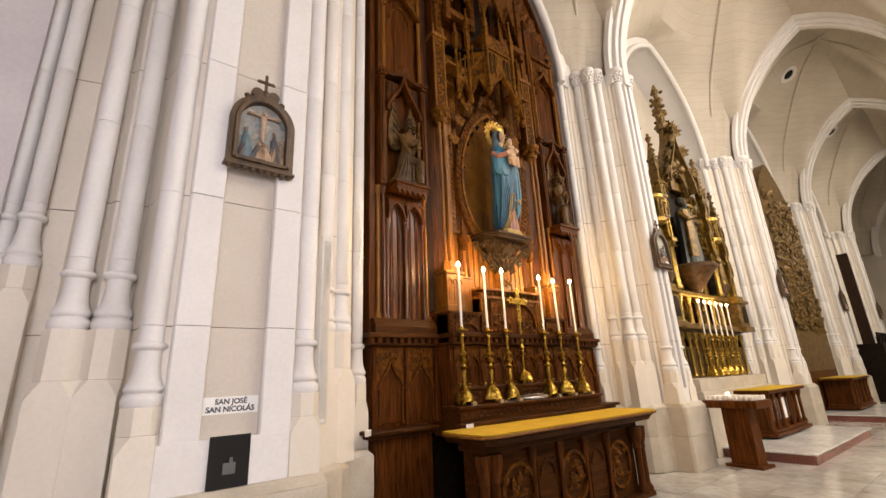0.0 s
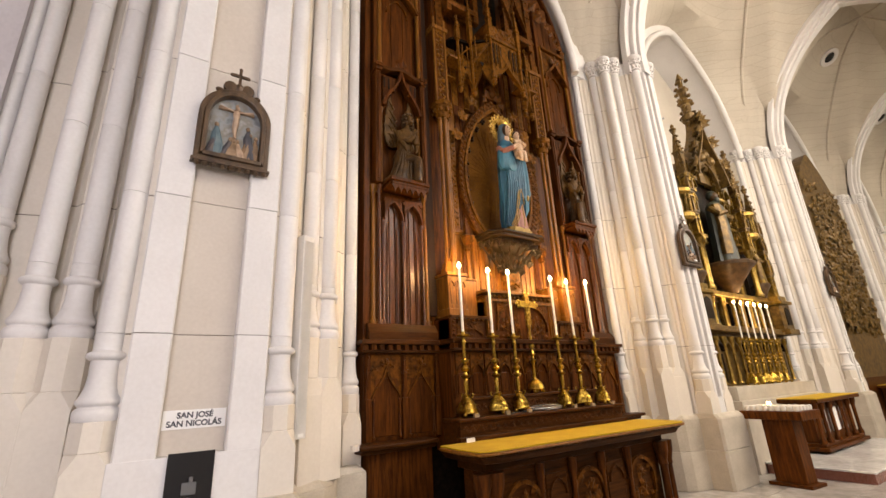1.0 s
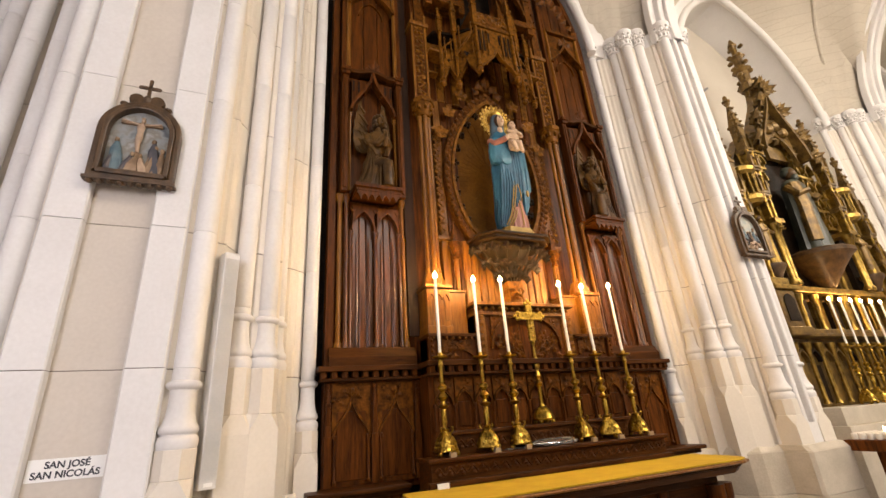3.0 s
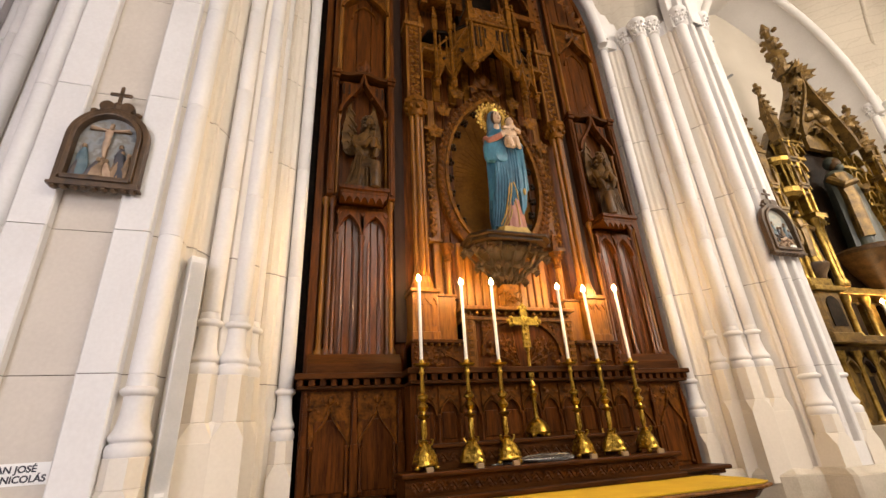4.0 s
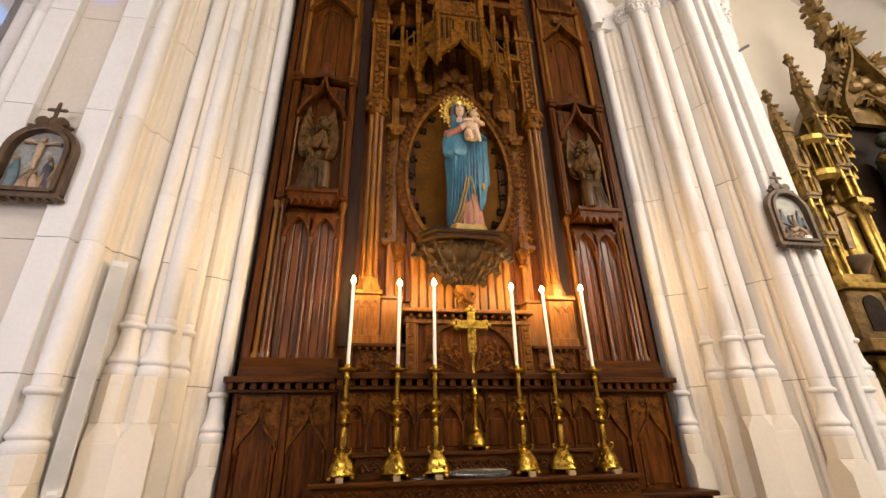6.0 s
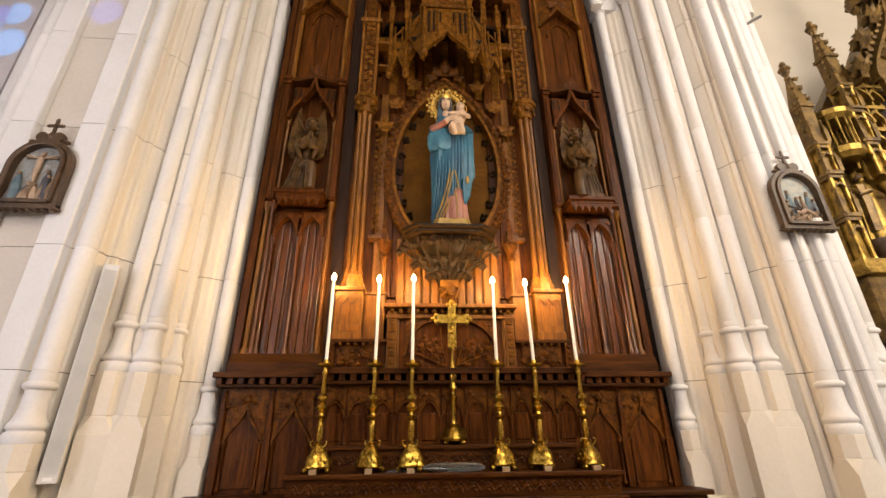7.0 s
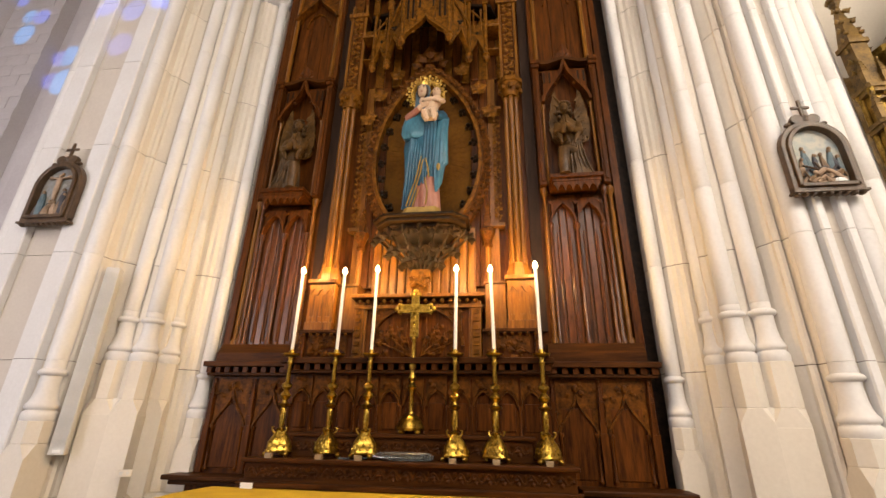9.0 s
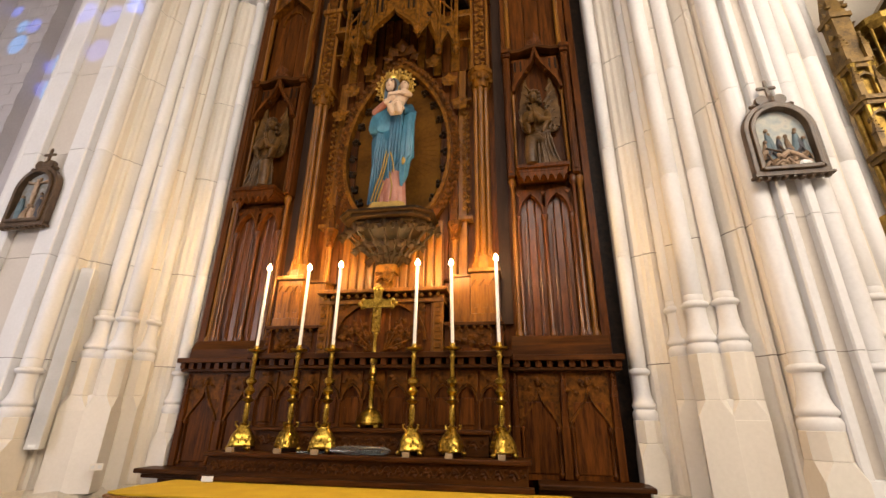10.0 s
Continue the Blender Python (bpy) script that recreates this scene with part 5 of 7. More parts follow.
# ---- candlesticks ----
def candlestick():
    c = thing("candlestick", "tall turned brass altar candlestick on a lobed foot", "candlestick", group="altar candlesticks")
    sh = Shape().lathe([(0.106, 0.040), (0.113, 0.048), (0.112, 0.062), (0.103, 0.074), (0.102, 0.100), (0.094, 0.130), (0.074, 0.165), (0.052, 0.195), (0.037, 0.218), (0.032, 0.230)], 0, 0, 42, wave=3, depth=0.15)
    foot = part("foot", sh, BRASS, c, "embossed brass foot", smooth=True)
    sh = Shape()
    for k in range(27):
        a, row = math.tau * k / 9 + 0.2 * (k // 9), k // 9
        r = (0.100, 0.090, 0.070)[row] * (1 + 0.15 * math.cos(3 * a))
        sh.ball(r * math.cos(a), r * math.sin(a), 0.085 + 0.035 * row, 0.012, 0.012, 0.015, 6, 4)
    part("embossing", sh, BRASS, foot, smooth=True)["kind"] = "stuff"
    for k in range(3):
        a = math.tau * k / 3 + math.tau / 6 + 0.5236
        part("ball_foot", Shape().ball(0.108 * math.cos(a), 0.108 * math.sin(a), 0.024, 0.026, 0.026, 0.024, 8, 6), BRASS, foot, smooth=True)
        x, y = math.cos(a), math.sin(a)
        part("scroll", Shape().tube([(0.05 * x, 0.05 * y, 0.20), (0.075 * x, 0.075 * y, 0.225), (0.08 * x, 0.08 * y, 0.25), (0.06 * x, 0.06 * y, 0.255)], 0.01, 6, 0.006), BRASS, foot, smooth=True)
    stem = [(0.032, 0.22), (0.04, 0.235), (0.022, 0.25), (0.02, 0.27), (0.024, 0.28), (0.024, 0.41), (0.018, 0.42), (0.038, 0.435), (0.05, 0.45), (0.03, 0.465), (0.02, 0.49), (0.034, 0.51), (0.045, 0.53), (0.034, 0.55), (0.02, 0.575),
            (0.03, 0.59), (0.04, 0.605), (0.042, 0.63), (0.028, 0.65), (0.018, 0.66), (0.022, 0.67), (0.018, 0.81), (0.024, 0.82), (0.030, 0.84), (0.02, 0.86), (0.028, 0.89)]
    stem = [(r * 1.18 if r > 0.03 else r * 0.95, z) for r, z in stem]
    stem = part("stem", Shape().lathe(stem, 0, 0, 16), BRASS, c, smooth=True)
    sh = Shape()
    for k in range(5):
        a = math.tau * k / 5
        sh.tube([(0.025 * math.cos(a + u * 0.8), 0.025 * math.sin(a + u * 0.8), 0.28 + 0.026 * u) for u in range(6)], 0.0035, 4)
    part("twist", sh, BRASS, stem, smooth=True)
    part("drip_pan", Shape().lathe([(0.02, 0.89), (0.075, 0.905), (0.085, 0.92), (0.08, 0.921), (0.03, 0.912), (0.022, 0.96), (0.02, 0.96)], 0, 0, 20), BRASS, stem, "shallow brass drip pan", smooth=True)
    return c


def candle(height):
    c = thing("candle", "tall white lit candle in a brass candlestick", "candle", group="altar candles")
    part("wax", Shape().lathe([(0.0165, 0.0), (0.0165, height - 0.012), (0.015, height - 0.003), (0.011, height)], 0, 0, 12), WAX, c, smooth=True)
    part("flame", Shape().lathe([(0.004, height + 0.0), (0.017, height + 0.007), (0.026, height + 0.024), (0.023, height + 0.042), (0.012, height + 0.060), (0.002, height + 0.078)], 0, 0, 10), FLAME, c, "small yellow flame", smooth=True)
    return c


first = None
for x, turn, tall, lean in ((-1.205, 8, 0.80, 0.0), (-0.745, 50, 0.785, 0.0), (-0.395, -12, 0.80, 0.0), (0.42, 3, 0.785, 0.3), (0.785, 55, 0.77, -1.4), (1.215, 20, 0.80, -0.4)):
    m = pose(x, -0.46, 1.272, 0, 0, turn)
    if first is None:
        first = candlestick()
        first.matrix_basis = m
    else:
        copy_thing(first, m)
    tagged(solid("wedge", Shape().box(x - 0.03, x + 0.03, -0.635, -0.60, 1.272, 1.312), PINE), "small pale wooden block under a candlestick", "block", "candlestick blocks")
    c = candle(tall)
    c.matrix_basis = pose(x, -0.46, 2.225, 0, lean, 0)
    d = bpy.data.lights.new("candle_light", "POINT")
    d.energy, d.color, d.shadow_soft_size = 25.0, (1.0, 0.62, 0.25), 0.03
    new("candle_light", d).location = (x + math.sin(radians(lean)) * 0.9, -0.49, 2.225 + tall + 0.12)

cross = thing("altar_cross", "gilded brass altar cross on a tall knobbed stem", "altar cross", (0.0, -0.365, 1.485))
cross_foot = part("foot", Shape().lathe([(0.115, 0.03), (0.125, 0.05), (0.11, 0.09), (0.09, 0.13), (0.05, 0.165), (0.02, 0.18)], 0, 0, 30, wave=4, depth=0.08), BRASS, cross, "embossed brass foot", smooth=True)
for k in range(4):
    a = math.tau * (k + 0.5) / 4
    part("ball_foot", Shape().ball(0.11 * math.cos(a), 0.08 * math.sin(a), 0.018, 0.026, 0.022, 0.018, 8, 6), BRASS, cross_foot, smooth=True)
part("stem", Shape().lathe([(0.03, 0.175), (0.02, 0.20), (0.022, 0.21), (0.022, 0.37), (0.036, 0.39), (0.048, 0.41), (0.03, 0.43), (0.02, 0.46), (0.04, 0.49), (0.028, 0.53), (0.022, 0.55), (0.034, 0.58), (0.042, 0.60), (0.03, 0.65), (0.018, 0.70), (0.016, 0.84), (0.028, 0.86), (0.02, 0.88)], 0, 0, 16), BRASS, cross, smooth=True)
upright = part("cross_upright", Shape().box(-0.042, 0.042, -0.014, 0.014, 0.88, 1.30), BRASS, cross, bevel=0.004)
part("cross_arm", Shape().box(-0.15, 0.15, -0.018, 0.012, 1.126, 1.214), BRASS, cross, bevel=0.004)
sh = Shape()
for x, z in ((0, 1.32), (-0.155, 1.172), (0.155, 1.172)):
    for q in range(4):
        a = math.tau * q / 4
        sh.ball(x + 0.034 * math.cos(a), 0, z + 0.034 * math.sin(a), 0.027, 0.014, 0.027, 8, 5)
for q in range(8):
    a = math.tau * (q + 0.5) / 8
    sh.tube([(0.04 * math.cos(a), -0.012, 1.172 + 0.04 * math.sin(a)), (0.10 * math.cos(a), -0.012, 1.172 + 0.10 * math.sin(a))], 0.008, 5, 0.003)
for q in range(5):
    sh.ball(0, -0.014, 0.93 + 0.05 * q, 0.016, 0.008, 0.02, 6, 4)
part("cross_ornament", sh, BRASS, upright, smooth=True)


# ---- statues: one plain mesh each ----
def mother_and_child():
    sh = Shape()
    sh.use(7).box(-0.21, 0.21, -0.16, 0.14, 0.0, 0.035, 0.05).box(-0.195, 0.195, -0.145, 0.13, 0.035, 0.075, 0.05)
    # rose robe, seen below the mantle
    sh.use(2)
    draped(sh, [(0.07, 0.03, -0.04, 0.155, 0.11, 0.10, 11), (0.25, 0.03, -0.03, 0.14, 0.105, 0.10, 11), (0.55, 0.02, -0.01, 0.13, 0.09, 0.06, 9)], seed=0.7)
    # blue mantle
    sh.use(0)
    draped(sh, [(0.08, -0.11, 0.02, 0.10, 0.09, 0.16, 7), (0.25, -0.08, 0.02, 0.135, 0.105, 0.20, 9), (0.42, -0.03, 0.0, 0.18, 0.12, 0.20, 9), (0.62, 0.0, -0.015, 0.205, 0.135, 0.21, 9), (0.82, 0.0, -0.02, 0.215, 0.14, 0.18, 9), (1.0, 0.0, -0.02, 0.22, 0.135, 0.08, 7), (1.16, 0.0, -0.01, 0.21, 0.125, 0.04, 5),
                (1.28, -0.01, 0.0, 0.18, 0.11, 0.03, 5), (1.37, -0.03, 0.0, 0.12, 0.09, 0.02, 4), (1.43, -0.04, 0.0, 0.065, 0.06, 0.0, 4)], seed=2.1)
    # centre folds falling from the waist
    for j in range(4):
        x = 0.005 + 0.036 * j
        sh.tube([(x + 0.01, -0.13, 1.08), (x + 0.005, -0.155, 0.80), (x, -0.15, 0.55), (x - 0.012 * j, -0.125, 0.34 + 0.05 * j)], 0.026, 8, 0.012)
    for j in range(5):
        x = -0.17 + 0.034 * j
        sh.tube([(x * 0.8, -0.115, 0.95), (x, -0.125 - 0.01 * j, 0.62), (x - 0.02, -0.105, 0.35), (x * 0.7 - 0.10, -0.065, 0.09)], 0.020, 7, 0.012)
    # paler cape over the arm and the fold hanging at the other side
    sh.use(8)
    draped(sh, [(0.88, -0.06, -0.085, 0.13, 0.070, 0.14, 7), (0.90, -0.07, -0.085, 0.165, 0.085, 0.14, 7), (0.97, -0.085, -0.08, 0.178, 0.090, 0.11, 7), (1.08, -0.10, -0.07, 0.168, 0.090, 0.08, 6), (1.20, -0.10, -0.05, 0.14, 0.085, 0.04, 5), (1.28, -0.09, -0.02, 0.10, 0.07, 0.02, 5)], 32, 1.0)
    draped(sh, [(0.26, 0.145, -0.085, 0.012, 0.015, 0.1, 4), (0.36, 0.165, -0.095, 0.040, 0.035, 0.22, 5), (0.55, 0.175, -0.10, 0.060, 0.050, 0.22, 5), (0.58, 0.19, -0.10, 0.075, 0.055, 0.22, 5), (0.8, 0.195, -0.10, 0.068, 0.055, 0.2, 5), (1.0, 0.20, -0.09, 0.065, 0.055, 0.16, 5), (1.16, 0.20, -0.06, 0.075, 0.06, 0.08, 4)], 24, 0.3)
    # gilded lining where the mantle turns over
    sh.use(7)
    for j, (x0, z0, x1, z1) in enumerate(((-0.02, 0.64, -0.085, 0.32), (0.005, 0.60, -0.06, 0.30), (-0.085, 0.32, -0.17, 0.095), (-0.055, 0.30, -0.135, 0.095), (-0.03, 0.27, -0.10, 0.095), (0.03, 0.62, 0.075, 0.40))):
        sh.tube([(x0, -0.166, z0), ((x0 + x1) / 2 + 0.008, -0.162, (z0 + z1) / 2), (x1, -0.150 if z1 > 0.2 else -0.115, z1)], 0.009, 6, 0.008)
    sh.ball(0.175, -0.145, 0.52, 0.022, 0.016, 0.045, 8, 6)
    sh.tube([(0.03, -0.150, 0.40), (0.06, -0.140, 0.24), (0.05, -0.150, 0.10)], 0.008, 5)
    sh.use(2)
    sh.tube([(-0.20, -0.02, 1.24), (-0.20, -0.12, 1.16), (-0.06, -0.19, 1.22)], 0.048, 10, 0.036)
    sh.use(0)
    sh.tube([(0.18, -0.02, 1.24), (0.22, -0.10, 1.15), (0.15, -0.16, 1.13)], 0.055, 10, 0.04)
    # veil, face and neck
    sh.use(3)
    draped(sh, [(1.30, -0.05, 0.02, 0.12, 0.075, 0.05, 5), (1.44, -0.05, 0.015, 0.10, 0.08, 0.04, 5), (1.56, -0.05, 0.0, 0.095, 0.085, 0.03, 5), (1.64, -0.05, -0.01, 0.08, 0.075, 0.0, 5), (1.69, -0.05, -0.01, 0.04, 0.045, 0.0, 5)], 24)
    sh.use(4)
    sh.ball(-0.05, -0.068, 1.55, 0.074, 0.055, 0.098, 14, 8)
    sh.use(1)
    sh.ball(-0.05, -0.085, 1.54, 0.057, 0.058, 0.088, 14, 10).ball(-0.05, -0.05, 1.41, 0.042, 0.045, 0.08, 10, 6)
    sh.ball(-0.05, -0.146, 1.535, 0.010, 0.012, 0.022, 6, 5)
    sh.use(4)
    for e in (-0.024, 0.024):
        sh.ball(-0.05 + e, -0.134, 1.560, 0.011, 0.009, 0.0055, 8, 5)
        sh.ball(-0.05 + e, -0.131, 1.580, 0.014, 0.008, 0.003, 6, 4)
    sh.use(2)
    sh.ball(-0.05, -0.139, 1.500, 0.015, 0.008, 0.006, 6, 4)
    sh.use(1)
    sh.ball(-0.05, -0.20, 1.23, 0.035, 0.03, 0.04, 8, 6).ball(0.13, -0.18, 1.14, 0.04, 0.03, 0.03, 8, 6)
    for k in range(4):
        sh.tube([(-0.04, -0.21, 1.215 + 0.018 * k), (0.02, -0.225, 1.23 + 0.018 * k), (0.06, -0.21, 1.235 + 0.018 * k)], 0.009, 5)
    # child seated sideways on her arm, a cloth round its hips
    sh.tube([(0.135, -0.10, 1.40), (0.125, -0.13, 1.33), (0.085, -0.155, 1.24), (0.045, -0.165, 1.17)], 0.062, 12, 0.070)
    sh.ball(0.125, -0.09, 1.50, 0.052, 0.052, 0.066, 12, 8).ball(0.125, -0.142, 1.495, 0.008, 0.01, 0.012, 6, 4).ball(0.125, -0.09, 1.43, 0.03, 0.03, 0.04, 8, 5)
    sh.tube([(0.17, -0.11, 1.38), (0.215, -0.15, 1.33), (0.165, -0.215, 1.30), (0.10, -0.225, 1.32)], 0.032, 8, 0.020)
    sh.tube([(0.09, -0.14, 1.38), (0.03, -0.19, 1.34), (-0.03, -0.20, 1.33)], 0.028, 8, 0.018)
    sh.tube([(0.06, -0.19, 1.17), (0.11, -0.245, 1.16), (0.135, -0.235, 1.06), (0.14, -0.255, 1.03)], 0.042, 8, 0.020)
    sh.tube([(0.02, -0.19, 1.17), (0.01, -0.25, 1.14), (0.045, -0.245, 1.05), (0.04, -0.27, 1.02)], 0.040, 8, 0.020)
    sh.use(9)
    draped(sh, [(1.08, 0.06, -0.18, 0.062, 0.05, 0.22, 7), (1.12, 0.058, -0.185, 0.082, 0.062, 0.22, 7), (1.18, 0.065, -0.18, 0.084, 0.064, 0.16, 7), (1.22, 0.08, -0.165, 0.072, 0.06, 0.08, 6)], 28, 0.6)
    sh.use(1)
    sh.use(4)
    sh.ball(0.125, -0.075, 1.53, 0.054, 0.054, 0.048, 12, 6)
    for e in (-0.019, 0.019):
        sh.ball(0.125 + e, -0.135, 1.512, 0.009, 0.006, 0.005, 6, 4)
    # crown and starred halo
    sh.use(6)
    sh.lathe([(0.068, 1.63), (0.075, 1.65), (0.078, 1.69), (0.072, 1.69), (0.066, 1.64)], -0.05, -0.01, 20)
    for k in range(10):
        a = math.tau * k / 10
        sh.tube([(-0.05 + 0.075 * math.cos(a), -0.01 + 0.075 * math.sin(a), 1.68), (-0.05 + 0.09 * math.cos(a), -0.01 + 0.09 * math.sin(a), 1.75)], 0.014, 5, 0.004)
    ring = [(-0.03 + 0.185 * math.cos(math.tau * k / 40), 0.06, 1.62 + 0.185 * math.sin(math.tau * k / 40)) for k in range(41)]
    sh.tube(ring, 0.012, 6)
    for k in range(36):
        a = math.tau * k / 36
        r = 0.215 if k % 2 else 0.24
        sh.tube([(-0.03 + 0.13 * math.cos(a), 0.06, 1.62 + 0.13 * math.sin(a)), (-0.03 + r * math.cos(a), 0.06, 1.62 + r * math.sin(a))], 0.006, 4)
        for q, size in ((r, 0.020), (0.175, 0.015), (0.145 if k % 2 else 0.155, 0.013)):
            sh.ball(-0.03 + q * math.cos(a + 0.08 * (q < 0.2)), 0.05, 1.62 + q * math.sin(a + 0.08 * (q < 0.2)), size, 0.014, size, 6, 4)
    halo = [(0.125 + 0.085 * math.cos(math.tau * k / 24), -0.04, 1.51 + 0.085 * math.sin(math.tau * k / 24)) for k in range(25)]
    sh.tube(halo, 0.008, 5)
    return sh


GOLDPAINT = surface("gold_paint", (0.45, 0.27, 0.05), (0.90, 0.62, 0.16), 14.0, rough=(0.22, 0.4), bump=0.2, fine=60, metal=0.9)
SWADDLE = surface("cream_painted_cloth", (0.40, 0.27, 0.16), (0.58, 0.43, 0.29), 12.0, rough=(0.4, 0.55), bump=0.15, fine=40)
BASEGOLD = surface("yellow_gilt_base", (0.28, 0.165, 0.025), (0.46, 0.285, 0.05), 10.0, rough=(0.4, 0.6), bump=0.1, metal=0.15)
ob = solid("statue", mother_and_child(), [BLUE, SKIN, ROSE, VEIL, HAIR, BRONZE, GOLDPAINT, BASEGOLD, LIGHTBLUE, SWADDLE], smooth=True, at=(0.025, -0.28, 3.70))
ob.scale = (1.04, 1.0, 1.125)
tagged(ob, "painted statue of a crowned mother holding a child, blue mantle", "statue")


def wing_outline(e):
    """A raised wing with a scalloped trailing edge, as (x, z); e is its side."""
    rim = [(0.03, 0.66), (0.05, 0.80), (0.085, 0.96), (0.125, 1.14), (0.165, 1.36)]
    trail = [(0.20, 1.30), (0.215, 1.20), (0.235, 1.17), (0.24, 1.07), (0.265, 1.03), (0.262, 0.94), (0.285, 0.90), (0.275, 0.81), (0.285, 0.76), (0.26, 0.68), (0.26, 0.63), (0.22, 0.57), (0.15, 0.55), (0.08, 0.57)]
    return [(e * x * 0.86, z) for x, z in rim + trail]


def kneeling_angel(s):
    """A slim robed angel on its knees, turned to the middle, its wings raised behind it."""
    sh = Shape()
    # skirt: upright thighs, hem trailing over the heels, one knee put forward
    sh.use(0)
    draped(sh, [(0.0, -0.06, 0.0, 0.225, 0.12, 0.10, 9), (0.05, -0.055, 0.0, 0.20, 0.12, 0.12, 9), (0.12, -0.035, 0.0, 0.155, 0.115, 0.13, 8), (0.24, -0.02, -0.005, 0.135, 0.11, 0.13, 8), (0.38, -0.02, -0.005, 0.125, 0.10, 0.11, 7), (0.48, -0.01, -0.01, 0.095, 0.085, 0.08, 7), (0.54, 0.0, -0.01, 0.088, 0.08, 0.05, 6)], 40, 0.9)
    sh.tube([(-0.01, -0.05, 0.33), (0.06, -0.12, 0.34), (0.115, -0.165, 0.31), (0.125, -0.165, 0.14), (0.12, -0.16, 0.0)], 0.075, 12, 0.062)
    for k in range(6):
        x = 0.085 - 0.045 * k
        sh.tube([(x * 0.5 - 0.02, -0.105, 0.45), (x * 0.9, -0.135 + 0.008 * k, 0.26), (x * 1.3 - 0.02, -0.135 + 0.01 * k, 0.02)], 0.017, 6, 0.013)
    # torso, shoulders, neck
    sh.use(1)
    draped(sh, [(0.50, 0.0, -0.01, 0.098, 0.085, 0.06, 6), (0.58, 0.01, -0.015, 0.105, 0.085, 0.06, 6), (0.68, 0.015, -0.02, 0.118, 0.085, 0.05, 5), (0.76, 0.02, -0.02, 0.128, 0.075, 0.02, 5), (0.81, 0.025, -0.025, 0.085, 0.06, 0.0, 5), (0.85, 0.03, -0.03, 0.042, 0.042, 0.0, 5), (0.89, 0.035, -0.04, 0.036, 0.038, 0.0, 5)], 32, 0.3)
    # wide sleeves that meet in joined palms
    for e, reach in ((-1, 0.02), (1, 0.10)):
        sh.tube([(0.02 + e * 0.115, -0.03, 0.74), (0.03 + e * 0.125, -0.10, 0.60), (0.05 + e * 0.05, -0.165, 0.58), (0.075 + e * 0.012, -0.195, 0.66)], 0.052, 10, 0.034)
        sh.tube([(0.03 + e * 0.115, -0.10, 0.60), (0.04 + e * 0.09, -0.13, 0.50), (0.05 + e * 0.07, -0.13, 0.43)], 0.04, 8, 0.012)
        sh.ball(0.08 + e * 0.013, -0.205, 0.715, 0.014, 0.022, 0.055, 8, 6)
    # head bowed to the middle, face and long curls
    sh.ball(0.055, -0.075, 0.965, 0.056, 0.064, 0.078, 14, 9).ball(0.072, -0.137, 0.955, 0.009, 0.012, 0.018, 6, 5).ball(0.065, -0.12, 0.915, 0.026, 0.022, 0.018, 8, 5)
    sh.use(0)
    rnd = random.Random(21)
    for k in range(34):
        a, z = math.tau * k / 11.3, 0.86 + 0.19 * (k / 34)
        r = 0.068 if z < 1.0 else 0.068 * math.sqrt(max(1 - ((z - 1.0) / 0.06) ** 2, 0.05))
        if math.sin(a - 0.25) > -0.62 or z > 1.01:
            sh.ball(0.045 + r * math.cos(a), -0.05 + r * math.sin(a), z, 0.025 + 0.006 * rnd.random(), 0.026, 0.027, 7, 5)
    # wings with rows of feathers
    sh.use(1)
    for e in (-1, 1):
        sh.front([(-0.02 + x, z) for x, z in wing_outline(e)], 0.055, 0.085)
        for row, (n, x0, z0, x1, z1, y) in enumerate(((6, 0.130, 1.22, 0.175, 0.64, 0.05), (5, 0.10, 1.04, 0.125, 0.66, 0.043))):
            for k in range(n):
                u = k / (n - 1)
                x, z = x0 + (x1 - x0) * u, z0 + (z1 - z0) * u
                sh.tube([(-0.02 + e * (x - 0.035), y + 0.004, z - 0.06), (-0.02 + e * x, y, z), (-0.02 + e * (x + 0.03), y + 0.01, z + 0.05 - 0.08 * u)], 0.018, 6, 0.010)
    if s > 0:
        sh.v = [(-x, y, z) for x, y, z in sh.v]
        sh.f = [t[::-1] for t in sh.f]
    return sh


for s, note in ((-1, "kneeling carved wooden angel with raised wings in prayer"), (1, "kneeling carved wooden angel with spread wings, palms joined")):
    tagged(solid("angel_statue", kneeling_angel(s), [BRONZE, ANGEL], smooth=True, at=(s * 1.75, -0.09, 4.215)), note, "statue", "kneeling angels")


# ---- stations hung on the piers ----
def painting(name, tones, seed):
    """A blurred painted scene of patches in a few tones."""
    m = make(name, 0.55)
    t = m.node_tree
    n, k = t.nodes, t.links.new
    co, mp, no, ramp = n.new("ShaderNodeTexCoord"), n.new("ShaderNodeMapping"), n.new("ShaderNodeTexNoise"), n.new("ShaderNodeValToRGB")
    mp.inputs["Location"].default_value = (seed, seed * 0.7, seed * 0.3)
    no.inputs["Scale"].default_value, no.inputs["Detail"].default_value = 9.0, 4.0
    k(co.outputs["Object"], mp.inputs[0])
    k(mp.outputs[0], no.inputs["Vector"])
    k(no.outputs[0], ramp.inputs[0])
    ramp.color_ramp.elements[0].position, ramp.color_ramp.elements[1].position = 0.3, 0.7
    for i, c in enumerate(tones[1:-1]):
        ramp.color_ramp.elements.new(0.3 + 0.4 * (i + 1) / (len(tones) - 1))
    for e, c in zip(ramp.color_ramp.elements, tones):
        e.color = (*c, 1)
    k(ramp.outputs[0], n["Principled BSDF"].inputs["Base Color"])
    return m


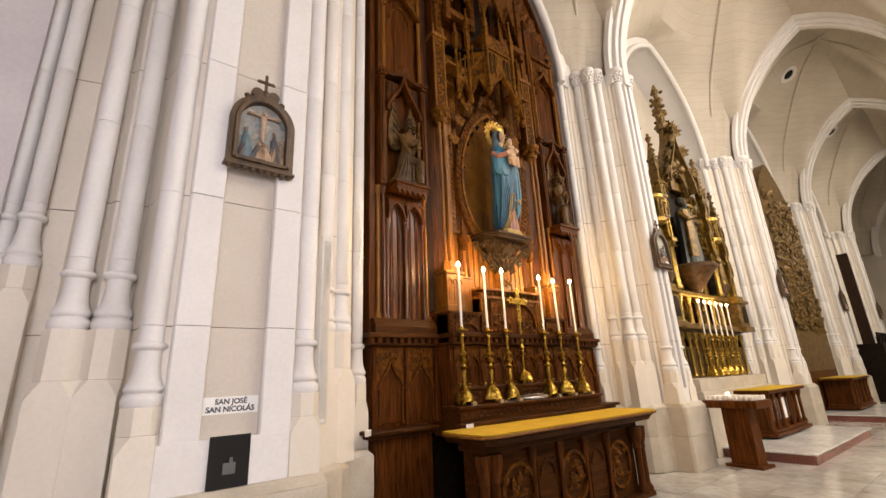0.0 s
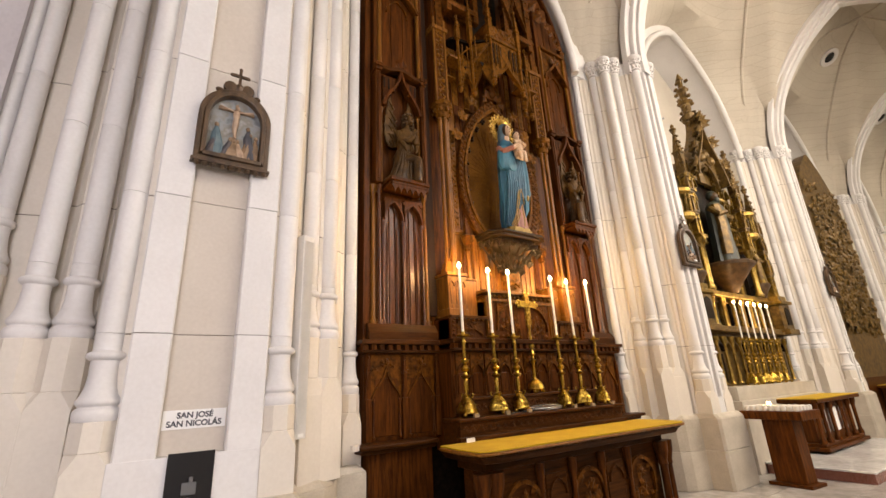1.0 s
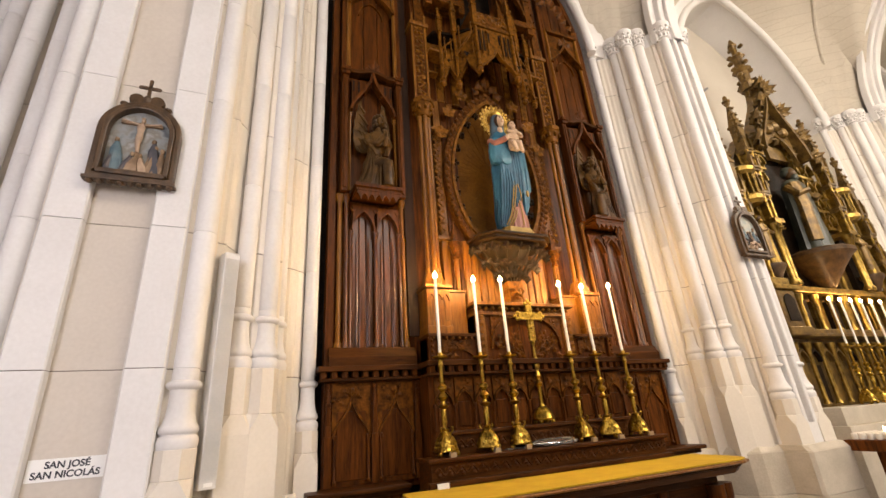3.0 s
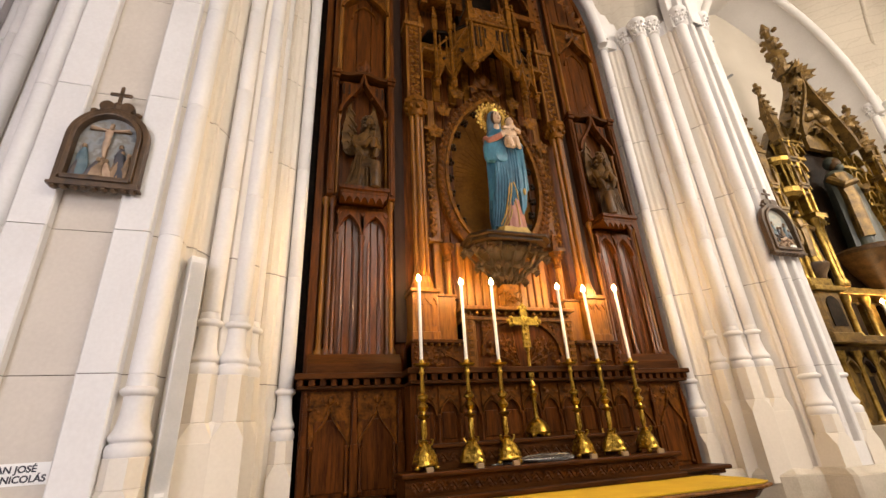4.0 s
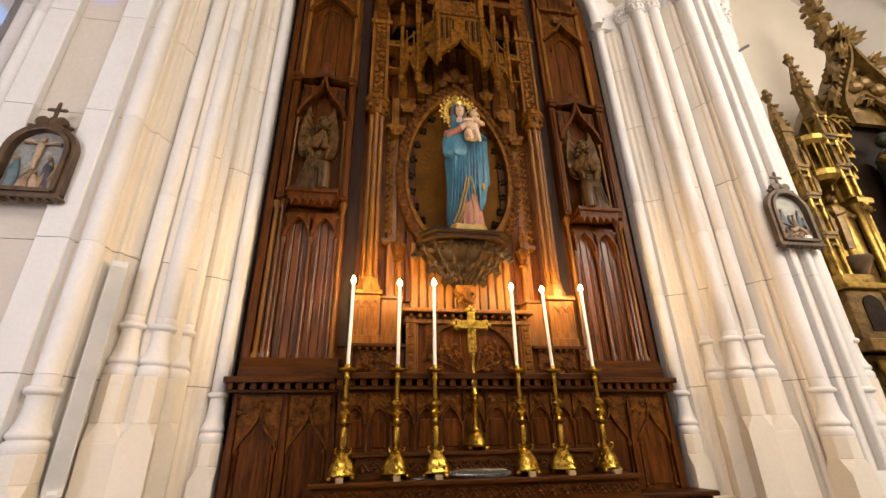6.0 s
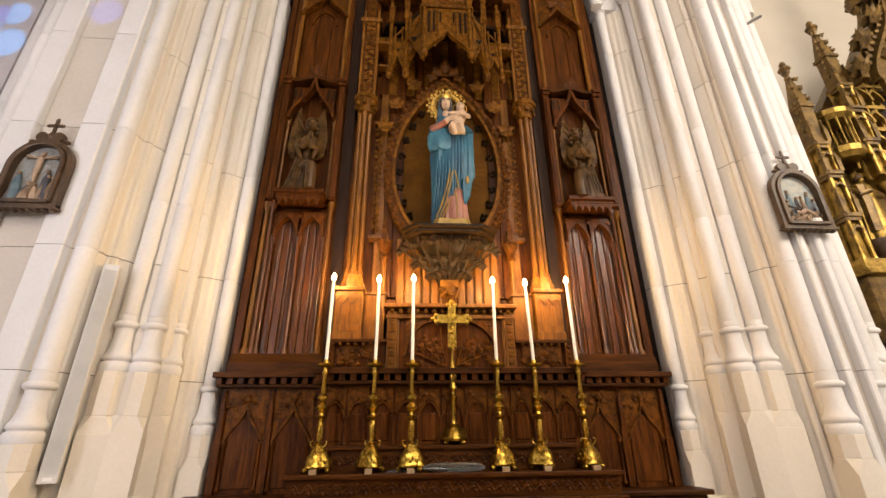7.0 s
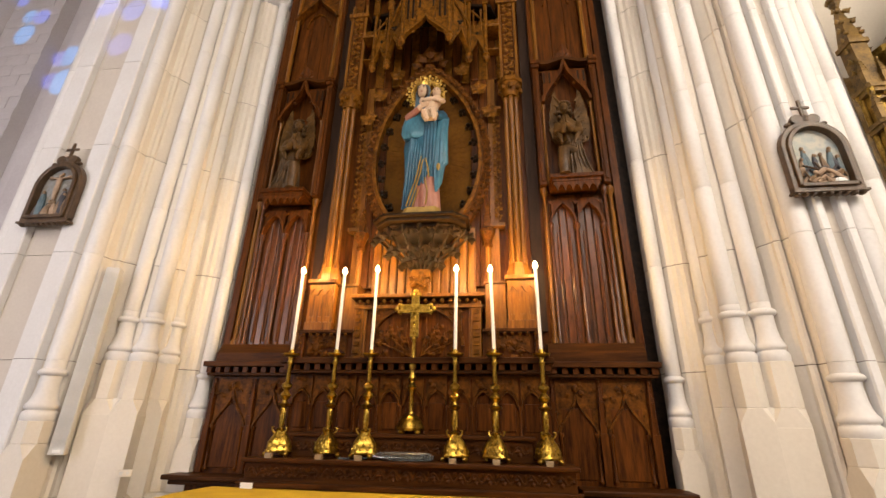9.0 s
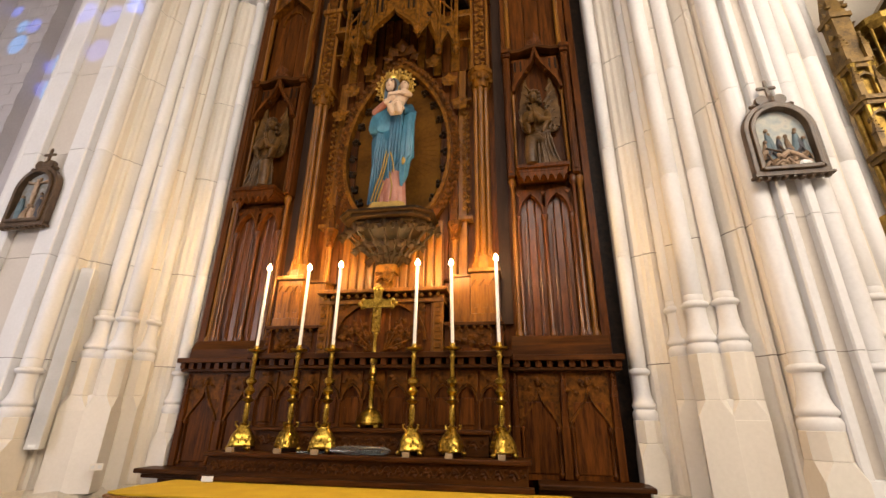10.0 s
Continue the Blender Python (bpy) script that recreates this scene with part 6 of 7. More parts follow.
SKYTONE = painting("painted_sky", [(0.20, 0.24, 0.24), (0.32, 0.34, 0.31), (0.44, 0.41, 0.33), (0.27, 0.30, 0.29)], 1.0)
DUSK = painting("painted_dusk_sky", [(0.10, 0.11, 0.115), (0.24, 0.25, 0.245), (0.19, 0.17, 0.14), (0.34, 0.34, 0.32)], 5.0)
TEAL = painting("painted_dull_blue_robes", [(0.04, 0.07, 0.085), (0.09, 0.14, 0.16), (0.15, 0.17, 0.17)], 6.0)
EARTH = painting("painted_ground", [(0.10, 0.06, 0.03), (0.24, 0.15, 0.08), (0.36, 0.25, 0.15)], 2.0)
DARKBLUE = painting("painted_dark_robes", [(0.022, 0.024, 0.032), (0.055, 0.052, 0.060), (0.10, 0.075, 0.06)], 3.0)
PALE = painting("painted_pale_figures", [(0.26, 0.16, 0.10), (0.42, 0.29, 0.19), (0.32, 0.23, 0.16)], 4.0)


def station(x, y, kind, group="stations of the cross"):
    note = "brown arched wooden frame holding a painted relief, cross on top"
    s = thing("station_of_the_cross", note, "wall relief", (x, y, 3.445), group)
    line = [(0.30, 0.06)] + [(0.30, 0.52)] + [(a * 0.30, 0.52 + b * 0.30) for a, b in arch_line(1.0, 1.02, 10)[1:-1]] + [(-0.30, 0.52), (-0.30, 0.06)]
    hole = [(0.215, 0.13)] + [(0.215, 0.50)] + [(a * 0.215, 0.50 + b * 0.235) for a, b in arch_line(1.0, 1.02, 10)[1:-1]] + [(-0.215, 0.50), (-0.215, 0.13)]
    line2 = [(x0 + (x1 - x0) * 0.55, z0 + (z1 - z0) * 0.55) for (x0, z0), (x1, z1) in zip(line, hole)]
    frame_part = part("frame", Shape().band(line, line2, -0.075, 0.0).box(-0.30, 0.30, -0.075, 0.0, 0.06, 0.10), FRAME, s, bevel=0.01)
    part("inner_frame", Shape().band(line2, hole, -0.10, 0.0).box(-0.235, 0.235, -0.10, 0.0, 0.09, 0.13), FRAME, frame_part, bevel=0.008)
    sh = Shape().box(-0.315, 0.315, -0.09, 0.0, 0.035, 0.06)
    for k in range(9):
        sh.ball(-0.27 + 0.0675 * k, -0.045, 0.03, 0.03, 0.04, 0.022, 6, 5)
    part("scalloped_sill", sh, FRAME, frame_part, bevel=0.004)
    sh = Shape()
    for e in (-1, 1):
        sh.lathe([(0.001, -0.03), (0.055, -0.028), (0.06, 0.0), (0.055, 0.028), (0.001, 0.03)], 0, 0, 14)
        sh.v[-70:] = [(e * 0.075 + x0, -0.04 + z0, 0.85 + y0) for x0, y0, z0 in sh.v[-70:]]
        sh.ball(e * 0.16, -0.04, 0.80, 0.035, 0.03, 0.022, 8, 5)
    sh.ball(0, -0.05, 0.86, 0.04, 0.03, 0.05, 8, 6)
    part("crest", sh, FRAME, frame_part)
    sh = Shape().box(-0.013, 0.013, -0.055, -0.03, 0.88, 1.07).box(-0.068, 0.068, -0.055, -0.03, 0.985, 1.011)
    for x0, z0 in ((0, 1.075), (-0.072, 0.998), (0.072, 0.998)):
        sh.ball(x0, -0.042, z0, 0.019, 0.012, 0.019, 6, 5)
    part("cross", sh, FRAME, s, bevel=0.003)
    part("picture", Shape().front([(a, b) for a, b in hole], -0.03, -0.02), DUSK if kind == "crucifix" else SKYTONE, s, "painted background")
    sh = Shape().ball(0, -0.03, 0.15, 0.20, 0.03, 0.07, 14, 6)
    part("relief_ground", sh, EARTH, s)
    # low relief shapes
    if kind == "crucifix":
        part("relief_cross", Shape().box(-0.012, 0.012, -0.05, -0.03, 0.2, 0.68).box(-0.15, 0.15, -0.055, -0.03, 0.60, 0.62), EARTH, s)
        rnd = random.Random(5)
        for a, b, h, lean, paint in ((-0.165, 0.036, 0.20, 0.01, DARKBLUE), (-0.125, 0.040, 0.28, -0.01, TEAL), (-0.075, 0.034, 0.16, 0.02, DARKBLUE), (0.075, 0.032, 0.15, -0.02, PALE), (0.105, 0.036, 0.24, 0.01, EARTH), (0.145, 0.040, 0.30, -0.015, DARKBLUE), (0.18, 0.028, 0.22, 0.0, EARTH)):
            sh = draped(Shape(), [(0.13, a, -0.04, b * 1.5, 0.03, 0.2, 4), (0.13 + h * 0.45, a + lean, -0.048, b * 1.15, 0.028, 0.2, 5), (0.13 + h * 0.75, a + lean * 2, -0.045, b * 0.95, 0.025, 0.1, 4), (0.13 + h, a + lean * 2, -0.04, b * 0.4, 0.02, 0, 4)], 14, rnd.uniform(0, 6))
            part("relief_robe", sh, paint, s)
            part("relief_head", Shape().ball(a + lean * 2.4, -0.05, 0.15 + h, 0.019, 0.017, 0.023, 8, 6), EARTH, s)
        sh = draped(Shape(), [(0.33, 0.004, -0.055, 0.012, 0.012, 0.0, 4), (0.42, -0.006, -0.058, 0.020, 0.016, 0.05, 4), (0.47, 0.0, -0.06, 0.028, 0.02, 0.1, 5), (0.52, 0.0, -0.06, 0.022, 0.016, 0.0, 4), (0.575, 0.0, -0.06, 0.032, 0.017, 0.0, 4), (0.605, 0.0, -0.06, 0.014, 0.012, 0.0, 4)], 12)
        sh.tube([(-0.14, -0.058, 0.628), (-0.06, -0.06, 0.605), (0, -0.06, 0.588), (0.06, -0.06, 0.605), (0.14, -0.058, 0.628)], 0.008, 6)
        part("relief_body", sh.ball(0.008, -0.065, 0.628, 0.016, 0.016, 0.021, 8, 6), PALE, s)
        sh = draped(Shape(), [(0.14, -0.015, -0.055, 0.06, 0.03, 0.2, 5), (0.20, -0.01, -0.06, 0.045, 0.03, 0.2, 5), (0.27, 0.005, -0.055, 0.022, 0.02, 0.1, 4)], 14)
        part("relief_group", sh.ball(0.012, -0.06, 0.285, 0.018, 0.016, 0.02, 8, 6), EARTH, s)
    else:
        for a, b, h, lean, paint in ((-0.165, 0.026, 0.25, 0.01, EARTH), (-0.13, 0.034, 0.33, 0.012, TEAL), (-0.085, 0.030, 0.37, -0.01, TEAL), (-0.045, 0.026, 0.29, 0.01, DARKBLUE), (0.06, 0.024, 0.30, -0.01, EARTH), (0.095, 0.030, 0.36, 0.012, TEAL), (0.14, 0.032, 0.33, -0.01, DARKBLUE), (0.175, 0.024, 0.27, 0.0, TEAL)):
            sh = draped(Shape(), [(0.22, a, -0.033, b * 1.5, 0.022, 0.2, 4), (0.14 + h * 0.6, a + lean, -0.038, b * 1.1, 0.022, 0.2, 5), (0.14 + h * 0.85, a + lean * 2, -0.036, b * 0.8, 0.018, 0.1, 4), (0.14 + h, a + lean * 2, -0.035, b * 0.35, 0.015, 0, 4)], 14, a * 30)
            part("relief_robe", sh, paint, s)
            part("relief_head", Shape().ball(a + lean * 2.5, -0.042, 0.152 + h, 0.018, 0.016, 0.021, 8, 6), EARTH, s)
        rnd = random.Random(12)
        for k in range(15):
            x0, z0, w = -0.18 + 0.024 * k, 0.145 + 0.12 * rnd.random(), rnd.uniform(-0.06, 0.08)
            path = [(x0 - 0.03, -0.05, z0), (x0 + w * 0.4, -0.07, z0 + 0.03 + 0.05 * rnd.random()), (x0 + w + 0.02, -0.06, z0 + rnd.uniform(-0.02, 0.04))]
            part("relief_limb", Shape().tube(path, 0.018, 7, 0.011), (EARTH, PALE, DARKBLUE, EARTH, EARTH)[k % 5], s)
        sh = Shape().tube([(-0.06, -0.065, 0.22), (0.0, -0.078, 0.27), (0.05, -0.075, 0.25), (0.10, -0.07, 0.22), (0.17, -0.062, 0.16)], 0.026, 8, 0.014)
        part("relief_body", sh.ball(-0.075, -0.07, 0.245, 0.02, 0.018, 0.023, 8, 6), PALE, s)
        part("relief_bars", Shape().tube([(-0.16, -0.062, 0.33), (0.14, -0.072, 0.20)], 0.010, 6).tube([(-0.05, -0.064, 0.36), (0.02, -0.072, 0.20)], 0.010, 6), FRAME, s, "dark carved beam")
        part("relief_cloth", draped(Shape(), [(0.142, 0.125, -0.06, 0.055, 0.02, 0.2, 5), (0.17, 0.12, -0.062, 0.04, 0.02, 0.2, 5), (0.185, 0.11, -0.06, 0.015, 0.012, 0.1, 4)], 14), PAPER, s)
    return s


station(-3.945, -0.94, "crucifix").scale = (0.97, 0.97, 0.97)
st = station(3.69, -0.885, "fall")
st.scale = (0.94, 0.95, 0.94)
for k in (1, 2, 3):
    copy_thing(st, pose(3.69 + PITCH * k, -0.885, 3.445))


# ---- sign, metal box, loudspeaker, socket ----
sign = thing("sign", "white sign with dark capitals on the pier panel", "sign", (-3.985, -0.857, 1.475))
plate = part("plate", Shape().box(-0.205, 0.205, -0.006, 0.0, -0.065, 0.065), PAPER, sign)


def lettering(text, size, at, parent):
    """Flat letters facing the aisle, as a mesh."""
    curve = bpy.data.curves.new("lettering", "FONT")
    curve.body, curve.size, curve.align_x, curve.extrude, curve.offset = text, size, "CENTER", 0.0008, 0.0016
    tmp = new("lettering", curve)
    mesh = bpy.data.meshes.new_from_object(tmp.evaluated_get(bpy.context.evaluated_depsgraph_get()))
    bpy.data.objects.remove(tmp)
    mesh.materials.clear()
    mesh.materials.append(INK)
    ob = new("lettering", mesh)
    ob.parent = parent
    ob.matrix_basis = pose(*at, 90, 0, 0)
    return ob


lettering("SAN JOS\u00c9", 0.056, (0, -0.008, 0.010), plate)
lettering("SAN NICOL\u00c1S", 0.056, (0, -0.008, -0.047), plate)

DULL = make("dull_grey_metal", 0.45, 0.6, (0.16, 0.16, 0.16))
offering = thing("offering_box", "black metal offering box with a small padlocked flap", "offering box", (-3.985, -0.940, 0.86))
door = part("door", Shape().box(-0.145, 0.145, -0.02, 0.0, 0.0, 0.40), BLACK, offering, bevel=0.004)
part("flap", Shape().box(-0.045, 0.045, -0.035, -0.02, 0.13, 0.21), DULL, door, "dull grey flap", bevel=0.006)
part("padlock", Shape().box(-0.005, 0.02, -0.045, -0.03, 0.21, 0.245), DULL, door, bevel=0.004)

speaker = thing("column_loudspeaker", "slim tall light grey column loudspeaker on the pier", "loudspeaker", (-3.205, -0.70, 1.25))
speaker.rotation_euler = (0, 0, radians(27))
housing = part("housing", Shape().box(-0.062, 0.062, -0.06, 0.06, 0.0, 1.80), GREY, speaker, bevel=0.008)
sh = Shape()
for k in range(150):
    sh.box(-0.052, 0.052, -0.067, -0.061, 0.07 + 0.0112 * k, 0.07 + 0.0112 * k + 0.006)
part("grille", sh, GREY, housing, "fine ribbed metal grille")
part("label_plate", Shape().box(-0.03, 0.03, -0.064, -0.06, 0.02, 0.045), PAPER, housing)
part("bracket", Shape().box(-0.015, 0.015, 0.06, 0.14, 0.3, 0.34).box(-0.015, 0.015, 0.06, 0.14, 1.5, 1.54), GREY, speaker)

socket = thing("wall_socket", "white double wall socket low on the pier", "wall socket", (-2.60, -0.565, 1.105))
socket.rotation_euler = (0, 0, radians(38))
part("plate", Shape().box(-0.055, 0.055, -0.008, 0.02, -0.03, 0.03), CREAM, socket, bevel=0.004)
for x in (-0.027, 0.027):
    part("outlet", Shape().box(x - 0.014, x + 0.014, -0.011, -0.008, -0.014, 0.014), GREY, socket)


tagged(solid("iron_rod", Shape().tube([(3.99, -0.74, 6.62), (4.16, -0.70, 6.77), (4.36, -0.66, 6.93), (4.46, -0.65, 7.0)], 0.022, 8), DULL, smooth=True), "short bent dark iron rod fixed to the pier", "rod")


# ---- second bay: gilded altarpiece, altar, platform, offering stand ----
def gilded_altarpiece(x0, seed):
    g = thing("altarpiece", "tall gilded gothic altarpiece with spires and painted statues", "altarpiece", (x0, 0, 0))
    for z0, z1, w, d in ((FLOOR, 0.85, 2.25, 0.75), (0.85, 1.1, 2.1, 0.65), (1.1, 1.35, 1.95, 0.55)):
        part("stone_base", Shape().box(-w, w, -d, 0.9, z0, z1), BEIGE, g, "stone base course", bevel=0.01)
    part("dado", Shape().box(-2.15, 2.15, -0.12, 0.9, 1.35, 2.45), GILTDARK, g)
    for k in range(12):
        x = -1.9 + 0.345 * k
        part("colonnette", Shape().lathe([(0.06, 1.4), (0.035, 1.46), (0.035, 2.2), (0.06, 2.26), (0.07, 2.36)], x, -0.19, 10), GILT, g, smooth=True)
        if k < 11:
            sh = Shape()
            hood(sh, x + 0.172, arch_line(0.12, 0.18, 6), 2.05, 0.03, -0.19, -0.12)
            part("dado_panel", sh.box(x + 0.08, x + 0.265, -0.15, -0.11, 1.42, 2.0), BLACKWOOD_SHADE if k % 3 == 1 else GILTDARK, g)
    sh = Shape().box(-2.26, 2.26, -0.34, 0.9, 2.44, 2.50).box(-2.2, 2.2, -0.28, 0.9, 2.50, 2.58)
    for s in (-1, 1):
        sh.box(*sorted((s * 1.7, s * 2.3)), -0.46, 0.9, 2.44, 2.58)
    part("cornice", sh, GILTDARK, g, bevel=0.012)
    part("back", Shape().box(-2.0, 2.0, 0.15, 0.4, 2.5, 5.6), GILTDARK, g)
    # gallery with dark bays behind the candles
    for k in range(7):
        x = -1.38 + 0.46 * k
        part("gallery_panel", Shape().box(x - 0.15, x + 0.15, -0.04, 0.2, 2.60, 3.16), BLACKWOOD_SHADE if k % 2 else GILT, g, bevel=0.02)
        for e in (-0.23, 0.23):
            if e < 0 or k == 6:
                part("gallery_column", Shape().lathe([(0.07, 2.58), (0.04, 2.66), (0.04, 3.08), (0.075, 3.18), (0.08, 3.24)], x + e, -0.12, 10), GILT, g, smooth=True)
    part("shelf", Shape().box(-1.75, 1.75, -0.24, 0.3, 3.24, 3.30).box(-1.7, 1.7, -0.18, 0.3, 3.30, 3.38), GILT, g, bevel=0.012)
    for s in (-1, 1):
        block = part("corner_block", Shape().box(*sorted((s * 1.72, s * 2.24)), -0.40, 0.3, 2.58, 3.20, 0.05), GILTDARK, g, "gilded corner block with a dark inset", bevel=0.02)
        part("inset", Shape().front([(s * 1.98 + a, 2.68 + b) for a, b in [(-0.14, 0), (0.14, 0)] + [(x, 0.30 + z) for x, z in arch_line(0.14, 0.15, 6)]], -0.415, -0.40), BLACKWOOD_SHADE, block)
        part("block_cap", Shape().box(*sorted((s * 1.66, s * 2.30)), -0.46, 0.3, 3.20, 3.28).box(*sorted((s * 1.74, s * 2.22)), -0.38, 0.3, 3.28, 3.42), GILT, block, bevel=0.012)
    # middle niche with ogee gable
    part("niche", Shape().front([(-0.85, 3.38), (0.85, 3.38), (0.85, 6.2), (0.45, 7.0), (-0.45, 7.0), (-0.85, 6.2)], 0.10, 0.2), BLACKWOOD_SHADE, g)
    part("niche_bracket", Shape().lathe([(0.12, 3.4), (0.22, 3.55), (0.34, 3.72), (0.50, 3.92), (0.60, 4.0), (0.60, 4.06), (0.56, 4.10)], 0, -0.10, 10), BRONZE, g, "dark brown carved bracket", smooth=True)
    line = full(ogee(0.85, 1.9))
    sh = Shape()
    hood(sh, 0, line, 6.3, 0.085, -0.32, -0.05)
    hood(sh, 0, full(ogee(0.72, 1.66)), 6.26, 0.045, -0.37, -0.2)
    for x, z in line[2:-2]:
        sh.ball(x * 0.97, -0.33, 6.30 + z, 0.045, 0.03, 0.045, 7, 5)
    gable, crockets = sh, Shape()
    for i, (x, z) in enumerate(line):
        if i % 4 == 0:
            sh = crockets
            e, big = 1 if x > 0 else -1 if x < 0 else 0, 0.24 + 0.10 * math.sin(i * 2.3) ** 2
            for t in (-1.3, -0.7, 0.0, 0.7, 1.3):
                sh.leaf(x * 1.1, -0.3, 6.33 + z, big * (1 - 0.2 * abs(t)), 1.1 * e + t + 0.2 * math.sin(i * 1.7), 0.9)
            for t in range(5):
                sh.ball(x * 1.12 + 0.07 * e + 0.06 * math.cos(t * 1.26), -0.33, 6.40 + z + 0.06 * math.sin(t * 1.26), 0.05, 0.06, 0.05, 7, 5)
            sh.tube([(x * 1.08, -0.28, 6.32 + z), (x * 1.08 + 0.10 * e, -0.32, 6.42 + z), (x * 1.08 + 0.15 * e, -0.30, 6.36 + z), (x * 1.08 + 0.10 * e, -0.26, 6.33 + z)], 0.045, 6, 0.03)
    part("crocket", crockets, GILTDARK, part("gable", gable, GILTDARK, g))["kind"] = "stuff"
    part("gable_field", Shape().front([(x * 0.98, 6.3 + z) for x, z in line], -0.06, 0.02), GILTDARK, g)
    sh = Shape()
    rnd = random.Random(seed + 50)
    for k in range(60):
        z = rnd.uniform(0.1, 1.5)
        sh.leaf(rnd.uniform(-0.7, 0.7) * (1 - z / 1.9), -0.12, 6.4 + z, 0.22, rnd.uniform(-2.5, 2.5), 0.7)
    part("gable_leaves", sh, GILTDARK, g)
    sh = Shape()
    spandrel(sh, 0, arch_line(0.5, 0.7, 10), 6.1, 7.1, -0.22, -0.15)
    for k in range(3):
        sh.ball(0.24 * (k - 1), -0.25, 7.0 - 0.12 * abs(k - 1), 0.15, 0.1, 0.12, 8, 6)
    part("gable_tracery", sh, GILTDARK, g)
    sh = Shape()
    sh.lathe([(0.16, 8.1), (0.20, 8.25), (0.1, 8.3), (0.13, 8.6), (0.2, 8.68), (0.09, 8.75), (0.1, 9.0), (0.15, 9.08), (0.06, 9.15), (0.07, 9.35), (0.1, 9.42), (0.02, 9.62)], 0, -0.1, 10)
    for k in range(18):
        a, z = k * 1.9, 8.15 + 0.075 * k
        sh.ball(0.15 * math.cos(a), -0.1 + 0.15 * math.sin(a), z, 0.07 - 0.002 * k, 0.07, 0.06, 6, 4)
    part("crest", sh, GILTDARK, g)
    for s in (-1, 1):
        # jamb shaft, column with leafy capital, and fretwork beside the niche
        part("twisted_shaft", Shape().lathe([(0.035 + 0.008 * (i % 2), 3.38 + 0.045 * i) for i in range(58)], s * 0.80, 0.0, 8), GILT, g, smooth=True)
        for e in (-0.05, 0.05):
            part("column", Shape().lathe([(0.07, 3.38), (0.08, 3.44), (0.045, 3.50), (0.045, 4.38), (0.06, 4.42), (0.10, 4.56)], s * 1.2 + e, -0.2, 10), GILT, g, smooth=True)
        sh = Shape().box(*sorted((s * 1.06, s * 1.34)), -0.32, 0.1, 4.56, 4.64)
        foliage(sh, s * 1.2 - 0.13, s * 1.2 + 0.13, -0.30, 4.42, 4.56, 16, 0.08, seed + 5)
        part("capital", sh, GILT, g)
        for k in range(5):
            z, w = 4.72 + 0.40 * k, 1.22 - 0.13 * k
            sh = Shape()
            hood(sh, s * (w + 0.08), arch_line(0.14, 0.20, 6), z + 0.1, 0.035, -0.16, -0.02)
            part("fretwork_arch", sh, GILT, g)
            sh = Shape()
            hood(sh, s * (w - 0.18), arch_line(0.10, 0.18, 6), z + 0.12, 0.03, -0.13, -0.02)
            part("fretwork_arch", sh, GILT, g)
            part("fretwork_rail", Shape().box(*sorted((s * (w - 0.30), s * (w + 0.26))), -0.10, 0.2, z, z + 0.06), GILT, g)
            for j in range(5):
                x = s * (w - 0.28 + 0.13 * j)
                part("fretwork_bar", Shape().box(x - 0.014, x + 0.014, -0.09, 0.0, z + 0.06, z + 0.40), GILT, g)
        part("fretwork_back", Shape().front([(s * 0.85, 4.6), (s * 1.55, 4.6), (s * 1.4, 6.0), (s * 0.9, 6.7)], 0.02, 0.2), GILTDARK, g)
        # round openwork canopy over the side statue
        canopy = part("side_canopy", Shape().lathe([(0.16, 4.92), (0.23, 4.98), (0.23, 5.06), (0.19, 5.10)], s * 1.6, -0.16, 12).lathe([(0.19, 5.52), (0.25, 5.58), (0.25, 5.66), (0.15, 5.72)], s * 1.6, -0.16, 12), GILT, g, "round openwork gilded canopy", bevel=0.006)
        for k in range(12):
            a = math.tau * k / 12
            part("canopy_bar", Shape().lathe([(0.014, 5.08), (0.010, 5.3), (0.016, 5.54)], s * 1.6 + 0.19 * math.cos(a), -0.16 + 0.19 * math.sin(a), 6), GILT, canopy)
        part("side_niche", Shape().box(*sorted((s * 1.40, s * 1.86)), 0.05, 0.2, 3.4, 4.95), BLACKWOOD_SHADE, g)
        part("side_bracket", Shape().lathe([(0.05, 3.38), (0.12, 3.55), (0.20, 3.68), (0.20, 3.74)], s * 1.6, -0.14, 12), FRAME, g, smooth=True)
        # slender towers: clustered shafts, collars and a crocketed spire
        for x, z0, z1, w in ((1.27, 4.64, 7.5, 0.10), (2.02, 3.42, 6.6, 0.10)):
            top = z0 + (z1 - z0) * 0.52
            sh = Shape().box(s * x - w * 0.55, s * x + w * 0.55, -0.20 - w * 0.55, -0.20 + w * 0.55, z0, top)
            for e, d in ((-1, -1), (1, -1), (-1, 1), (1, 1)):
                sh.lathe([(0.04, z0), (0.026, z0 + 0.06), (0.026, top - 0.08), (0.045, top)], s * x + e * w * 0.75, -0.20 + d * w * 0.75, 8)
            tower = part("tower", sh, GILT, g)
            for u in (0.35, 0.72, 1.0):
                z = z0 + (top - z0) * u
                sh = Shape().box(s * x - w * 1.25, s * x + w * 1.25, -0.20 - w * 1.25, -0.20 + w, z, z + 0.05, 0.03).box(s * x - w * 1.05, s * x + w * 1.05, -0.20 - w * 1.05, -0.20 + w, z - 0.05, z, 0.02)
                for e in (-1, 1):
                    pinnacle(sh, s * x + e * w * 0.95, -0.20 - w * 0.95, z + 0.05, z + 0.42, 0.028)
                hood(sh, s * x, arch_line(w * 0.8, w, 6), z - 0.24, 0.022, -0.20 - w, -0.18 - w * 0.6)
                part("collar", sh, GILTDARK, tower)
            sh = Shape()
            pinnacle(sh, s * x, -0.20, top, z1 - 0.08, w * 0.85)
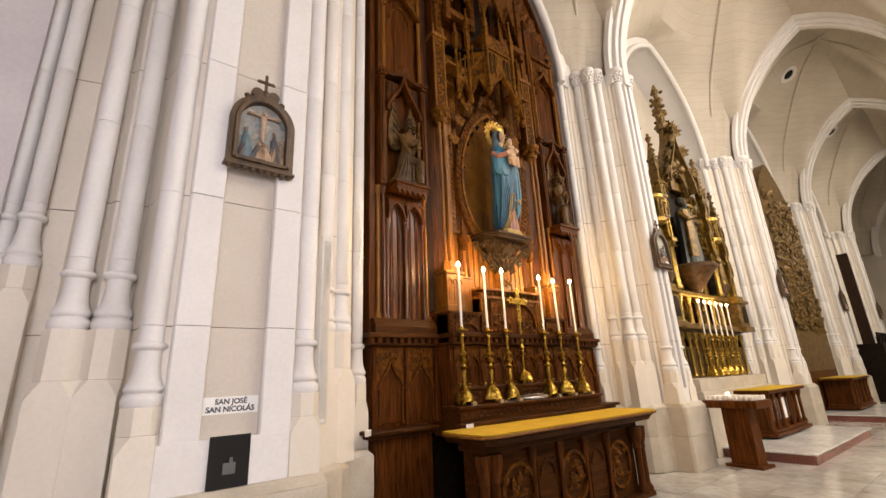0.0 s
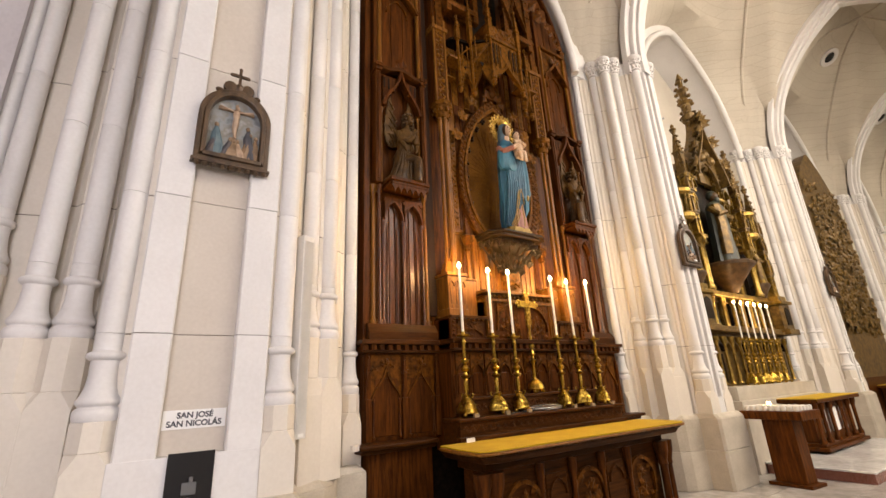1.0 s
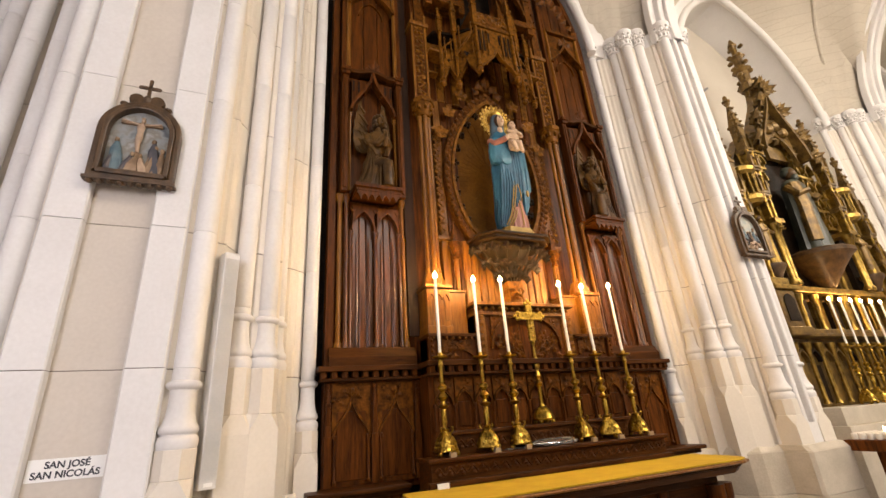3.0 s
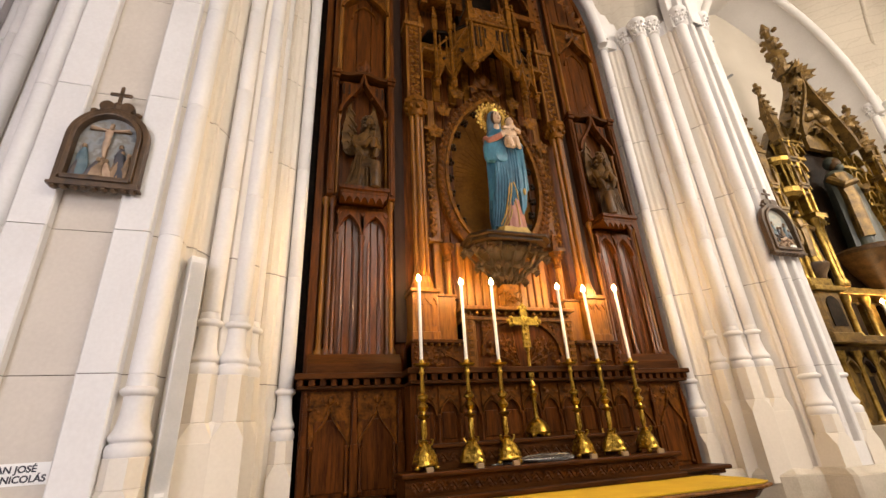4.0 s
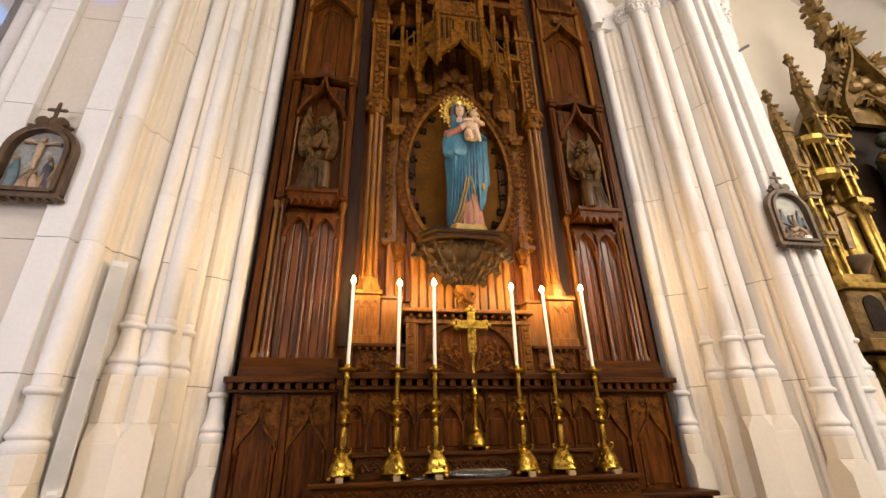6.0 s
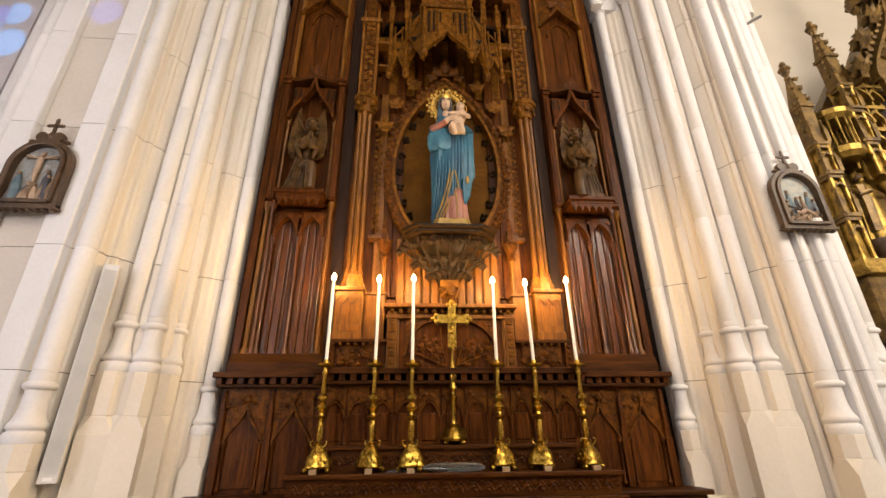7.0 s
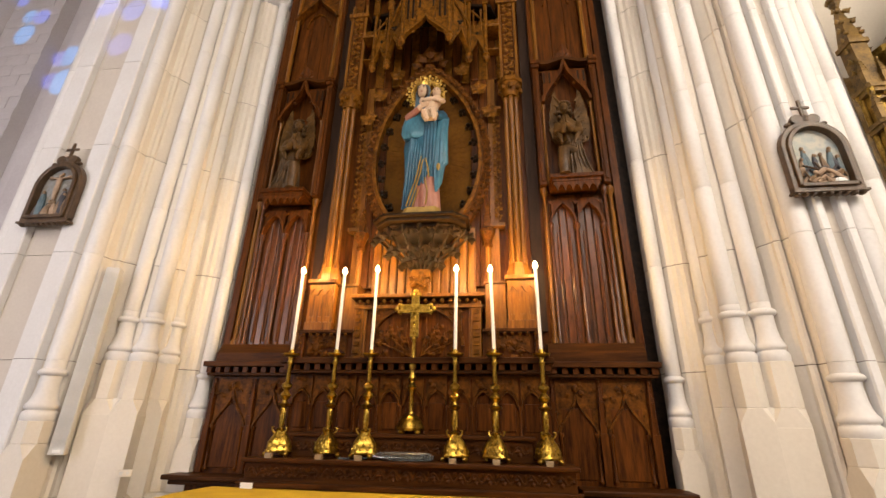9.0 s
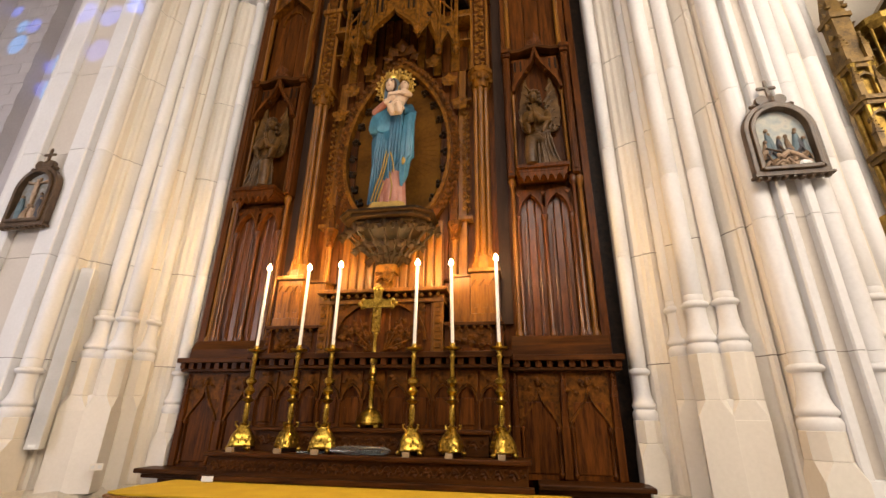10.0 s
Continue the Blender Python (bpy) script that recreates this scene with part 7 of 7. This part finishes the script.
            sh.ball(s * x, -0.20, z1 - 0.12, 0.085, 0.085, 0.05, 8, 5).ball(s * x, -0.20, z1 - 0.03, 0.045, 0.045, 0.06, 8, 5)
            for k in range(7):
                u = k / 7
                for e in (-1, 1):
                    sh.leaf(s * x + e * w * (0.8 - 0.62 * u), -0.22, top + (z1 - top) * (0.16 + 0.72 * u), 0.10, e * 1.1, 0.5)
            part("spire", sh, GILTDARK, tower)
    return g


def robed_figure(height, seed, mats):
    sh = Shape()
    h = height
    sh.use(0)
    draped(sh, [(0.0, 0, 0, 0.17 * h, 0.13 * h, 0.12, 8), (0.25 * h, 0, 0, 0.15 * h, 0.12 * h, 0.12, 8), (0.55 * h, 0, 0, 0.14 * h, 0.11 * h, 0.08, 7), (0.75 * h, 0, 0, 0.145 * h, 0.10 * h, 0.05, 6), (0.82 * h, 0, 0, 0.10 * h, 0.07 * h, 0.02, 5), (0.85 * h, 0, 0, 0.04 * h, 0.04 * h, 0, 5)], 30, seed)
    sh.use(1)
    draped(sh, [(0.1 * h, -0.09 * h, -0.06 * h, 0.07 * h, 0.06 * h, 0.15, 5), (0.5 * h, -0.07 * h, -0.07 * h, 0.08 * h, 0.06 * h, 0.12, 5), (0.78 * h, -0.05 * h, -0.04 * h, 0.08 * h, 0.06 * h, 0.05, 5)], 20, seed + 1)
    sh.tube([(-0.13 * h, 0, 0.74 * h), (-0.14 * h, -0.1 * h, 0.62 * h), (-0.03 * h, -0.14 * h, 0.66 * h)], 0.04 * h, 8, 0.03 * h)
    sh.tube([(0.13 * h, 0, 0.74 * h), (0.15 * h, -0.1 * h, 0.6 * h), (0.06 * h, -0.15 * h, 0.6 * h)], 0.04 * h, 8, 0.03 * h)
    sh.use(2)
    sh.ball(0, -0.02 * h, 0.92 * h, 0.055 * h, 0.06 * h, 0.075 * h, 12, 8)
    sh.use(0)
    sh.ball(0, 0.0, 0.94 * h, 0.066 * h, 0.065 * h, 0.07 * h, 12, 7).ball(0, -0.05 * h, 0.86 * h, 0.04 * h, 0.04 * h, 0.05 * h, 10, 6)
    return solid("statue", sh, mats, smooth=True)


B2 = 3.70 + PITCH * 0.5
B2A = B2 - 0.36
gilded_altarpiece(B2A, 3)
for x, z, h, note in ((0, 4.10, 1.90, "large robed statue in dark green and gold in the middle niche"), (-1.6, 3.74, 0.98, "small gilded robed statue on a side bracket"), (1.6, 3.74, 0.98, "small gilded robed statue holding a book")):
    ob = robed_figure(h, x + 2.0, [GILT, GILTDARK, BRONZE] if x else [GREENCLOAK, GILTDARK, BRONZE])
    ob.location = (B2A + x, -0.16, z)
    tagged(ob, note, "statue", "altarpiece statues")
for k in range(6):
    x = B2A - 0.82 + 0.33 * k
    c = copy_thing(first, pose(x, -0.40, 1.35, 0, 0, 20 * k))
    c["group"] = "altar candlesticks of the gilded altar"
    c = candle(0.75)
    c["group"] = "candles of the gilded altar"
    c.matrix_basis = pose(x, -0.40, 2.303)
    d = bpy.data.lights.new("candle_light", "POINT")
    d.energy, d.color, d.shadow_soft_size = 4.5, (1.0, 0.62, 0.26), 0.04
    new("candle_light", d).location = (x, -0.44, 2.303 + 0.75 + 0.14)


def side_altar(x0, y0, panels):
    a = thing("side_altar", "dark wooden side altar with arcaded front", "altar", (x0, y0, 0.12), "side altars")
    part("tabletop", Shape().box(-1.25, 1.25, -0.42, 0.42, 0.86, 0.93), WOOD, a, bevel=0.015)
    part("body", Shape().box(-1.05, 1.05, -0.22, 0.38, 0.12, 0.86), WOOD, a, bevel=0.008)
    part("foot", Shape().box(-1.22, 1.22, -0.40, 0.40, 0.0, 0.07), WOOD, a, bevel=0.012)
    part("foot", Shape().box(-1.16, 1.16, -0.34, 0.40, 0.07, 0.13), WOOD, a, bevel=0.012)
    for x in (-1.1, -0.75, -0.3, 0.3, 0.75, 1.1):
        part("column", Shape().lathe([(0.06, 0.13), (0.06, 0.18), (0.035, 0.22), (0.035, 0.7), (0.06, 0.78), (0.065, 0.86)], x, -0.30, 12), WOOD, a, smooth=True)
    if panels:
        part("white_panel", Shape().box(-0.22, 0.22, -0.24, -0.20, 0.28, 0.72), PAPER, a, "pale panel in the altar front")
        for s in (-1, 1):
            part("white_panel", Shape().box(*sorted((s * 0.42, s * 0.64)), -0.24, -0.20, 0.28, 0.72), PAPER, a)
    cloth = solid("altar_cloth", Shape().box(x0 - 1.24, x0 + 1.24, y0 - 0.41, y0 + 0.41, 1.052, 1.066), CLOTH)
    tagged(cloth, "plain yellow cloth covering a side altar", "cloth", "side altar cloths")
    return a


side_altar(B2 + 0.25, -0.90, True)
MARBLEW = surface("white_marble_step", (0.50, 0.49, 0.47), (0.72, 0.70, 0.68), 2.2, rough=(0.1, 0.22), bump=0.02, fine=12)


def platform(x0):
    p = thing("altar_platform", "low platform of pale marble with a red-brown stone riser", "platform", (x0, 0, FLOOR), "altar platforms", "structure")
    part("riser", Shape().box(-2.35, 2.05, -2.20, 0.0, 0.0, 0.15), REDSTONE, p, bevel=0.006)
    part("top_slab", Shape().box(-2.38, 2.08, -2.23, 0.0, 0.15, 0.18), MARBLEW, p, bevel=0.008)
    return p


platform(B2)
B3 = B2 + PITCH
platform(B3)
side_altar(B3 + 0.2, -0.95, False)

stand = thing("offering_stand", "dark wooden stand with a glass tray of votive candles", "candle stand", (4.35, -1.42, FLOOR))
stand.rotation_euler = (0, 0, radians(84))
part("foot", Shape().box(-0.30, 0.30, -0.22, 0.22, 0.0, 0.05), WOOD, stand, bevel=0.01)
part("post", Shape().plan([(-0.22, -0.15), (0.22, -0.15), (0.22, 0.15), (-0.22, 0.15)], 0.05, 0.97), WOOD, stand, bevel=0.01)
tray = part("tray", Shape().box(-0.45, 0.45, -0.30, 0.30, 0.97, 1.10), WOOD, stand, "dark deep wooden tray", bevel=0.012)
rnd = random.Random(4)
for i in range(9):
    for j in range(5):
        x, y = -0.36 + 0.09 * i, -0.2 + 0.1 * j
        part("votive_light", Shape().lathe([(0.03, 1.10), (0.034, 1.12), (0.034, 1.17), (0.01, 1.175)], x, y, 10), WAX, tray, smooth=True)
for x, y in ((0.1, 0.0), (0.19, -0.1)):
    part("lit_votive", Shape().lathe([(0.002, 1.175), (0.012, 1.19), (0.002, 1.23)], x, y, 8), FLAME, tray, "lit votive flame")

# third bay altarpiece: broad and gilded under a curved top
g = thing("altarpiece", "broad dark gilded altarpiece with a curved carved top", "altarpiece", (B3 - 0.2, -0.45, 0))
part("base", Shape().box(-1.9, 1.9, -0.05, 1.3, FLOOR, 1.3), WOOD, g, bevel=0.01)
line = [(a * 1.9, 6.6 + b) for a, b in arch_line(1.0, 2.4, 14)]
part("back", Shape().front([(1.9, 1.3)] + line + [(-1.9, 1.3)], -0.05, 0.3), GILTDARK, g)
sh = Shape()
rnd = random.Random(9)
for k in range(420):
    x, z = rnd.uniform(-1.7, 1.7), rnd.uniform(2.6, 7.6)
    sh.leaf(x, -0.08, z, rnd.uniform(0.10, 0.24), rnd.uniform(-3, 3), 0.5)
    sh.ball(x + 0.1, -0.1, z, 0.05, 0.05, 0.08, 5, 4)
part("carving", sh, GILTDARK, g)["kind"] = "stuff"
for k in range(8):
    part("column", Shape().lathe([(0.09, 1.3), (0.06, 1.4), (0.06, 2.5), (0.10, 2.65)], -1.75 + 0.5 * k, 0.06, 10), GILT, g, smooth=True)
for k in range(6):
    c = copy_thing(first, pose(B3 - 1.1 + 0.36 * k, -0.36, 1.3))
    c["group"] = "altar candlesticks of the third altar"
    c = candle(0.7)
    c["group"] = "candles of the third altar"
    c.matrix_basis = pose(B3 - 1.1 + 0.36 * k, -0.36, 2.253)
# dark cabinet in the fourth bay
g = thing("confessional", "tall dark wooden confessional with pointed cresting", "confessional", (B3 + PITCH - 0.6, -0.9, FLOOR))
part("body", Shape().box(-1.2, 1.2, -0.5, 0.9, 0.0, 2.3), BLACKWOOD_SHADE, g, bevel=0.02)
for k in range(5):
    sh = Shape()
    pinnacle(sh, -1.1 + 0.55 * k, -0.4, 2.3, 2.75, 0.07)
    part("cresting", sh, BLACKWOOD_SHADE, g)
for k in range(3):
    part("door", Shape().box(-1.1 + 0.75 * k, -0.42 + 0.75 * k, -0.54, -0.5, 0.15, 2.0), BLACKWOOD_SHADE, g, bevel=0.02)
part("pillar", Shape().box(1.3, 1.55, 0.1, 0.5, 0.0, 6.6), GAPWOOD, g)

# round ringed openings in the vault
for x, y, z, slope in ((15.28, -1.86, 12.55, (0.19, 0.67, 1.0)), (22.44, -1.71, 12.49, (0.08, 0.75, 1.0))):
    v = thing("vault_opening", "small round ringed opening in the vault", "opening", (x, y, z), "vault openings")
    v.rotation_euler = Vector(slope).to_track_quat("Y", "Z").to_euler()
    sh = Shape().band([(0.33 * math.cos(math.tau * k / 28), 0.33 * math.sin(math.tau * k / 28)) for k in range(28)], [(0.19 * math.cos(math.tau * k / 28), 0.19 * math.sin(math.tau * k / 28)) for k in range(28)], -0.07, 0.03, True)
    part("ring", sh, WHITE, v, bevel=0.01)
    # black disc under the uncut vault stands for the dark inside the opening
    part("hole", Shape().front([(0.20 * math.cos(math.tau * k / 28), 0.20 * math.sin(math.tau * k / 28)) for k in range(28)], -0.03, 0.02), BLACK, v)

# ---- floor slabs ----
def slab_mesh(w, d):
    c = 0.004
    sh = Shape().box(-w / 2 + c, w / 2 - c, -d / 2 + c, d / 2 - c, -0.02, 0.0)
    mesh = bpy.data.meshes.new("slab")
    mesh.from_pydata(sh.v, [], sh.f)
    mesh.materials.append(MARBLE)
    return mesh


slab = slab_mesh(0.8, 0.8)
rest = Shape()
rnd = random.Random(31)
for i in range(54):
    for j in range(21):
        x, y = -7.4 + 0.8 * i, -1.0 - 0.8 * j
        if i < 24 and j < 12:
            ob = new("slab", slab)
            ob.parent, ob.location = floor, (x, y, FLOOR + 0.002)
            ob.rotation_euler = (0, 0, radians(90 * rnd.randrange(4)))
        else:
            rest.box(x - 0.396, x + 0.396, y - 0.396, y + 0.396, FLOOR - 0.018, FLOOR + 0.002)
part("far_slabs", rest, MARBLE, floor)["kind"] = "stuff"
